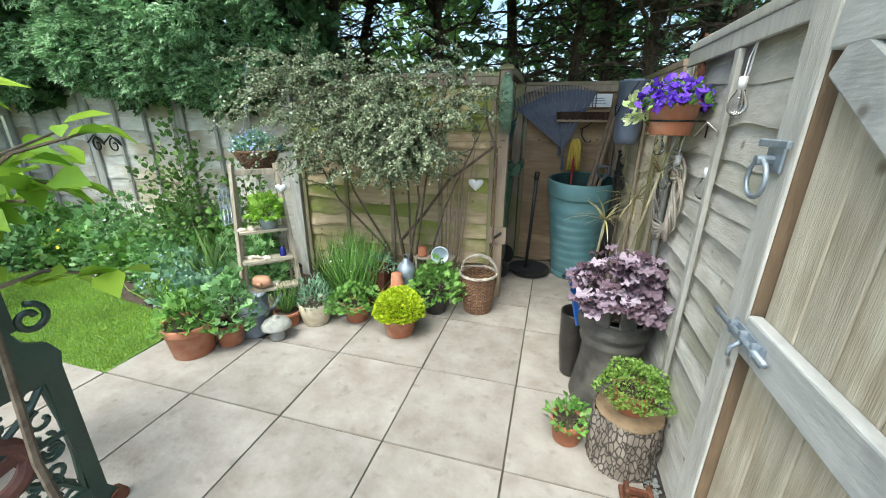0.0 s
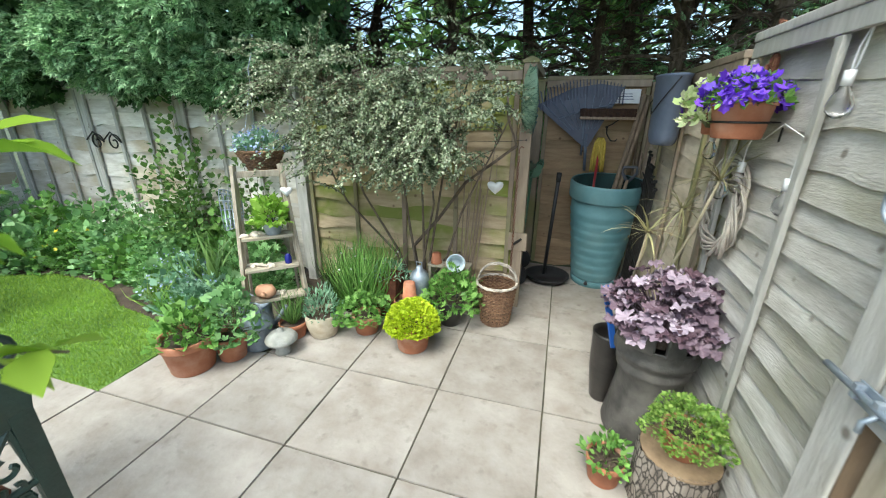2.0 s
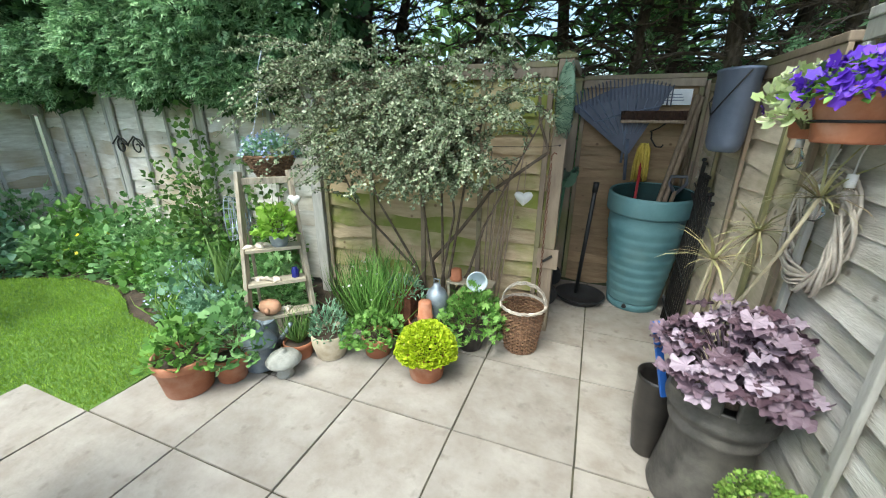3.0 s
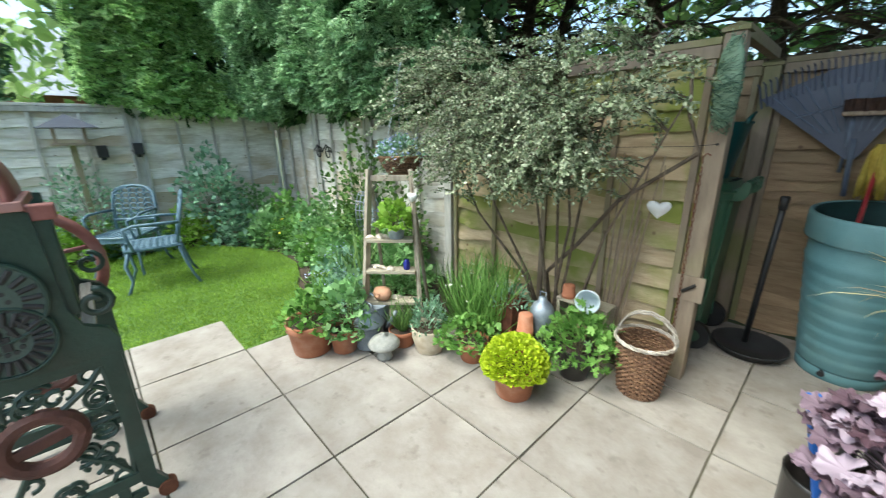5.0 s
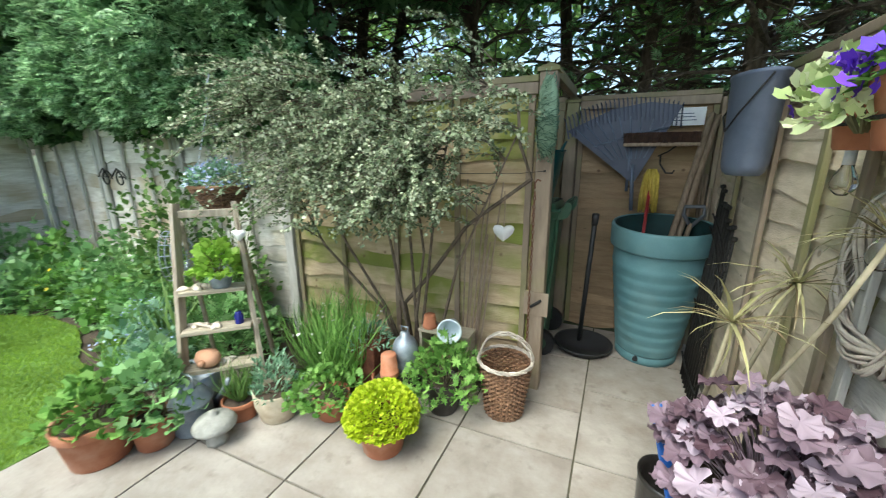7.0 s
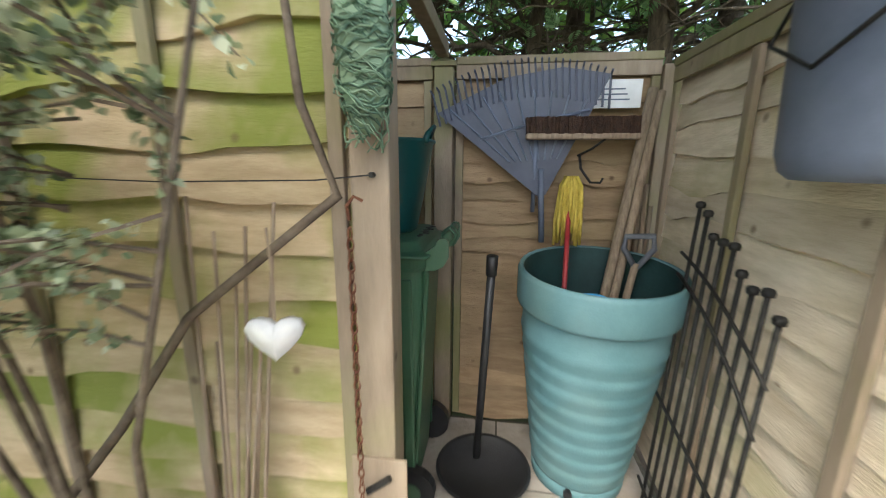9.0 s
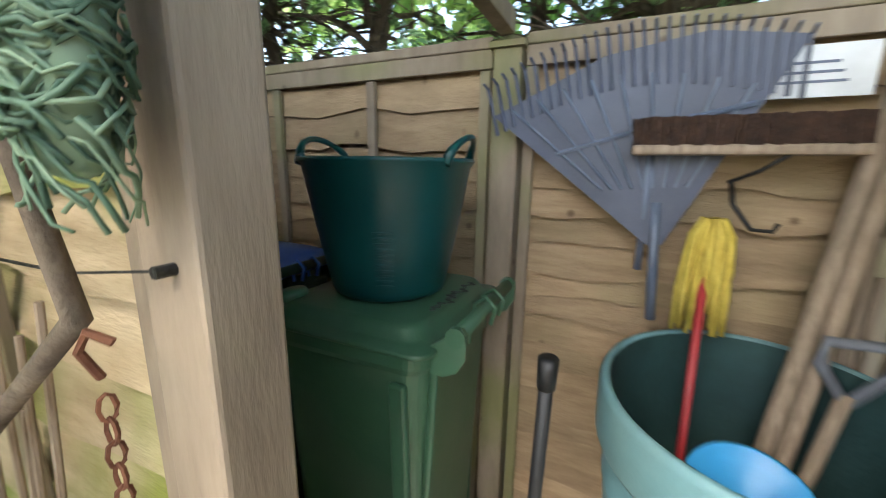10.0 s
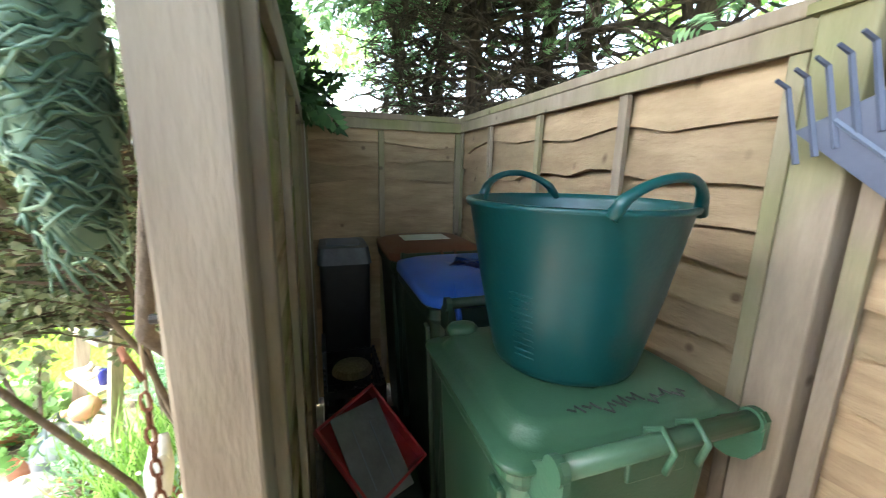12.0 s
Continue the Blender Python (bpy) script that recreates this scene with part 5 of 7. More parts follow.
part("body", lathe([(0.0, 0.0), (0.075, 0.0), (0.078, 0.005), (0.078, 0.15), (0.06, 0.19), (0.03, 0.215), (0.025, 0.24), (0.0, 0.245)], 28), "zinc", lantern, smooth=True)
part("handle", tube([(-0.02, 0, 0.235), (-0.022, 0, 0.275), (0.022, 0, 0.275), (0.02, 0, 0.235)], 0.005, 6), "zinc", lantern, smooth=True)
dish = plant_pot(-1.02, 2.80, 0.105, 0.19, "dark_pot", "dark pot holding a galvanised feeder", rim=False)
shelf = thing("low_shelf", pose(-0.82, 2.98, 0), "low timber shelf against the store fence", "shelf")
part("top", box(0.34, 0.14, 0.02, 0, 0, 0.40, bevel=0.003), "tread_wood", shelf)
for s in (-1, 1):
    part("side", box(0.02, 0.13, 0.39, s * 0.155, 0, 0.195, bevel=0.003), "tread_wood", shelf)
plant_pot(-0.93, 2.96, 0.045, 0.085, "terracotta", "tiny upturned terracotta pot on the shelf", z=0.495, tilt=(180, 0, 0))
cup = thing("enamel_pot", pose(-0.75, 2.90, 0.475, 80, 0, 14), "pale blue enamel pot lying on its side", "pot")
MAT["enamel"] = surface("pale_blue_enamel", (0.42, 0.50, 0.56), (0.60, 0.67, 0.72), 0.35, 8, bump=0.05, rand=0)
part("pot", lathe([(0.0, 0.0), (0.045, 0.0), (0.05, 0.01), (0.066, 0.10), (0.072, 0.105), (0.072, 0.112), (0.062, 0.11), (0.045, 0.015), (0.0, 0.012)], 26), "enamel", cup, smooth=True)
box_planter = thing("square_planter", pose(-1.27, 2.78, 0), "narrow dark square planter with grey foliage", "planter")
bm = bmesh.new()
taper_box(bm, 0.16, 0.16, 0.20, 0.20, 0.0, 0.34, 0.012)
part("planter", bm, "rust", box_planter)


def basket_mesh(r0, r1, h, rows, material, name, parent, n=22):
    """A woven basket: the lowest weave carries the other weaves and the stakes."""
    body = None
    for i in range(rows):
        z = h * (i + 0.5) / rows
        r = r0 + (r1 - r0) * z / h
        pts = []
        for k in range(n * 2):
            a = math.pi * k / n
            q = r + 0.006 * (1 if (k + i) % 2 else -1)
            pts.append((q * math.cos(a), q * math.sin(a), z + random.uniform(-0.002, 0.002)))
        ring = part("weave" if body else name, tube(pts, h / rows * 0.55, 4, closed=True), material, body or parent)
        body = body or ring
    for k in range(n):
        a = 2 * math.pi * k / n
        part("stake", tube([(r0 * math.cos(a), r0 * math.sin(a), 0), (r1 * math.cos(a), r1 * math.sin(a), h)], 0.006, 4), material, body)
    return body


basket = thing("wicker_basket", pose(-0.42, 2.90, 0), "brown woven wicker basket with a hoop handle", "basket")
basket_mesh(0.105, 0.145, 0.33, 24, "wicker", "body", basket)
part("base", lathe([(0.0, 0.004), (0.10, 0.004), (0.10, 0.012), (0.0, 0.012)], 20), "wicker", basket)
bm = bmesh.new()
for k in range(3):
    put_tube(bm, [((0.152 + 0.006 * math.sin(a * 1.1 + k * 2.1)) * math.cos(a * math.pi / 18), (0.152 + 0.006 * math.sin(a * 1.1 + k * 2.1)) * math.sin(a * math.pi / 18), 0.335 + 0.007 * math.cos(a * 1.1 + k * 2.1)) for a in range(36)], 0.006, 5, closed=True)
part("rim", bm, "wicker_pale", basket)
bm = bmesh.new()
for k in range(3):
    put_tube(bm, [(-0.15 * math.cos(a * math.pi / 16), 0.02 * math.sin(a * 0.9 + k * 2.1) + 0.03, 0.33 + 0.15 * math.sin(a * math.pi / 16) + 0.005 * math.cos(a * 0.9 + k * 2)) for a in range(17)], 0.006, 5)
part("hoop_handle", bm, "wicker_pale", basket)
# hanging basket
hang = thing("hanging_basket", pose(-2.15, 2.56, 1.13), "wicker hanging basket of pale blue lobelia on chains", "hanging basket")
basket_mesh(0.075, 0.165, 0.16, 14, "wicker", "bowl", hang, 20)
part("rim", tube(circle(0.168, 28, 0.165), 0.009, 6, closed=True), "wicker", hang)
part("compost", lathe([(0.145, 0.14), (0.08, 0.165), (0.0, 0.17)], 16), "soil", hang)
for k in range(3):
    a = 2.1 * k + 0.4
    bm = bmesh.new()
    for j in range(20):
        s = j / 20
        put_tube(bm, [(0.15 * (1 - s) * math.cos(a), 0.15 * (1 - s) * math.sin(a), 0.165 + 0.46 * s), (0.15 * (1 - s - 0.04) * math.cos(a) + 0.002, 0.15 * (1 - s - 0.04) * math.sin(a), 0.165 + 0.46 * (s + 0.036))], 0.0035 if j % 2 else 0.0018, 4)
    part("chain", bm, "zinc", hang)
part("hook", tube([(0, 0, 0.62), (0.0, 0, 0.70), (0.02, 0, 0.74), (0.03, 0.02, 0.80)], 0.004, 6), "zinc", hang)
# wire basket hung beside the ladder
wireb = thing("wire_basket", pose(-2.30, 2.28, 0.90, 0, 90, 43) @ Matrix.Scale(1.35, 4), "grey wire basket hung on the ladder", "basket")
for k in range(7):
    part("ring", tube(circle(0.11 * math.cos(k * 0.2), 20, 0.10 * math.sin(k * 0.2)), 0.0025, 4, closed=True), "zinc", wireb)
for k in range(14):
    a = 2 * math.pi * k / 14
    part("wire", tube([(0.11 * math.cos(s) * math.cos(a), 0.11 * math.cos(s) * math.sin(a), 0.10 * math.sin(s)) for s in np.linspace(0, 1.3, 6)], 0.0022, 4), "zinc", wireb)
heart_can = hanging_heart(-1.855, 2.42, 1.04, 0.075, 0.07, "small pale metal heart hanging on the ladder")
# things on the ladder treads
p = on_ladder(2, 0.04)
zp = plant_pot(p.x, p.y, 0.062, 0.10, "zinc", "small galvanised pot of lemon balm on the ladder", z=p.z, rim=False)
BALM = p.copy()
p = on_ladder(1, 0.11)
blue = thing("blue_glass_jar", Matrix.Translation(p), "small cobalt blue glass jar on the ladder", "jar")
MAT["cobalt"] = surface("cobalt_glass", (0.01, 0.015, 0.16), (0.015, 0.02, 0.22), 0.15, 4, bump=0, rand=0)
part("jar", lathe([(0.0, 0.0), (0.022, 0.0), (0.024, 0.004), (0.024, 0.05), (0.016, 0.06), (0.018, 0.07), (0.0, 0.07)], 20), "cobalt", blue, smooth=True)
MAT["shell"] = surface("sea_shell", (0.48, 0.40, 0.30), (0.74, 0.68, 0.58), 0.6, 20, bump=0.3, rand=0.25)
rm = random.Random(17)
for i, dx, n in ((2, -0.08, 4), (1, -0.06, 7), (0, 0.03, 4)):
    for k in range(n):
        p = on_ladder(i, dx + rm.uniform(-0.07, 0.07), rm.uniform(-0.035, 0.035))
        sh = thing("sea_shell", Matrix.Translation(p), "bleached sea shell on a ladder tread", "shell", "shells")
        q = rm.uniform(0.012, 0.026)
        part("shell", lathe([(0.0, 0.0), (q, 0.0), (q * 1.1, q * 0.3), (q * 0.6, q * 0.9), (0.0, q * 1.2)], 10, pose(0, 0, 0, 0, 0, rm.uniform(0, 180)) @ Matrix.Diagonal((1.5, 0.8, 1, 1)), 0.08), "shell", sh, smooth=True)
p = on_ladder(1, -0.09)
plank = thing("driftwood", Matrix.Translation(p) @ pose(0, 0, 0.012, 0, 0, 12), "flat piece of pale driftwood on the ladder", "driftwood")
part("wood", tube([(-0.08, 0, 0), (-0.02, 0.012, 0.004), (0.08, 0.0, 0)], [0.007, 0.012, 0.006], 7), "shell", plank, smooth=True)
p = on_ladder(0, -0.07)
pig = thing("terracotta_pig", Matrix.Translation(p), "round terracotta pig-shaped pot on the ladder", "ornament")
MAT["pale_terracotta"] = surface("pale_terracotta", (0.42, 0.22, 0.13), (0.58, 0.34, 0.22), 0.85, 8, bump=0.2, rand=0)
part("body", lathe([(0.0, 0.0), (0.035, 0.0), (0.062, 0.025), (0.068, 0.05), (0.055, 0.08), (0.02, 0.093), (0.0, 0.094)], 24, Matrix.Diagonal((1.15, 0.9, 1, 1))), "pale_terracotta", pig, smooth=True)
part("snout", tube([(0.03, -0.05, 0.05), (0.035, -0.075, 0.048)], [0.018, 0.016], 12), "pale_terracotta", pig, smooth=True)

# ---- beside the right fence ----
log = thing("log_stump", pose(0.535, 1.625, 0), "sawn log with furrowed bark used as a plinth", "log")
bm = bmesh.new()
rings = []
for j in range(15):
    z = 0.29 * j / 14
    ring = []
    for k in range(72):
        a = 2 * math.pi * k / 72
        n1 = noise.noise(Vector((math.cos(a) * 9, math.sin(a) * 9, z * 7)))
        r = 0.152 + 0.008 * math.sin(2 * a + 1) + 0.016 * abs(n1) * 1.6 - 0.012 + (0.006 if j == 0 else 0)
        ring.append(bm.verts.new((r * math.cos(a), r * math.sin(a), z)))
    rings.append(ring)
for j in range(14):
    for k in range(72):
        bm.faces.new((rings[j][k], rings[j][(k + 1) % 72], rings[j + 1][(k + 1) % 72], rings[j + 1][k]))
part("bark", bm, "bark_log", log, smooth=True)
part("cut_face", lathe([(0.0, 0.292), (0.06, 0.2915), (0.146, 0.288), (0.146, 0.28)], 30), "log_end", log)
plant_pot(0.535, 1.625, 0.085, 0.115, "terracotta", "terracotta pot of green sedum on the log", z=0.292)
scraper = thing("iron_boot_scraper", pose(0.57, 1.40, 0), "rusty cast-iron scraper on the paving", "boot scraper")
part("base", box(0.13, 0.10, 0.02, 0, 0, 0.01, bevel=0.004), "rust", scraper)
for s in (-1, 1):
    part("upright", box(0.02, 0.06, 0.06, s * 0.045, 0, 0.045, bevel=0.008), "rust", scraper)
part("blade", box(0.10, 0.012, 0.03, 0, 0, 0.05, bevel=0.002), "rust", scraper)
chimney = thing("chimney_pot", pose(0.495, 2.06, 0) @ Matrix.Diagonal((1.0, 1.0, 1.06, 1)), "sooty old chimney pot planted with purple heuchera", "chimney pot")
prof = [(0.0, 0.0), (0.185, 0.0), (0.19, 0.02), (0.178, 0.10), (0.155, 0.25), (0.150, 0.34), (0.165, 0.36), (0.172, 0.385), (0.165, 0.40), (0.168, 0.42), (0.188, 0.44), (0.192, 0.46), (0.186, 0.47), (0.184, 0.52)]
part("shaft", lathe(prof + [(0.188, 0.525), (0.168, 0.525), (0.160, 0.45), (0.0, 0.44)], 44), "sooty", chimney, smooth=True)
for k in range(9):
    a = 2 * math.pi * k / 9
    part("crown_tooth", put_box(bmesh.new(), 0.02, 0.085, 0.11, 0.178 * math.cos(a), 0.178 * math.sin(a), 0.565, m=pose(0, 0, 0, 0, 0, math.degrees(a)), bevel=0.008), "sooty", chimney)
part("compost", lathe([(0.16, 0.54), (0.08, 0.57), (0.0, 0.58)], 18), "soil", chimney)
scoop = thing("blue_scoop", pose(0.30, 2.12, 0.40), "blue plastic tool handle beside the chimney pot", "scoop")
MAT["royal_plastic"] = surface("royal_blue_plastic", (0.02, 0.09, 0.35), (0.03, 0.12, 0.42), 0.4, 6, bump=0.05, rand=0)
part("handle", put_box(bmesh.new(), 0.035, 0.014, 0.34, -0.02, 0.03, 0.17, m=pose(0, 0, 0, -14, -10, 20), bevel=0.006), "royal_plastic", scoop)
back_pot = plant_pot(0.47, 2.42, 0.12, 0.30, "dark_pot", "dark pot of spiky dracaena behind the chimney pot", rim=False)

# wall pots with pansies
for x, y, r in ((0.56, 1.96, 0.102), (0.595, 2.24, 0.085)):
    plant_pot(x, y, r, 0.145, "terracotta", "terracotta wall pot of violet pansies in an iron ring", z=1.485)
    ringb = thing("pot_bracket", pose(x, y, 1.555), "iron ring bracket holding a wall pot", "bracket")
    part("ring", tube(circle(r * 0.90, 24, -0.012), 0.004, 5, closed=True), "iron", ringb)
    part("arm", tube([(r * 0.88, 0, -0.012), (0.70 - x, 0, -0.012), (0.70 - x, 0, -0.08)], 0.004, 5), "iron", ringb)
orn = thing("rusty_scroll_ornament", pose(0.672, 2.10, 1.66), "rusty iron scroll ornament on the fence top", "ornament")
for s, z in ((1, 0.0), (-1, 0.09), (1, 0.18)):
    part("scroll", tube([(0, 0.045 * math.cos(a * 0.5 * s) * (1 - a / 20), z + 0.055 * math.sin(a * 0.5 * s) * (1 - a / 20)) for a in range(16)], 0.008, 5), "rust", orn)
part("stem", tube([(0, 0.03, -0.12), (0.0, -0.02, 0.06), (0, 0.03, 0.24)], 0.008, 5), "rust", orn)
wreath = thing("willow_wreath", pose(0.655, 2.17, 1.18), "bleached twisted willow wreath on the fence", "wreath")
rm = random.Random(31)
for k in range(16):
    r, ph = 0.175 + rm.uniform(-0.02, 0.02), rm.uniform(0, 6.28)
    part("twig", tube([(0.02 * math.sin(3 * a * math.pi / 16 + ph), (r + 0.02 * math.cos(3 * a * math.pi / 16 + ph)) * math.cos(a * math.pi / 16) * 0.9, (r + 0.02 * math.cos(3 * a * math.pi / 16 + ph)) * math.sin(a * math.pi / 16) * 1.1) for a in range(32)], rm.uniform(0.004, 0.007), 5, closed=True), "wicker_pale", wreath, smooth=True)
MAT["glass"] = glassy("clear_glass")
for x, y, z in ((0.665, 1.62, 1.56), (0.665, 1.74, 1.25), (0.63, 2.02, 1.27), (0.635, 2.42, 1.36), (0.62, 2.14, 1.22)):
    bulb = thing("glass_bulb", pose(x, y, z), "clear glass bulb of the outdoor string lights", "bulb", "string light bulbs")
    part("bulb", lathe([(0.0, 0.0), (0.012, 0.002), (0.026, 0.018), (0.030, 0.036), (0.024, 0.058), (0.014, 0.078), (0.012, 0.09)], 18), "glass", bulb, smooth=True)
    part("cap", tube([(0, 0, 0.085), (0, 0, 0.125)], 0.013, 12), "white_paint", bulb, smooth=True)
    part("cord", tube([(0, 0, 0.12), (0.004, 0.004, 0.18), (0.016, 0.0, 0.24)], 0.0022, 4), "white_paint", bulb)
cable = thing("string_light_cable", pose(0.676, 1.9, 1.72), "thin white cable of the string lights on the fence", "cable")
part("cable", tube([(0, -0.30, 0.12), (0, -0.28, -0.02), (-0.002, -0.16, -0.22), (0, 0.0, -0.18), (0, 0.12, -0.24), (0, 0.5, -0.12)], 0.0025, 4), "white_paint", cable)

# ---- far end of the garden ----
MAT["feeder_roof"] = surface("slate_blue_roof", (0.03, 0.04, 0.065), (0.055, 0.07, 0.10), 0.6, 9, bump=0.2, rand=0)
feeder = thing("bird_table", pose(-6.05, 0.79, 0.03), "wooden bird table with a slate-blue pitched roof", "bird table")
part("post", box(0.06, 0.06, 1.36, 0, 0, 0.68, bevel=0.006), "post_wood", feeder)
part("tray", box(0.34, 0.34, 0.03, 0, 0, 1.37, bevel=0.004), "post_wood", feeder)
for sx in (-1, 1):
    for sy in (-1, 1):
        part("upright", box(0.025, 0.025, 0.18, sx * 0.13, sy * 0.13, 1.47), "handle_wood", feeder)
bm = bmesh.new()
v = [bm.verts.new(q) for q in ((-0.26, -0.26, 1.55), (0.26, -0.26, 1.55), (0.26, 0.26, 1.55), (-0.26, 0.26, 1.55), (-0.08, 0, 1.70), (0.08, 0, 1.70))]
for f in ((0, 1, 5, 4), (2, 3, 4, 5), (1, 2, 5), (3, 0, 4), (3, 2, 1, 0)):
    bm.faces.new([v[i] for i in f])
part("roof", bm, "feeder_roof", feeder)
nest = thing("nest_box", pose(-6.42, 3.22, 1.54), "small wooden nest box on the end fence", "nest box")
part("body", box(0.12, 0.13, 0.22, 0, 0, 0.11, bevel=0.004), "post_grey", nest)
part("roof", box(0.16, 0.16, 0.02, 0.01, 0, 0.235, m=pose(0, 0, 0, 0, 12, 0), bevel=0.003), "feeder_roof", nest)
part("entrance_hole", tube([(0.055, 0, 0.14), (0.062, 0, 0.14)], 0.018, 14), "ink", nest)
for y, z in ((1.05, 1.30), (1.42, 1.32)):
    lampbox = thing("fence_lamp", pose(-6.44, y, z), "small black lamp on the end fence", "lamp")
    part("body", box(0.10, 0.11, 0.15, 0, 0, 0, bevel=0.01), "black_plastic", lampbox)
    part("bracket", box(0.05, 0.05, 0.04, -0.03, 0, -0.09, bevel=0.004), "black_plastic", lampbox)
for x in (-4.96, -4.70):
    scroll = thing("iron_wall_scroll", pose(x, 3.27, 1.22), "black iron scroll hook on the boundary fence", "hook")
    part("scroll", tube([(0.10 * math.cos(a * 0.5) * (1 - a / 22), 0, 0.10 * math.sin(a * 0.5) * (1 - a / 22)) for a in range(18)], 0.008, 5), "iron", scroll)
    part("arm", tube([(-0.16, 0, 0.02), (0.0, -0.02, 0.11), (0.16, -0.05, 0.02)], 0.008, 5), "iron", scroll)
# neighbour's house beyond the hedge
MAT["brick_far"] = surface("red_brick_far", (0.22, 0.09, 0.06), (0.34, 0.15, 0.10), 0.9, 8, bump=0.3, rand=0)
MAT["roof_far"] = surface("grey_roof_tiles", (0.28, 0.30, 0.34), (0.42, 0.44, 0.48), 0.8, 5, bump=0.3, rand=0)
house = thing("neighbour_house", pose(-16, 0.4, 0), "neighbouring brick house seen through the hedge", "house")
part("wall", box(4, 7, 2.6, 0, 0, 1.3), "brick_far", house)
bm = bmesh.new()
v = [bm.verts.new(q) for q in ((2.3, -3.8, 2.5), (2.3, 3.8, 2.5), (-2.3, 3.8, 2.5), (-2.3, -3.8, 2.5), (0, -3.8, 4.4), (0, 3.8, 4.4))]
for f in ((0, 1, 5, 4), (2, 3, 4, 5), (0, 4, 3), (1, 2, 5)):
    bm.faces.new([v[i] for i in f])
part("roof", bm, "roof_far", house)
for y in (-1.6, 1.4):
    win = part("window", box(0.06, 1.1, 1.0, 2.02, y, 1.7, bevel=0.01), "white_paint", house)
    part("pane", box(0.02, 0.9, 0.8, 2.05, y, 1.7), "dark_pot", win)

# ---- plants ----
MAT["herb"] = leafy("mid_green_herb", (0.07, 0.17, 0.03), (0.17, 0.34, 0.07), (0.29, 0.49, 0.13), 0.5, 0.3)
MAT["balm"] = leafy("bright_lemon_balm", (0.16, 0.32, 0.03), (0.27, 0.46, 0.06), (0.40, 0.58, 0.12), 0.5, 0.35)
MAT["lime"] = leafy("lime_creeping_jenny", (0.30, 0.42, 0.01), (0.45, 0.56, 0.02), (0.60, 0.68, 0.06), 0.5, 0.3)
MAT["border"] = leafy("border_green", (0.09, 0.20, 0.06), (0.22, 0.41, 0.15), (0.38, 0.58, 0.27), 0.5, 0.3)
MAT["blue_green"] = leafy("blue_green_leaf", (0.11, 0.23, 0.13), (0.23, 0.40, 0.25), (0.38, 0.56, 0.40), 0.5, 0.3)
MAT["heuchera"] = leafy("purple_heuchera", (0.09, 0.05, 0.065), (0.25, 0.18, 0.23), (0.46, 0.38, 0.46), 0.42, 0.2)
MAT["coton"] = leafy("variegated_cotoneaster", (0.09, 0.13, 0.065), (0.25, 0.31, 0.18), (0.54, 0.58, 0.42), 0.55, 0.3)
MAT["sedum"] = leafy("green_sedum", (0.10, 0.20, 0.03), (0.20, 0.34, 0.06), (0.34, 0.46, 0.12), 0.5, 0.25)
MAT["violet"] = leafy("violet_petal", (0.07, 0.02, 0.35), (0.13, 0.04, 0.55), (0.24, 0.10, 0.72), 0.5, 0.25)
MAT["cream_leaf"] = leafy("cream_variegated_leaf", (0.28, 0.38, 0.14), (0.48, 0.56, 0.28), (0.66, 0.70, 0.46), 0.5, 0.3)
MAT["pale_blue"] = leafy("pale_blue_petal", (0.28, 0.36, 0.66), (0.42, 0.50, 0.78), (0.66, 0.70, 0.88), 0.5, 0.3)
MAT["white_petal"] = leafy("white_petal", (0.6, 0.6, 0.58), (0.75, 0.75, 0.72), (0.85, 0.85, 0.83), 0.5, 0.3)
MAT["yellow_petal"] = leafy("yellow_petal", (0.6, 0.45, 0.02), (0.75, 0.58, 0.03), (0.85, 0.7, 0.08), 0.5, 0.3)
MAT["spiky"] = leafy("dracaena_blade", (0.20, 0.14, 0.08), (0.32, 0.30, 0.14), (0.50, 0.47, 0.26), 0.45, 0.2)
MAT["reed"] = leafy("strap_leaf", (0.06, 0.13, 0.03), (0.12, 0.22, 0.05), (0.20, 0.32, 0.09), 0.45, 0.25)
MAT["stem"] = surface("green_brown_stem", (0.07, 0.075, 0.03), (0.16, 0.14, 0.07), 0.8, 12, bump=0.3, rand=0.1)
MAT["branch"] = surface("brown_branch", (0.07, 0.05, 0.035), (0.18, 0.14, 0.10), 0.9, 14, bump=0.6, rand=0.1)
MAT["pale_stem"] = surface("pale_dracaena_stem", (0.34, 0.29, 0.18), (0.52, 0.46, 0.32), 0.8, 14, bump=0.4, rand=0.1)
MAT["acer"] = leafy("fresh_acer_leaf", (0.12, 0.24, 0.02), (0.22, 0.38, 0.03), (0.34, 0.50, 0.06), 0.45, 0.45)


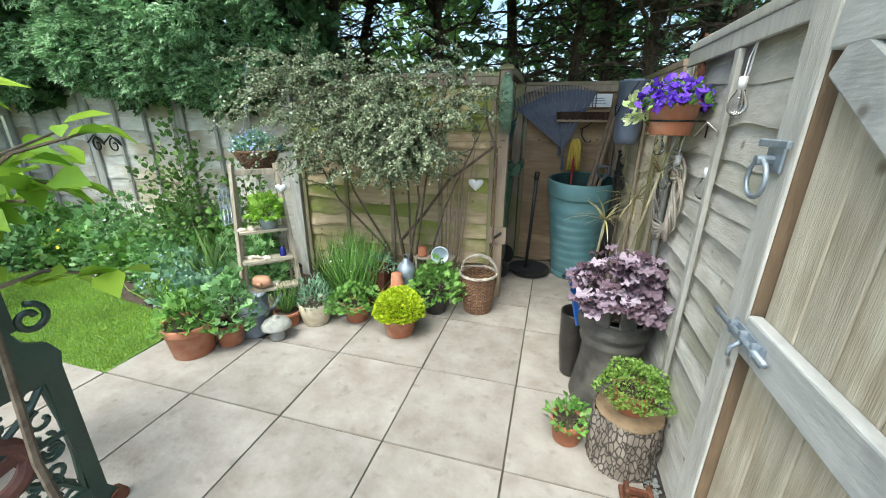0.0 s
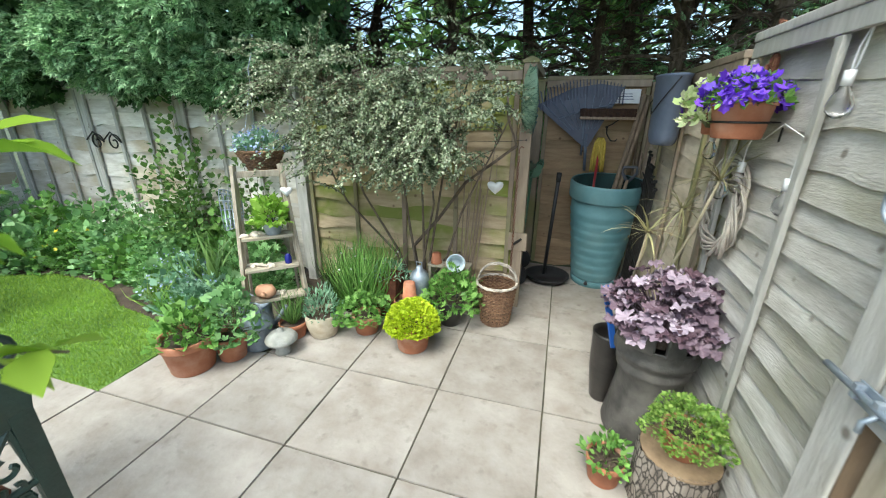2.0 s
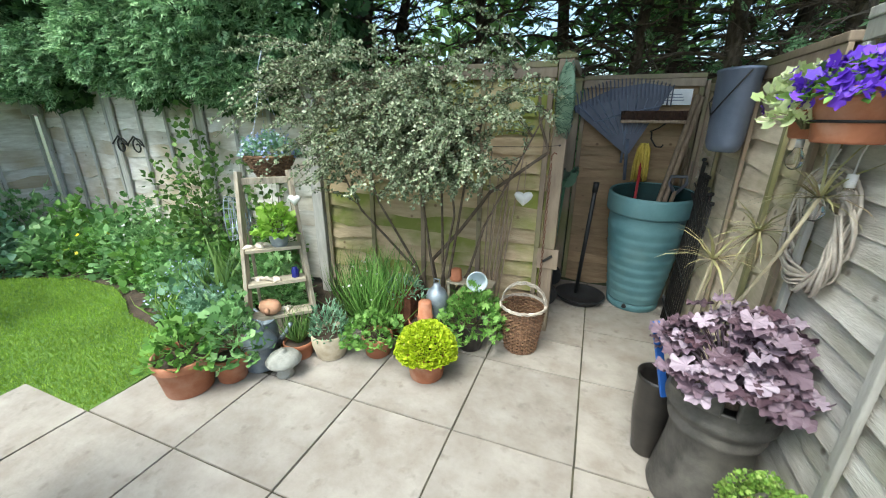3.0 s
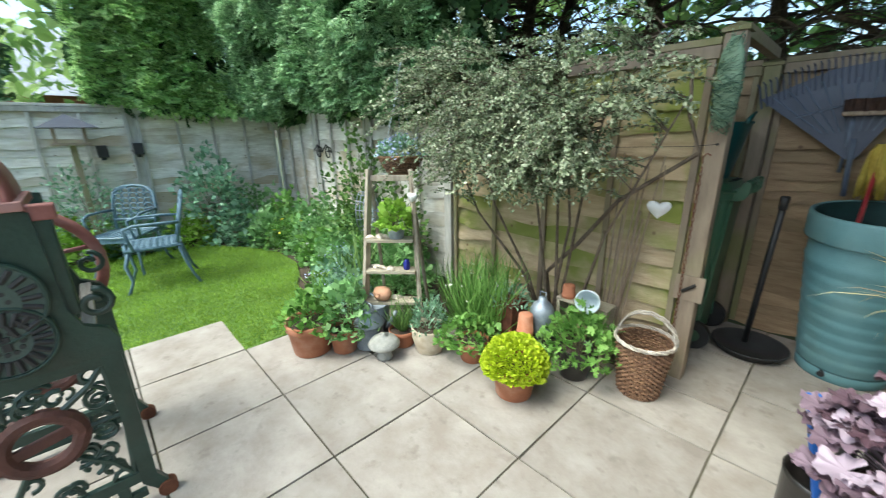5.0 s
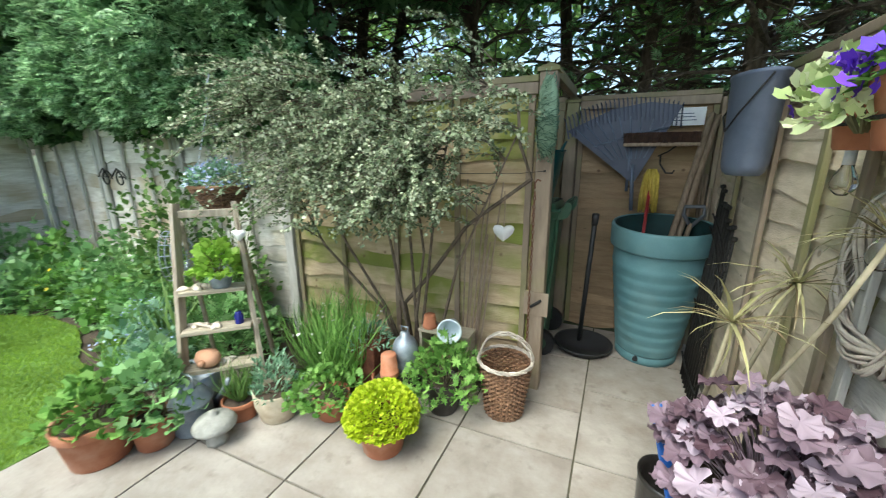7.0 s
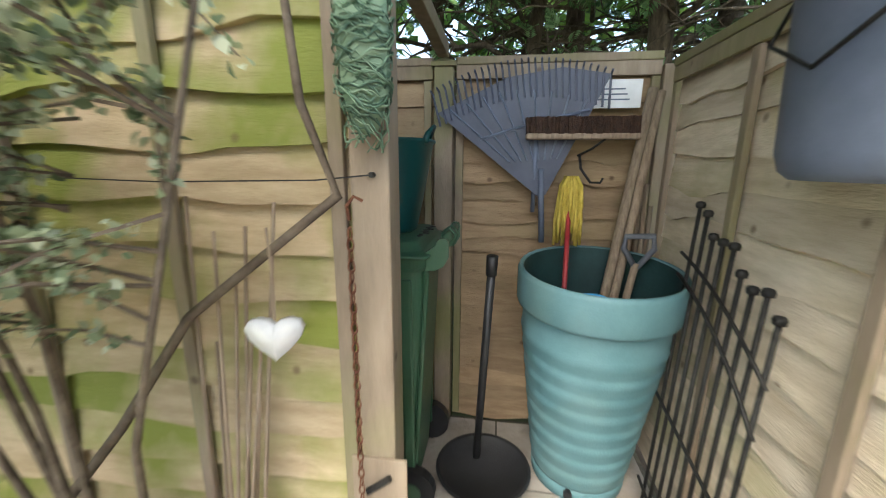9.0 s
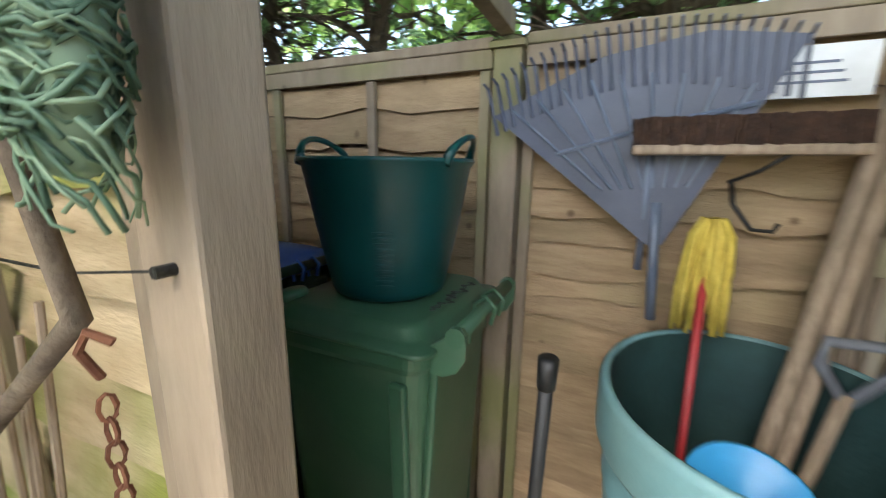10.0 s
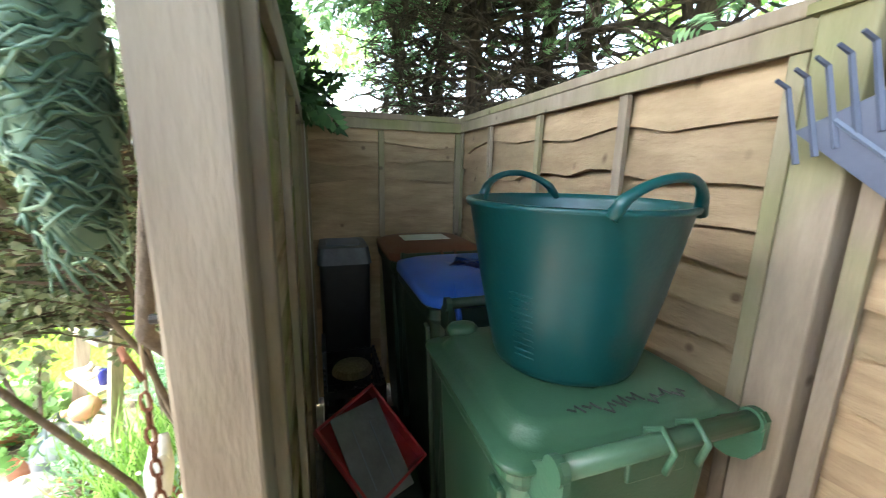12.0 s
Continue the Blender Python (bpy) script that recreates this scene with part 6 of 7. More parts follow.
def dome(name, x, y, z, r, h, n, size, template, mat, label, category="plant", seed=1, shell=0.35, stems=8, flat=1.0, flowers=None, lean=0.4, group="", lumps=0.22):
    """A bushy plant: stems from the base, leaves through a dome, flowers on top if any (n, size, material)."""
    rng = np.random.default_rng(seed)
    t = thing(name, pose(x, y, z), label, category, group)
    d = unit(rng.normal(0, 1, (n, 3)))
    d[:, 2] = np.abs(d[:, 2]) * flat - 0.12
    q = 1 - shell * rng.random(n) ** 1.5
    wob = 1 + lumps * np.sin(d[:, 0] * 5 + seed) * np.cos(d[:, 1] * 6 + seed * 2)
    p = d * np.array([r, r, h]) * (q * wob)[:, None]
    p[:, 2] = np.maximum(p[:, 2], 0.004)
    if stems:
        bm = bmesh.new()
        for k in range(stems):
            e = p[rng.integers(n)]
            put_tube(bm, [(e[0] * 0.12, e[1] * 0.12, -0.02), (e[0] * 0.5, e[1] * 0.5, e[2] * 0.6), tuple(e)], [0.004, 0.003, 0.0015], 4)
        part("stem_growth", bm, "stem", t)
    ahead = unit(d + np.array([0, 0, lean]) + rng.normal(0, 0.35, (n, 3)))
    scatter("leaves", p, ahead, unit(d * 0.6 + np.array([0, 0, 1.0])), size * rng.uniform(0.6, 1.25, n), template, mat, t, rng=rng)
    if flowers:
        k, fs, fm = flowers
        d2 = unit(rng.normal(0, 1, (k, 3)))
        d2[:, 2] = np.abs(d2[:, 2])
        p2 = d2 * np.array([r, r, h]) * rng.uniform(0.9, 1.12, (k, 1))
        tagged(scatter("bloom", p2, unit(rng.normal(0, 1, (k, 3))), unit(d2 + [0, 0, 0.5]), fs * rng.uniform(0.7, 1.2, k), lobed(5, 0.3), fm, t, rng=rng), kind="stuff")
    return t


def tuft(name, x, y, z, r, h, n, width, mat, label, seed=2, droop=0.5, spread=0.6, category="plant", flowers=None):
    """Strap leaves or grass that arch out from one base."""
    rng = np.random.default_rng(seed)
    t = thing(name, pose(x, y, z), label, category)
    a = rng.uniform(0, 2 * math.pi, n)
    base = np.stack([np.cos(a), np.sin(a), np.zeros(n)], 1) * (r * 0.25 * rng.random((n, 1)))
    ahead = np.stack([np.cos(a) * spread, np.sin(a) * spread, np.ones(n)], 1) * [1, 1, 1] + rng.normal(0, 0.18, (n, 3))
    up = np.stack([np.cos(a), np.sin(a), np.full(n, 0.4)], 1)
    scatter("foliage", base, unit(ahead), up, h * rng.uniform(0.6, 1.1, n), blade(width, droop), mat, t, jitter=0.15, rng=rng)
    if flowers:
        k, fs, fm = flowers
        i = rng.integers(0, n, k)
        p = base[i] + unit(ahead[i]) * h * 0.85
        tagged(scatter("bloom", p, unit(rng.normal(0, 1, (k, 3))), unit(rng.normal(0, 0.4, (k, 3)) + [0, 0, 1]), fs, lobed(5, 0.3), fm, t, rng=rng), kind="stuff")
    return t


SMALL, BROAD, ROUND, CUT = leaf_shape(0.3), leaf_shape(0.42), lobed(5, 0.25), lobed(7, 0.5)
# in the pots
dome("strawberry_plant", -2.19, 1.735, 0.21, 0.17, 0.24, 230, 0.062, ROUND, "herb", "leafy strawberry plants in a terracotta pot", seed=3, stems=24)
dome("strawberry_plant", -2.03, 1.95, 0.15, 0.17, 0.40, 300, 0.062, ROUND, "border", "tall leafy strawberry plants in a terracotta pot", seed=4, stems=26)
tuft("grassy_plant", -1.80, 2.24, 0.10, 0.1, 0.26, 90, 0.022, "reed", "grassy plant in a low terracotta pot", seed=5, droop=0.5)
dome("lavender_plant", -1.61, 2.33, 0.16, 0.13, 0.24, 320, 0.05, leaf_shape(0.12), "blue_green", "grey-green lavender in a cream pot", seed=6, lean=1.2, stems=20)
dome("herb_plant", -1.34, 2.46, 0.14, 0.20, 0.17, 520, 0.042, ROUND, "herb", "bushy green herbs in a terracotta pot", seed=7)
tuft("chive_clump", -1.42, 2.70, 0.02, 0.2, 0.62, 420, 0.009, "herb", "tall arching clump of chives with pale flowers", seed=8, droop=0.35, spread=0.36, flowers=(26, 0.018, "white_petal"))
tuft("chive_clump", -1.62, 2.72, 0.02, 0.2, 0.55, 320, 0.008, "reed", "dark slender rosemary-like clump by the ladder", seed=9, droop=0.25, spread=0.42)
dome("creeping_jenny", -0.915, 2.37, 0.175, 0.185, 0.20, 4200, 0.024, ROUND, "lime", "dense lime-green mound of creeping jenny", seed=10, lumps=0.04, shell=0.14, stems=0)
dome("parsley_plant", -0.74, 2.77, 0.17, 0.22, 0.30, 430, 0.06, CUT, "herb", "bright green bushy parsley in a dark pot", seed=11, stems=26)
dome("trailing_plant", 0.285, 1.67, 0.11, 0.10, 0.13, 150, 0.035, SMALL, "herb", "trailing green plant in a small terracotta pot", seed=12, stems=12)
dome("sedum_plant", 0.535, 1.625, 0.385, 0.15, 0.15, 2200, 0.014, ROUND, "sedum", "rounded green sedum on the log", seed=13, shell=0.3, stems=14)
dome("lemon_balm", BALM.x, BALM.y, BALM.z + 0.085, 0.125, 0.19, 330, 0.048, BROAD, "balm", "bright lemon balm in a small zinc pot", seed=14, stems=14)
dome("lobelia_plant", -2.15, 2.56, 1.295, 0.175, 0.15, 700, 0.032, SMALL, "blue_green", "trailing lobelia in the hanging basket", seed=15, flowers=(210, 0.026, "pale_blue"), shell=0.5)
dome("grey_foliage", -1.27, 2.78, 0.33, 0.15, 0.12, 220, 0.045, leaf_shape(0.15), "blue_green", "grey trailing foliage in the square planter", seed=16, stems=10)
canes = thing("cane_bundle", pose(-0.66, 3.12, 0), "bundle of dry bamboo canes against the fence", "canes")
rm = random.Random(5)
for k in range(9):
    x = rm.uniform(-0.10, 0.10)
    part("cane", tube([(x * 0.5 - 0.06, rm.uniform(-0.05, 0.0), 0), (x * 1.2 + 0.02, 0.03, rm.uniform(0.9, 1.35))], [0.006, 0.0045], 6), "handle_wood", canes)
dome("pansy_plant", 0.56, 1.96, 1.60, 0.125, 0.10, 200, 0.04, SMALL, "herb", "violet pansies in a wall pot", seed=18, flowers=(190, 0.042, "violet"))
dome("ivy_plant", 0.59, 2.22, 1.593, 0.15, 0.13, 260, 0.045, ROUND, "cream_leaf", "cream variegated ivy spilling from wall pots", seed=19, flowers=(45, 0.04, "violet"))
dome("ivy_plant", 0.50, 2.06, 1.54, 0.11, 0.06, 60, 0.04, ROUND, "cream_leaf", "cream variegated trailing ivy leaves", seed=20)
# heuchera
rng = np.random.default_rng(77)
heuch = thing("heuchera_plant", pose(0.495, 2.06, 0.555), "purple ruffled heuchera in the chimney pot", "plant")
n = 170
a, q = rng.uniform(0, 6.283, n), np.sqrt(rng.random(n))
p = np.stack([0.215 * q * np.cos(a), 0.215 * q * np.sin(a), 0.30 - 0.20 * q ** 2 + rng.normal(0, 0.03, n)], 1)
bm = bmesh.new()
for k in range(n):
    put_tube(bm, [(p[k, 0] * 0.15, p[k, 1] * 0.15, 0), (p[k, 0] * 0.6, p[k, 1] * 0.6, p[k, 2] * 0.7), tuple(p[k])], 0.0025, 4)
part("stalk_growth", bm, "heuchera", heuch)
ang = np.linspace(-math.pi / 2 + 0.2, 1.5 * math.pi - 0.2, 41)
rad = 0.5 * (0.86 + 0.09 * np.cos(5 * (ang - math.pi / 2)) + 0.04 * np.cos(15 * (ang - math.pi / 2)))
ruffled = (np.vstack([[(0, 0.35, -0.06)], np.stack([0.55 * rad * np.cos(ang), 0.42 + 0.5 * rad * np.sin(ang), -0.02 + 0.02 * np.sin(7 * ang)], 1),
                      np.stack([rad * np.cos(ang), 0.42 + rad * np.sin(ang), 0.07 * np.sin(9 * ang) + 0.05 * np.sin(4 * ang)], 1)]),
           [(0, i + 1, i + 2) for i in range(40)] + [(i + 1, i + 42, i + 43, i + 2) for i in range(40)])
scatter("leaves", p, unit(np.stack([np.cos(a), np.sin(a), np.full(n, -0.15)], 1)), unit(np.stack([0.5 * q * np.cos(a), 0.5 * q * np.sin(a), np.ones(n)], 1)), rng.uniform(0.075, 0.12, n), ruffled, "heuchera", heuch, jitter=0.3, rng=rng)
tuft("dark_grass", 0.62, 2.10, 0.5, 0.1, 0.34, 40, 0.02, "heuchera", "dark strap-leaved grass beside the heuchera", seed=23, droop=0.3)
# dracaena with three heads
drac = thing("dracaena_plant", pose(0.47, 2.42, 0.26), "spiky dracaena with bare pale stems", "plant")
for i, (hx, hy, hz, mid) in enumerate(((-0.085, -0.24, 0.775, (-0.10, -0.12, 0.38)), (0.06, -0.16, 0.88, (0.02, 0.0, 0.42)), (0.10, -0.40, 1.06, (0.08, -0.10, 0.55)))):
    part("stem", tube([(0.01 * i, 0, 0), (mid[0] * 0.6, mid[1], mid[2] * 0.5), mid, (mid[0] * 0.4 + hx * 0.6, mid[1] * 0.5 + hy * 0.6, (mid[2] + hz) / 2 + 0.04), (hx, hy, hz)], [0.008, 0.0075, 0.007, 0.0065, 0.006], 8), "pale_stem", drac, smooth=True)
    k = 36
    dd = unit(rng.normal(0, 1, (k, 3)) * [1, 1, 0.7] + [0, 0, 0.25])
    scatter("spiky_head", np.tile([hx, hy, hz], (k, 1)), dd, unit(dd * 0.2 + [0, 0, 1.0]), rng.uniform(0.11, 0.22, k), blade(0.026, 0.22), "spiky", drac, jitter=0.1, rng=rng)

# ---- cotoneaster against the store fence ----
rng = np.random.default_rng(31)
r = random.Random(31)
shrub = thing("cotoneaster_shrub", pose(-1.10, 3.05, 0), "arching variegated cotoneaster against the store fence", "shrub")
bm = bmesh.new()
lines = []
for i in range(13):
    tx = -0.85 + 1.55 * i / 12 + r.uniform(-0.08, 0.08)
    pts = [Vector((r.uniform(-0.06, 0.06), r.uniform(-0.04, 0.04), 0)), Vector((tx * 0.25 + r.uniform(-0.06, 0.06), -0.04, 0.45)), Vector((tx * 0.55 + r.uniform(-0.1, 0.1), -0.14, r.uniform(0.85, 1.15))), Vector((tx, r.uniform(-0.42, -0.05), r.uniform(1.45, 1.95)))]
    if i % 2 == 0:
        put_tube(bm, pts, [0.014, 0.011, 0.008, 0.004], 7)
    lines.append(pts)
put_tube(bm, [(0.0, 0, 0.15), (-0.06, 0.0, 0.50), (0.15, 0.02, 0.75), (0.36, 0.05, 1.05), (0.73, 0.07, 1.335), (0.66, 0.07, 1.52), (0.63, 0.08, 1.8)], [0.016, 0.015, 0.013, 0.012, 0.011, 0.010, 0.008], 7)
part("main_stem", bm, "branch", shrub, smooth=True)
bm = bmesh.new()
base, ahead = [], []
for i in range(640):
    line = r.choice(lines)
    b = line[2].lerp(line[3], r.random() ** 0.7)
    way = Vector((r.uniform(-1, 1), r.uniform(-1.35, 0.05), r.uniform(-0.15, 0.75))).normalized()
    ln = r.uniform(0.28, 0.62)
    pts = [b + way * ln * s + Vector((0, 0, -0.42 * ln * s * s)) for s in (0, 0.33, 0.66, 1)]
    if pts[-1].y > 0.13 or pts[-1].z < 1.05 + 0.25 * max(0, pts[-1].x - 0.1) or pts[-1].x > 0.84 or (pts[-1].x > 0.5 and pts[-1].z < 1.5):
        continue
    put_tube(bm, pts, [0.004, 0.003, 0.002, 0.001], 4)
    for k in range(int(ln * 175)):
        s = r.uniform(0.12, 1.0)
        j = min(2, int(s * 3))
        q = pts[j].lerp(pts[j + 1], s * 3 - j)
        base.append(q + Vector((r.uniform(-1, 1), r.uniform(-1, 1), r.uniform(-1, 1))) * 0.012)
        ahead.append((pts[j + 1] - pts[j]).normalized() * 0.7 + Vector((r.uniform(-1, 1), r.uniform(-1, 1), r.uniform(-1, 1))))
part("twig_growth", bm, "branch", shrub)
k = len(base)
scatter("leaves", np.array(base), unit(np.array(ahead)), unit(rng.normal(0, 0.5, (k, 3)) + [0, -0.4, 1]), rng.uniform(0.014, 0.026, k), leaf_shape(0.36), "coton", shrub, rng=rng)

# ---- young acer near the mangle ----
acer = thing("acer_sapling", pose(-0.84, 0.36, 0), "young acer with fresh green leaves on thin twigs", "sapling")
bm = bmesh.new()
base, ahead = [], []
r = random.Random(9)
for i in range(26):
    h = r.uniform(1.55, 2.35)
    way = Vector((r.uniform(-0.5, 0.8), r.uniform(-0.7, 0.75), r.uniform(-0.1, 0.6))).normalized()
    b = Vector((0.0, 0.0, h * 0.75))
    e = b + way * r.uniform(0.12, 0.28)
    put_tube(bm, [b, b.lerp(e, 0.5) + Vector((0, 0, 0.03)), e], [0.005, 0.0035, 0.002], 5)
    for k in range(9):
        base.append(b.lerp(e, r.uniform(0.3, 1.05)) + Vector((0, 0, 0.01)))
        ahead.append(way + Vector((r.uniform(-1, 1), r.uniform(-1, 1), r.uniform(-0.9, 0.1))))
put_tube(bm, [(0, 0, -0.05), (0.02, 0.01, 0.5), (0.0, 0.0, 0.9), (0.03, 0.02, 1.35), (0.05, 0.05, 1.62)], [0.012, 0.010, 0.008, 0.005, 0.002], 6)
tagged(part("twig_growth", bm, "branch", acer), kind="stuff")
scatter("leaves", np.array(base), unit(np.array(ahead)), unit(np.random.default_rng(2).normal(0, 0.3, (len(base), 3)) + [0, 0, 1]), np.random.default_rng(3).uniform(0.055, 0.09, len(base)), leaf_shape(0.27), "acer", acer)
plant_pot(-0.84, 0.36, 0.15, 0.24, "terracotta", "terracotta pot of the young acer")

# ---- flower border ----
rb = random.Random(12)
BORDER = [
    (-2.75, 2.35, 0.26, 0.34, "blue_green", "grey-green border plant with blue forget-me-nots", (60, 0.018, "pale_blue")),
    (-3.05, 2.5, 0.30, 0.40, "blue_green", "forget-me-nots with pale blue flowers", (110, 0.018, "pale_blue")),
    (-3.35, 2.62, 0.30, 0.38, "border", "forget-me-nots with pale blue flowers", (120, 0.018, "pale_blue")),
    (-2.55, 2.75, 0.30, 0.55, "border", "leafy green border perennial", None),
    (-2.85, 3.0, 0.35, 0.62, "border", "leafy green border perennial", None),
    (-3.3, 3.1, 0.38, 0.62, "herb", "leafy green border perennial", None),
    (-3.75, 2.75, 0.32, 0.42, "border", "low green border perennial plant", None),
    (-4.1, 2.8, 0.34, 0.45, "herb", "low green border perennial plant", None),
    (-4.5, 2.85, 0.34, 0.50, "border", "leafy green border perennial plant", None),
    (-4.95, 2.75, 0.36, 0.50, "herb", "green border perennial with yellow flowers", (14, 0.05, "yellow_petal")),
    (-5.35, 2.6, 0.36, 0.55, "border", "leafy green border perennial plant", None),
    (-5.8, 2.3, 0.40, 0.60, "blue_green", "blue-green leafy border perennial", None),
    (-6.1, 1.75, 0.36, 0.55, "balm", "bright lime-green border perennial", None),
    (-6.2, 1.2, 0.40, 0.60, "blue_green", "blue-green leafy border perennial", None),
    (-6.2, 0.6, 0.40, 0.62, "balm", "bright lime-green border perennial", None),
    (-6.2, 0.0, 0.42, 0.62, "balm", "bright lime-green border perennial", None),
    (-6.2, -0.7, 0.45, 0.62, "herb", "leafy green border perennial", None),
    (-3.7, 2.98, 0.36, 0.72, "border", "tall leafy perennial with white flowers", (30, 0.035, "white_petal")),
    (-4.3, 3.0, 0.36, 0.75, "border", "tall leafy perennial with white flowers", (40, 0.035, "white_petal")),
    (-4.9, 3.0, 0.36, 0.78, "border", "tall leafy border perennial", None),
    (-5.5, 2.95, 0.38, 0.80, "herb", "tall leafy border perennial", None),
    (-6.05, 2.75, 0.40, 0.85, "border", "tall leafy border perennial", None),
]
for i, (x, y, rr, h, mat, label, fl) in enumerate(BORDER):
    dome("border_plant", x, y, -0.03, rr, h, 620, 0.085 if h > 0.5 else 0.07, BROAD if i % 3 else CUT, mat, label, seed=100 + i, shell=0.6, stems=16, flowers=fl, group="border plants")
tuft("iris_clump", -2.85, 2.62, -0.03, 0.2, 0.55, 60, 0.035, "reed", "clump of arching strap leaves in the border", seed=41, droop=0.6)
tuft("bluebell_clump", -3.15, 2.32, -0.03, 0.2, 0.30, 90, 0.03, "sedum", "pale green strap leaves at the border edge", seed=42, droop=0.55, flowers=(30, 0.02, "pale_blue"))
tuft("bluebell_clump", -2.95, 2.22, -0.03, 0.2, 0.24, 70, 0.03, "herb", "pale green strap leaves at the border edge", seed=43, droop=0.55)
# climbers and shrubs on the boundary fences
dome("climbing_rose", -3.55, 3.05, 0.45, 0.42, 1.15, 900, 0.06, BROAD, "reed", "dark green climbing rose on the boundary fence", "shrub", seed=51, shell=0.7, stems=20)
dome("climbing_rose", -2.75, 3.05, 0.3, 0.26, 1.1, 420, 0.055, BROAD, "reed", "leafy climber on the boundary fence", "shrub", seed=52, shell=0.8, stems=16)
dome("round_shrub", -6.05, 2.1, 0.4, 0.42, 0.95, 600, 0.08, BROAD, "blue_green", "rounded dark green shrub at the end fence", "shrub", seed=53, shell=0.5, stems=14)
dome("round_shrub", -6.15, 0.75, 0.4, 0.40, 0.85, 500, 0.06, SMALL, "blue_green", "grey-green shrub at the end fence", "shrub", seed=54, shell=0.5, stems=14)

# ---- grass ----
rng = np.random.default_rng(8)
poly = np.array(LAWN)


def inside(p):
    x, y = p[:, 0], p[:, 1]
    hit = np.zeros(len(p), bool)
    j = len(poly) - 1
    for i in range(len(poly)):
        xi, yi, xj, yj = *poly[i], *poly[j]
        hit ^= ((yi > y) != (yj > y)) & (x < (xj - xi) * (y - yi) / (yj - yi + 1e-12) + xi)
        j = i
    return hit


pts = rng.uniform((-6.0, -0.6), (-2.53, 2.46), (110000, 2))
pts = pts[inside(pts)]
k = len(pts)
grass = scatter("grass", np.column_stack([pts, np.full(k, -0.01)]), unit(rng.normal(0, 0.45, (k, 3)) + [0, 0, 1.0]), unit(rng.normal(0, 1, (k, 3))), rng.uniform(0.018, 0.034, k), (np.array([(-0.10, 0, 0), (0.10, 0, 0), (0, 1, 0.2)]), [(0, 1, 2)]), "grass", jitter=0.1, rng=rng)
tagged(grass, "short green blades of the mown lawn", "grass", kind="stuff")
# gravel along the fence foot
k = 900
gp = rng.uniform((0.625, 1.2), (0.69, 3.1), (k, 2))
gravel = scatter("gravel", np.column_stack([gp, np.full(k, -0.022)]), unit(rng.normal(0, 1, (k, 3))), unit(rng.normal(0, 1, (k, 3))), rng.uniform(0.012, 0.026, k),
                 (np.array([(0.5, 0, 0), (0, 0.5, 0), (-0.5, 0, 0), (0, -0.5, 0), (0, 0, 0.4), (0, 0, -0.4)]), [(0, 1, 4), (1, 2, 4), (2, 3, 4), (3, 0, 4), (1, 0, 5), (2, 1, 5), (3, 2, 5), (0, 3, 5)]), "stone", rng=rng)
tagged(gravel, "pale gravel along the foot of the fence", "gravel", kind="stuff")

# ---- hedge and trees behind the fences ----


def hedge(name, label, face, n, size, material, seed, normal, thick=0.5, pairs=5):
    """Clipped conifer foliage: face(u, v) gives a point of its surface for u, v in 0..1."""
    rng = np.random.default_rng(seed)
    root = thing(name, pose(0, 0, 0), label, "hedge", kind="stuff")
    p = np.array([face(a, b) for a, b in zip(rng.random(n), rng.random(n))])
    lump = np.array([noise.noise(Vector(q * 1.7)) * 0.26 + noise.noise(Vector(q * 4.6)) * 0.12 for q in p])
    keep = np.array([noise.noise(Vector(q * 2.7 + 9)) for q in p]) > -0.42
    p, lump = p[keep], lump[keep]
    n = len(p)
    depth = -np.abs(rng.normal(0, 1, n)) * 0.2 * thick
    nrm = np.array(normal, float)
    p = p + nrm[None, :] * (lump + depth)[:, None]
    ahead = unit(nrm[None, :] * 0.8 + rng.normal(0, 0.55, (n, 3)) + np.array([0, 0, -0.25]))
    up = unit(np.array([0, 0, 1.0])[None, :] + nrm[None, :] * 0.5 + rng.normal(0, 0.3, (n, 3)))
    scatter("foliage", p, ahead, up, size * rng.uniform(0.6, 1.35, n), spray(pairs, 0.15), material, root, rng=rng)
    # sprays behind the face, coloured darker to stand for shade in the gaps
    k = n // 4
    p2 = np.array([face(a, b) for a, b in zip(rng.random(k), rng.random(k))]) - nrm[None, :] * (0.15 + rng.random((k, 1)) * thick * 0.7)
    scatter("inner_foliage", p2, unit(rng.normal(0, 1, (k, 3))), unit(rng.normal(0, 1, (k, 3))), size * 1.8, spray(4, 0.3), "conifer_shade", root, rng=rng)
    return root


def under_edge(x):
    return 1.74 + 0.10 * math.sin(x * 2.3) + 0.07 * math.sin(x * 5.1 + 1)


hedge("conifer_hedge", "tall clipped cypress hedge overhanging the border", lambda u, v: (-1.75 - 4.3 * u, 2.62 - 0.12 * u + 0.35 * (1 - min(1, v * 4)), under_edge(-2 - 4 * u) + 2.5 * v),
      26000, 0.10, "conifer", 11, (0.05, -1, 0.05), pairs=4)
hedge("conifer_hedge", "clipped cypress hedge above the end fence", lambda u, v: (-6.15 - 0.1 * math.sin(u * 9), 2.7 - 1.7 * u, 1.74 + 0.2 * u * u + 3.4 * v),
      11000, 0.12, "conifer_bright", 13, (1, 0, 0.05), pairs=4)
hedge("conifer_hedge", "dark cypress hedge beyond the end fence", lambda u, v: (-7.2, 0.35 - 3.4 * u, 1.95 + 0.25 * math.sin(u * 8) + 3.6 * v),
      9000, 0.14, "conifer", 14, (1, 0, 0.05), pairs=4)


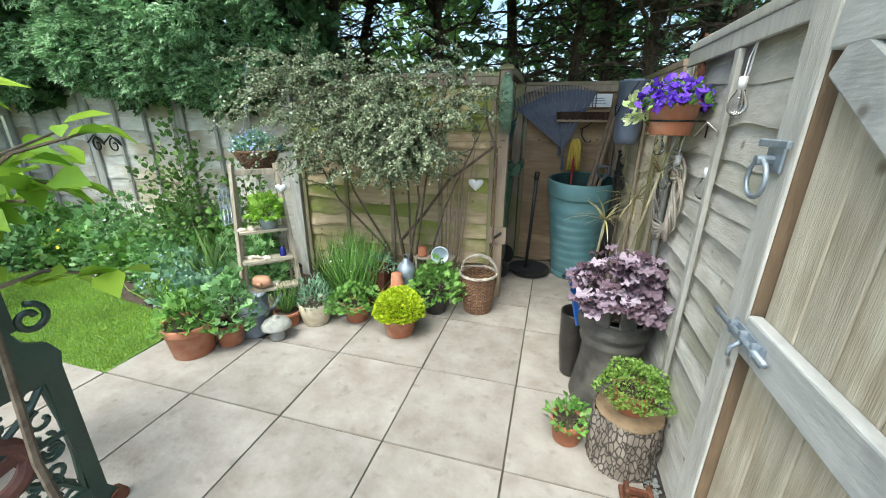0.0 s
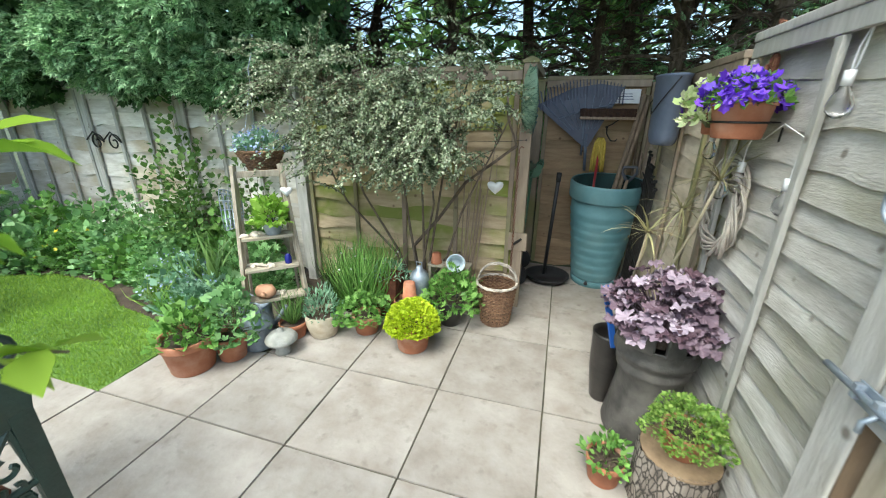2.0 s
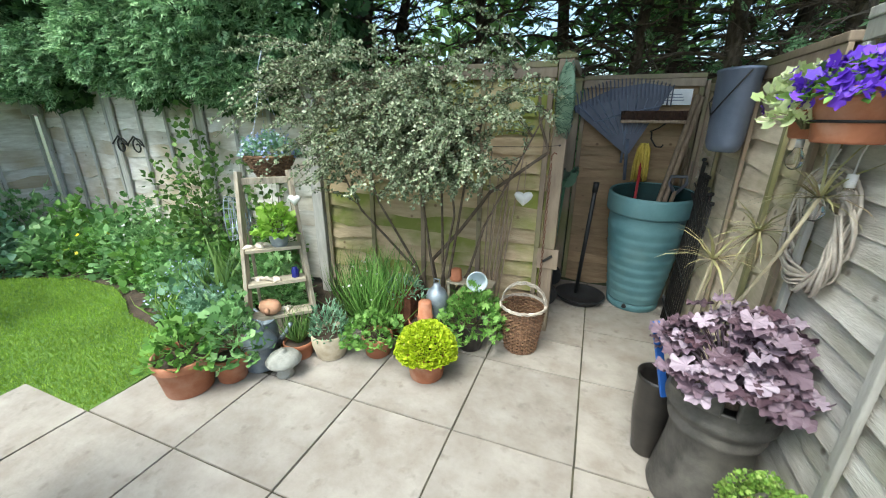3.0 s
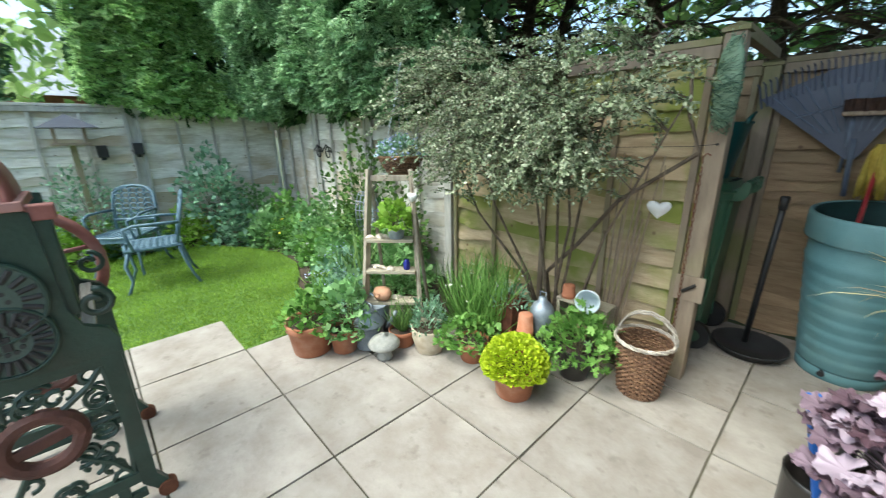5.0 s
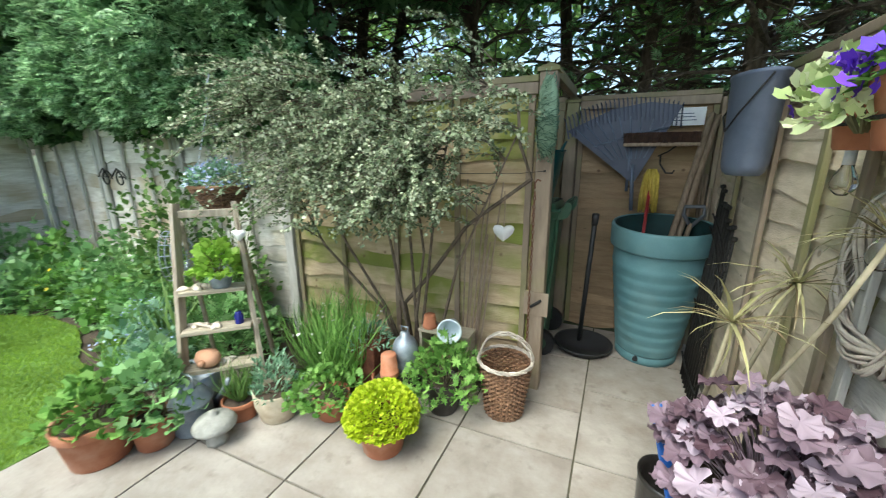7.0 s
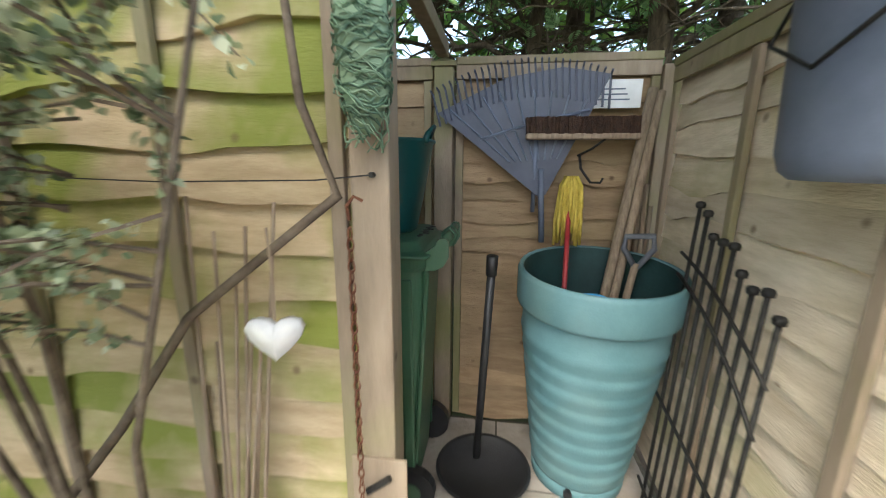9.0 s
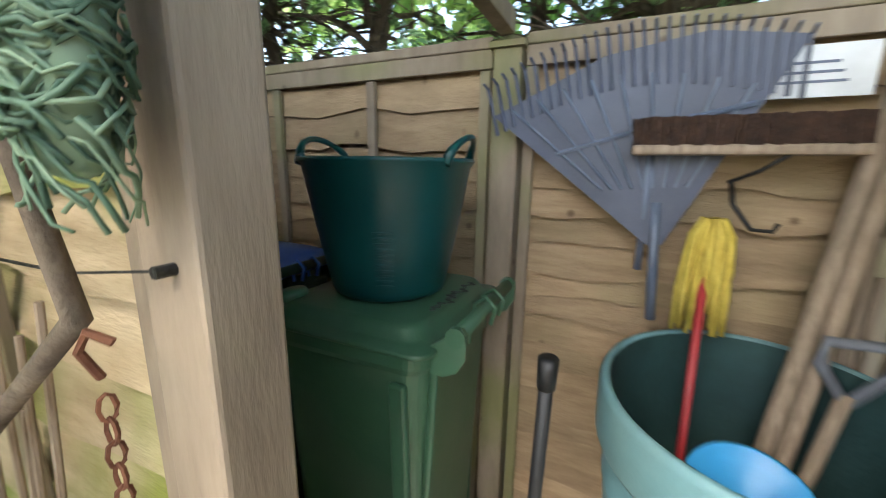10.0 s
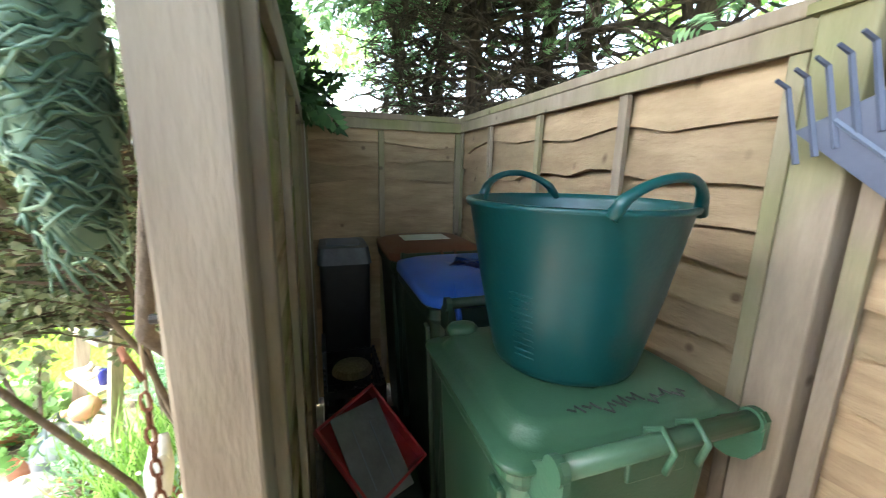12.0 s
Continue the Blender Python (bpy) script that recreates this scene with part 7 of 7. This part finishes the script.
def conifer_tree(x, y, height, radius, seed, crown_low=2.4, sprays=1400, limbs=34, high=900, over=None):
    """A cypress seen from below: bare trunk, thin drooping limbs, sprays at their ends."""
    r = random.Random(seed)
    rng = np.random.default_rng(seed)
    tree = thing("cypress_tree", pose(x, y, -0.05), "tall cypress with bare brown lower limbs behind the fence", "tree", "cypress trees")
    line = [(r.uniform(-0.05, 0.05) * k, r.uniform(-0.05, 0.05) * k, height * k / 7) for k in range(8)]
    part("trunk", tube(line, [radius * (1 - 0.11 * k) for k in range(8)], 9), "bark", tree, smooth=True)
    bm = bmesh.new()
    tips, ways = [], []
    for i in range(limbs):
        z = 2.0 + (height - 2.3) * (i / limbs) ** 1.2
        a = i * 2.4 + r.uniform(-0.4, 0.4)
        ln = r.uniform(0.7, 1.6) * (1 - 0.35 * z / height) * (0.55 if y < 5.5 else 1.0)
        out = Vector((math.cos(a), math.sin(a), 0))
        pts = [Vector((0, 0, z)) + out * ln * s + Vector((0, 0, ln * (0.28 * s - 0.30 * s * s) + r.uniform(-0.04, 0.04))) for s in (0, 0.25, 0.5, 0.75, 1)]
        rad = r.uniform(0.012, 0.03)
        put_tube(bm, pts, [rad, rad * 0.8, rad * 0.6, rad * 0.4, rad * 0.2], 5)
        for k in range(8):
            b = pts[r.choice((1, 2, 2, 3, 3, 4))]
            e = b + Vector((r.uniform(-1, 1), r.uniform(-1, 1), r.uniform(-0.5, 0.5))) * 0.38
            put_tube(bm, [b, (b + e) / 2 + Vector((0, 0, 0.03)), e], [rad * 0.4, rad * 0.3, rad * 0.15], 4)
            if e.z > crown_low - 0.6:
                tips.append(e), ways.append(e - b)
        if z > crown_low:
            for s in pts[2:]:
                tips.append(s), ways.append(out)
    part("limb_growth", bm, "bark", tree)
    pick = rng.integers(0, len(tips), sprays)
    base = np.array(tips)[pick] + rng.normal(0, 0.13, (sprays, 3))
    scatter("crown", base, unit(np.array(ways)[pick]) + [0, 0, -0.2], unit(rng.normal(0, 0.5, (sprays, 3)) + [0, 0, 1]), rng.uniform(0.10, 0.19, sprays), spray(5, 0.13), "conifer", tree, rng=rng)
    # high crown, mostly out of view, added to block light above the store
    k = high
    a, q = rng.uniform(0, 6.283, k), np.sqrt(rng.random(k)) * 1.9
    base = np.stack([q * np.cos(a), q * np.sin(a), rng.uniform(4.3, height + 0.6, k) - 0.3 * q], 1)
    # unseen limbs and canopy reaching over the store, added to keep its inside dark
    if over:
        bm = bmesh.new()
        for i in range(9):
            z = 2.9 + 0.25 * i
            e = Vector((over[0] + r.uniform(-1.3, 1.3), over[1] + r.uniform(-1.2, 1.0), z + r.uniform(0.1, 0.5)))
            put_tube(bm, [(0, 0, z - 0.5), e * 0.5 + Vector((0, 0, 0.5 * z - 0.05)), e], [0.03, 0.018, 0.006], 5)
        part("overhanging_limb_growth", bm, "bark", tree)
        m = 9000
        a2, q2 = rng.uniform(0, 6.283, m), np.sqrt(rng.random(m)) * 1.75
        more = np.stack([over[0] + q2 * np.cos(a2), over[1] + q2 * np.sin(a2), rng.uniform(2.95, 5.2, m) + 0.1 * q2], 1)
        base, a, k = np.concatenate([base, more]), np.concatenate([a, a2]), k + m
    scatter("high_shade_crown", base, unit(np.stack([np.cos(a), np.sin(a), np.full(k, -0.3)], 1)), np.tile([0, 0, 1.0], (k, 1)), rng.uniform(0.22, 0.38, k), spray(4, 0.22), "conifer", tree, rng=rng)
    return tree


for i, (x, y, rad) in enumerate(((-2.5, 5.45, 0.09), (-3.05, 5.35, 0.11), (-3.6, 4.95, 0.12), (-3.75, 5.6, 0.08), (-4.7, 5.0, 0.12), (-2.9, 4.7, 0.07), (-1.5, 5.2, 0.1), (-0.55, 6.6, 0.12),
                                 (0.15, 6.2, 0.1), (0.75, 6.3, 0.13), (1.15, 5.5, 0.12), (1.65, 6.1, 0.14), (2.2, 5.4, 0.15), (1.55, 4.6, 0.11), (3.0, 4.6, 0.14), (-4.3, 4.62, 0.06), (-5.2, 4.55, 0.08), (-5.9, 4.75, 0.09), (-6.4, 4.5, 0.07))):
    conifer_tree(x, y, 6.0, rad, 40 + i, sprays=(260 if x < -4 else 50) if x < -2 else 360, limbs=60, high=700 if x < -2 else 1200,
                 over={6: (0.2, -1.35), 10: (-1.15, -1.75)}.get(i))


def leaf_bank(name, label, lo, hi, n, size, material, seed, gap=0.0, category="tree"):
    """A distant mass of broad leaves in clumps with gaps."""
    rng = np.random.default_rng(seed)
    root = thing(name, pose(0, 0, 0), label, category, kind="stuff")
    p = rng.uniform(lo, hi, (n * 2, 3))
    p = p[np.array([noise.noise(Vector(q * 0.75)) + 0.5 * noise.noise(Vector(q * 2.2)) for q in p]) > gap][:n]
    scatter("foliage", p, unit(rng.normal(0, 1, (len(p), 3)) + [0, 0, -0.4]), unit(rng.normal(0, 0.6, (len(p), 3)) + [0, -0.3, 1]), size * rng.uniform(0.6, 1.4, len(p)), leaf_shape(0.33), material, root, rng=rng)
    return root


leaf_bank("broadleaf_bank", "light green trees beyond the cypress trunks", (-6, 8.0, 0.5), (7, 10.5, 6.0), 9000, 0.24, "far_leaf", 61, 0.02)
leaf_bank("broadleaf_bank", "dark leafy thicket behind the store fence", (-2, 7.0, 0.0), (6, 8.4, 2.3), 4500, 0.2, "conifer", 62, 0.05)
leaf_bank("broadleaf_bank", "trees beyond the end of the garden", (-12.5, -3.5, 0.5), (-9.5, 5.0, 4.8), 4000, 0.26, "far_leaf", 63, 0.16)

# ---- paving slabs ----
patio = new("patio", bpy.data.meshes.new("patio"))
bm = bmesh.new()
for x0, x1, y0, y1 in ((-3.14, 0.62, -2.4, 0.775), (-3.14, 0.62, 0.775, 1.385), (-2.53, 0.62, 1.385, 2.62), (-1.25, 0.70, 2.62, 3.2), (-2.24, 0.70, 3.2, 4.27)):
    put_box(bm, x1 - x0 - 0.002, y1 - y0 - 0.002, 0.03, (x0 + x1) / 2, (y0 + y1) / 2, -0.024)
bm.to_mesh(patio.data)
bm.free()
patio.data.materials.append(MAT["joint"])
tagged(patio, "buff concrete paving slabs with dark mossy joints", "paving", kind="structure")
SLABS = {}


def slab_mesh(sx, sy):
    """A riven paving slab with softened edges and a slightly uneven top."""
    key = (round(sx, 2), round(sy, 2))
    if key not in SLABS:
        n = 3
        bm = bmesh.new()
        g = [[bm.verts.new((sx * (i / n - 0.5) * (1 - 0.006), sy * (j / n - 0.5) * (1 - 0.006), random.uniform(-0.0015, 0.0015))) for i in range(n + 1)] for j in range(n + 1)]
        for j in range(n):
            for i in range(n):
                bm.faces.new((g[j][i], g[j][i + 1], g[j + 1][i + 1], g[j + 1][i]))
        ring = [g[0][i] for i in range(n + 1)] + [g[j][n] for j in range(1, n + 1)] + [g[n][i] for i in range(n - 1, -1, -1)] + [g[j][0] for j in range(n - 1, 0, -1)]
        low = [bm.verts.new((v.co.x * 1.006, v.co.y * 1.006, -0.03)) for v in ring]
        for k in range(len(ring)):
            j = (k + 1) % len(ring)
            bm.faces.new((ring[j], ring[k], low[k], low[j]))
        me = bpy.data.meshes.new("slab")
        bm.to_mesh(me)
        bm.free()
        me.materials.append(MAT["slab"])
        SLABS[key] = me
    return SLABS[key]


def lay(x0, x1, y0, y1):
    gap = 0.007
    ob = new("slab", slab_mesh(x1 - x0 - gap, y1 - y0 - gap))
    ob.parent = patio
    ob.location = ((x0 + x1) / 2, (y0 + y1) / 2, random.uniform(-0.002, 0.001))
    ob.rotation_euler = (0, 0, random.uniform(-0.003, 0.003) + (math.pi if random.random() < 0.5 else 0))


COLS = (-3.14, -2.53, -1.84, -1.22, -0.61, 0.0, 0.62)
for i in range(6):
    for y0, y1 in ((-2.28, -1.67), (-1.67, -1.06), (-1.06, -0.445), (-0.445, 0.165), (0.165, 0.775), (0.775, 1.385)):
        lay(COLS[i], COLS[i + 1], y0, y1)
for i in range(1, 6):
    for y0, y1 in ((1.385, 2.0), (2.0, 2.67)):
        if i > 1 or y1 < 2.3:
            lay(COLS[i], COLS[i + 1], y0, y1)
for i in (3, 4, 5):
    lay(COLS[i], COLS[i + 1], 2.67, 3.05 if i < 5 else 3.30)
for x0, x1 in ((-2.2, -1.6), (-1.6, -1.0), (-1.0, -0.4)):
    lay(x0, x1, 3.30, 4.25)
lay(-0.4, 0.0, 3.05, 3.66), lay(0.0, 0.68, 3.30, 3.80), lay(-0.4, 0.0, 3.66, 4.25), lay(0.0, 0.68, 3.80, 4.25)
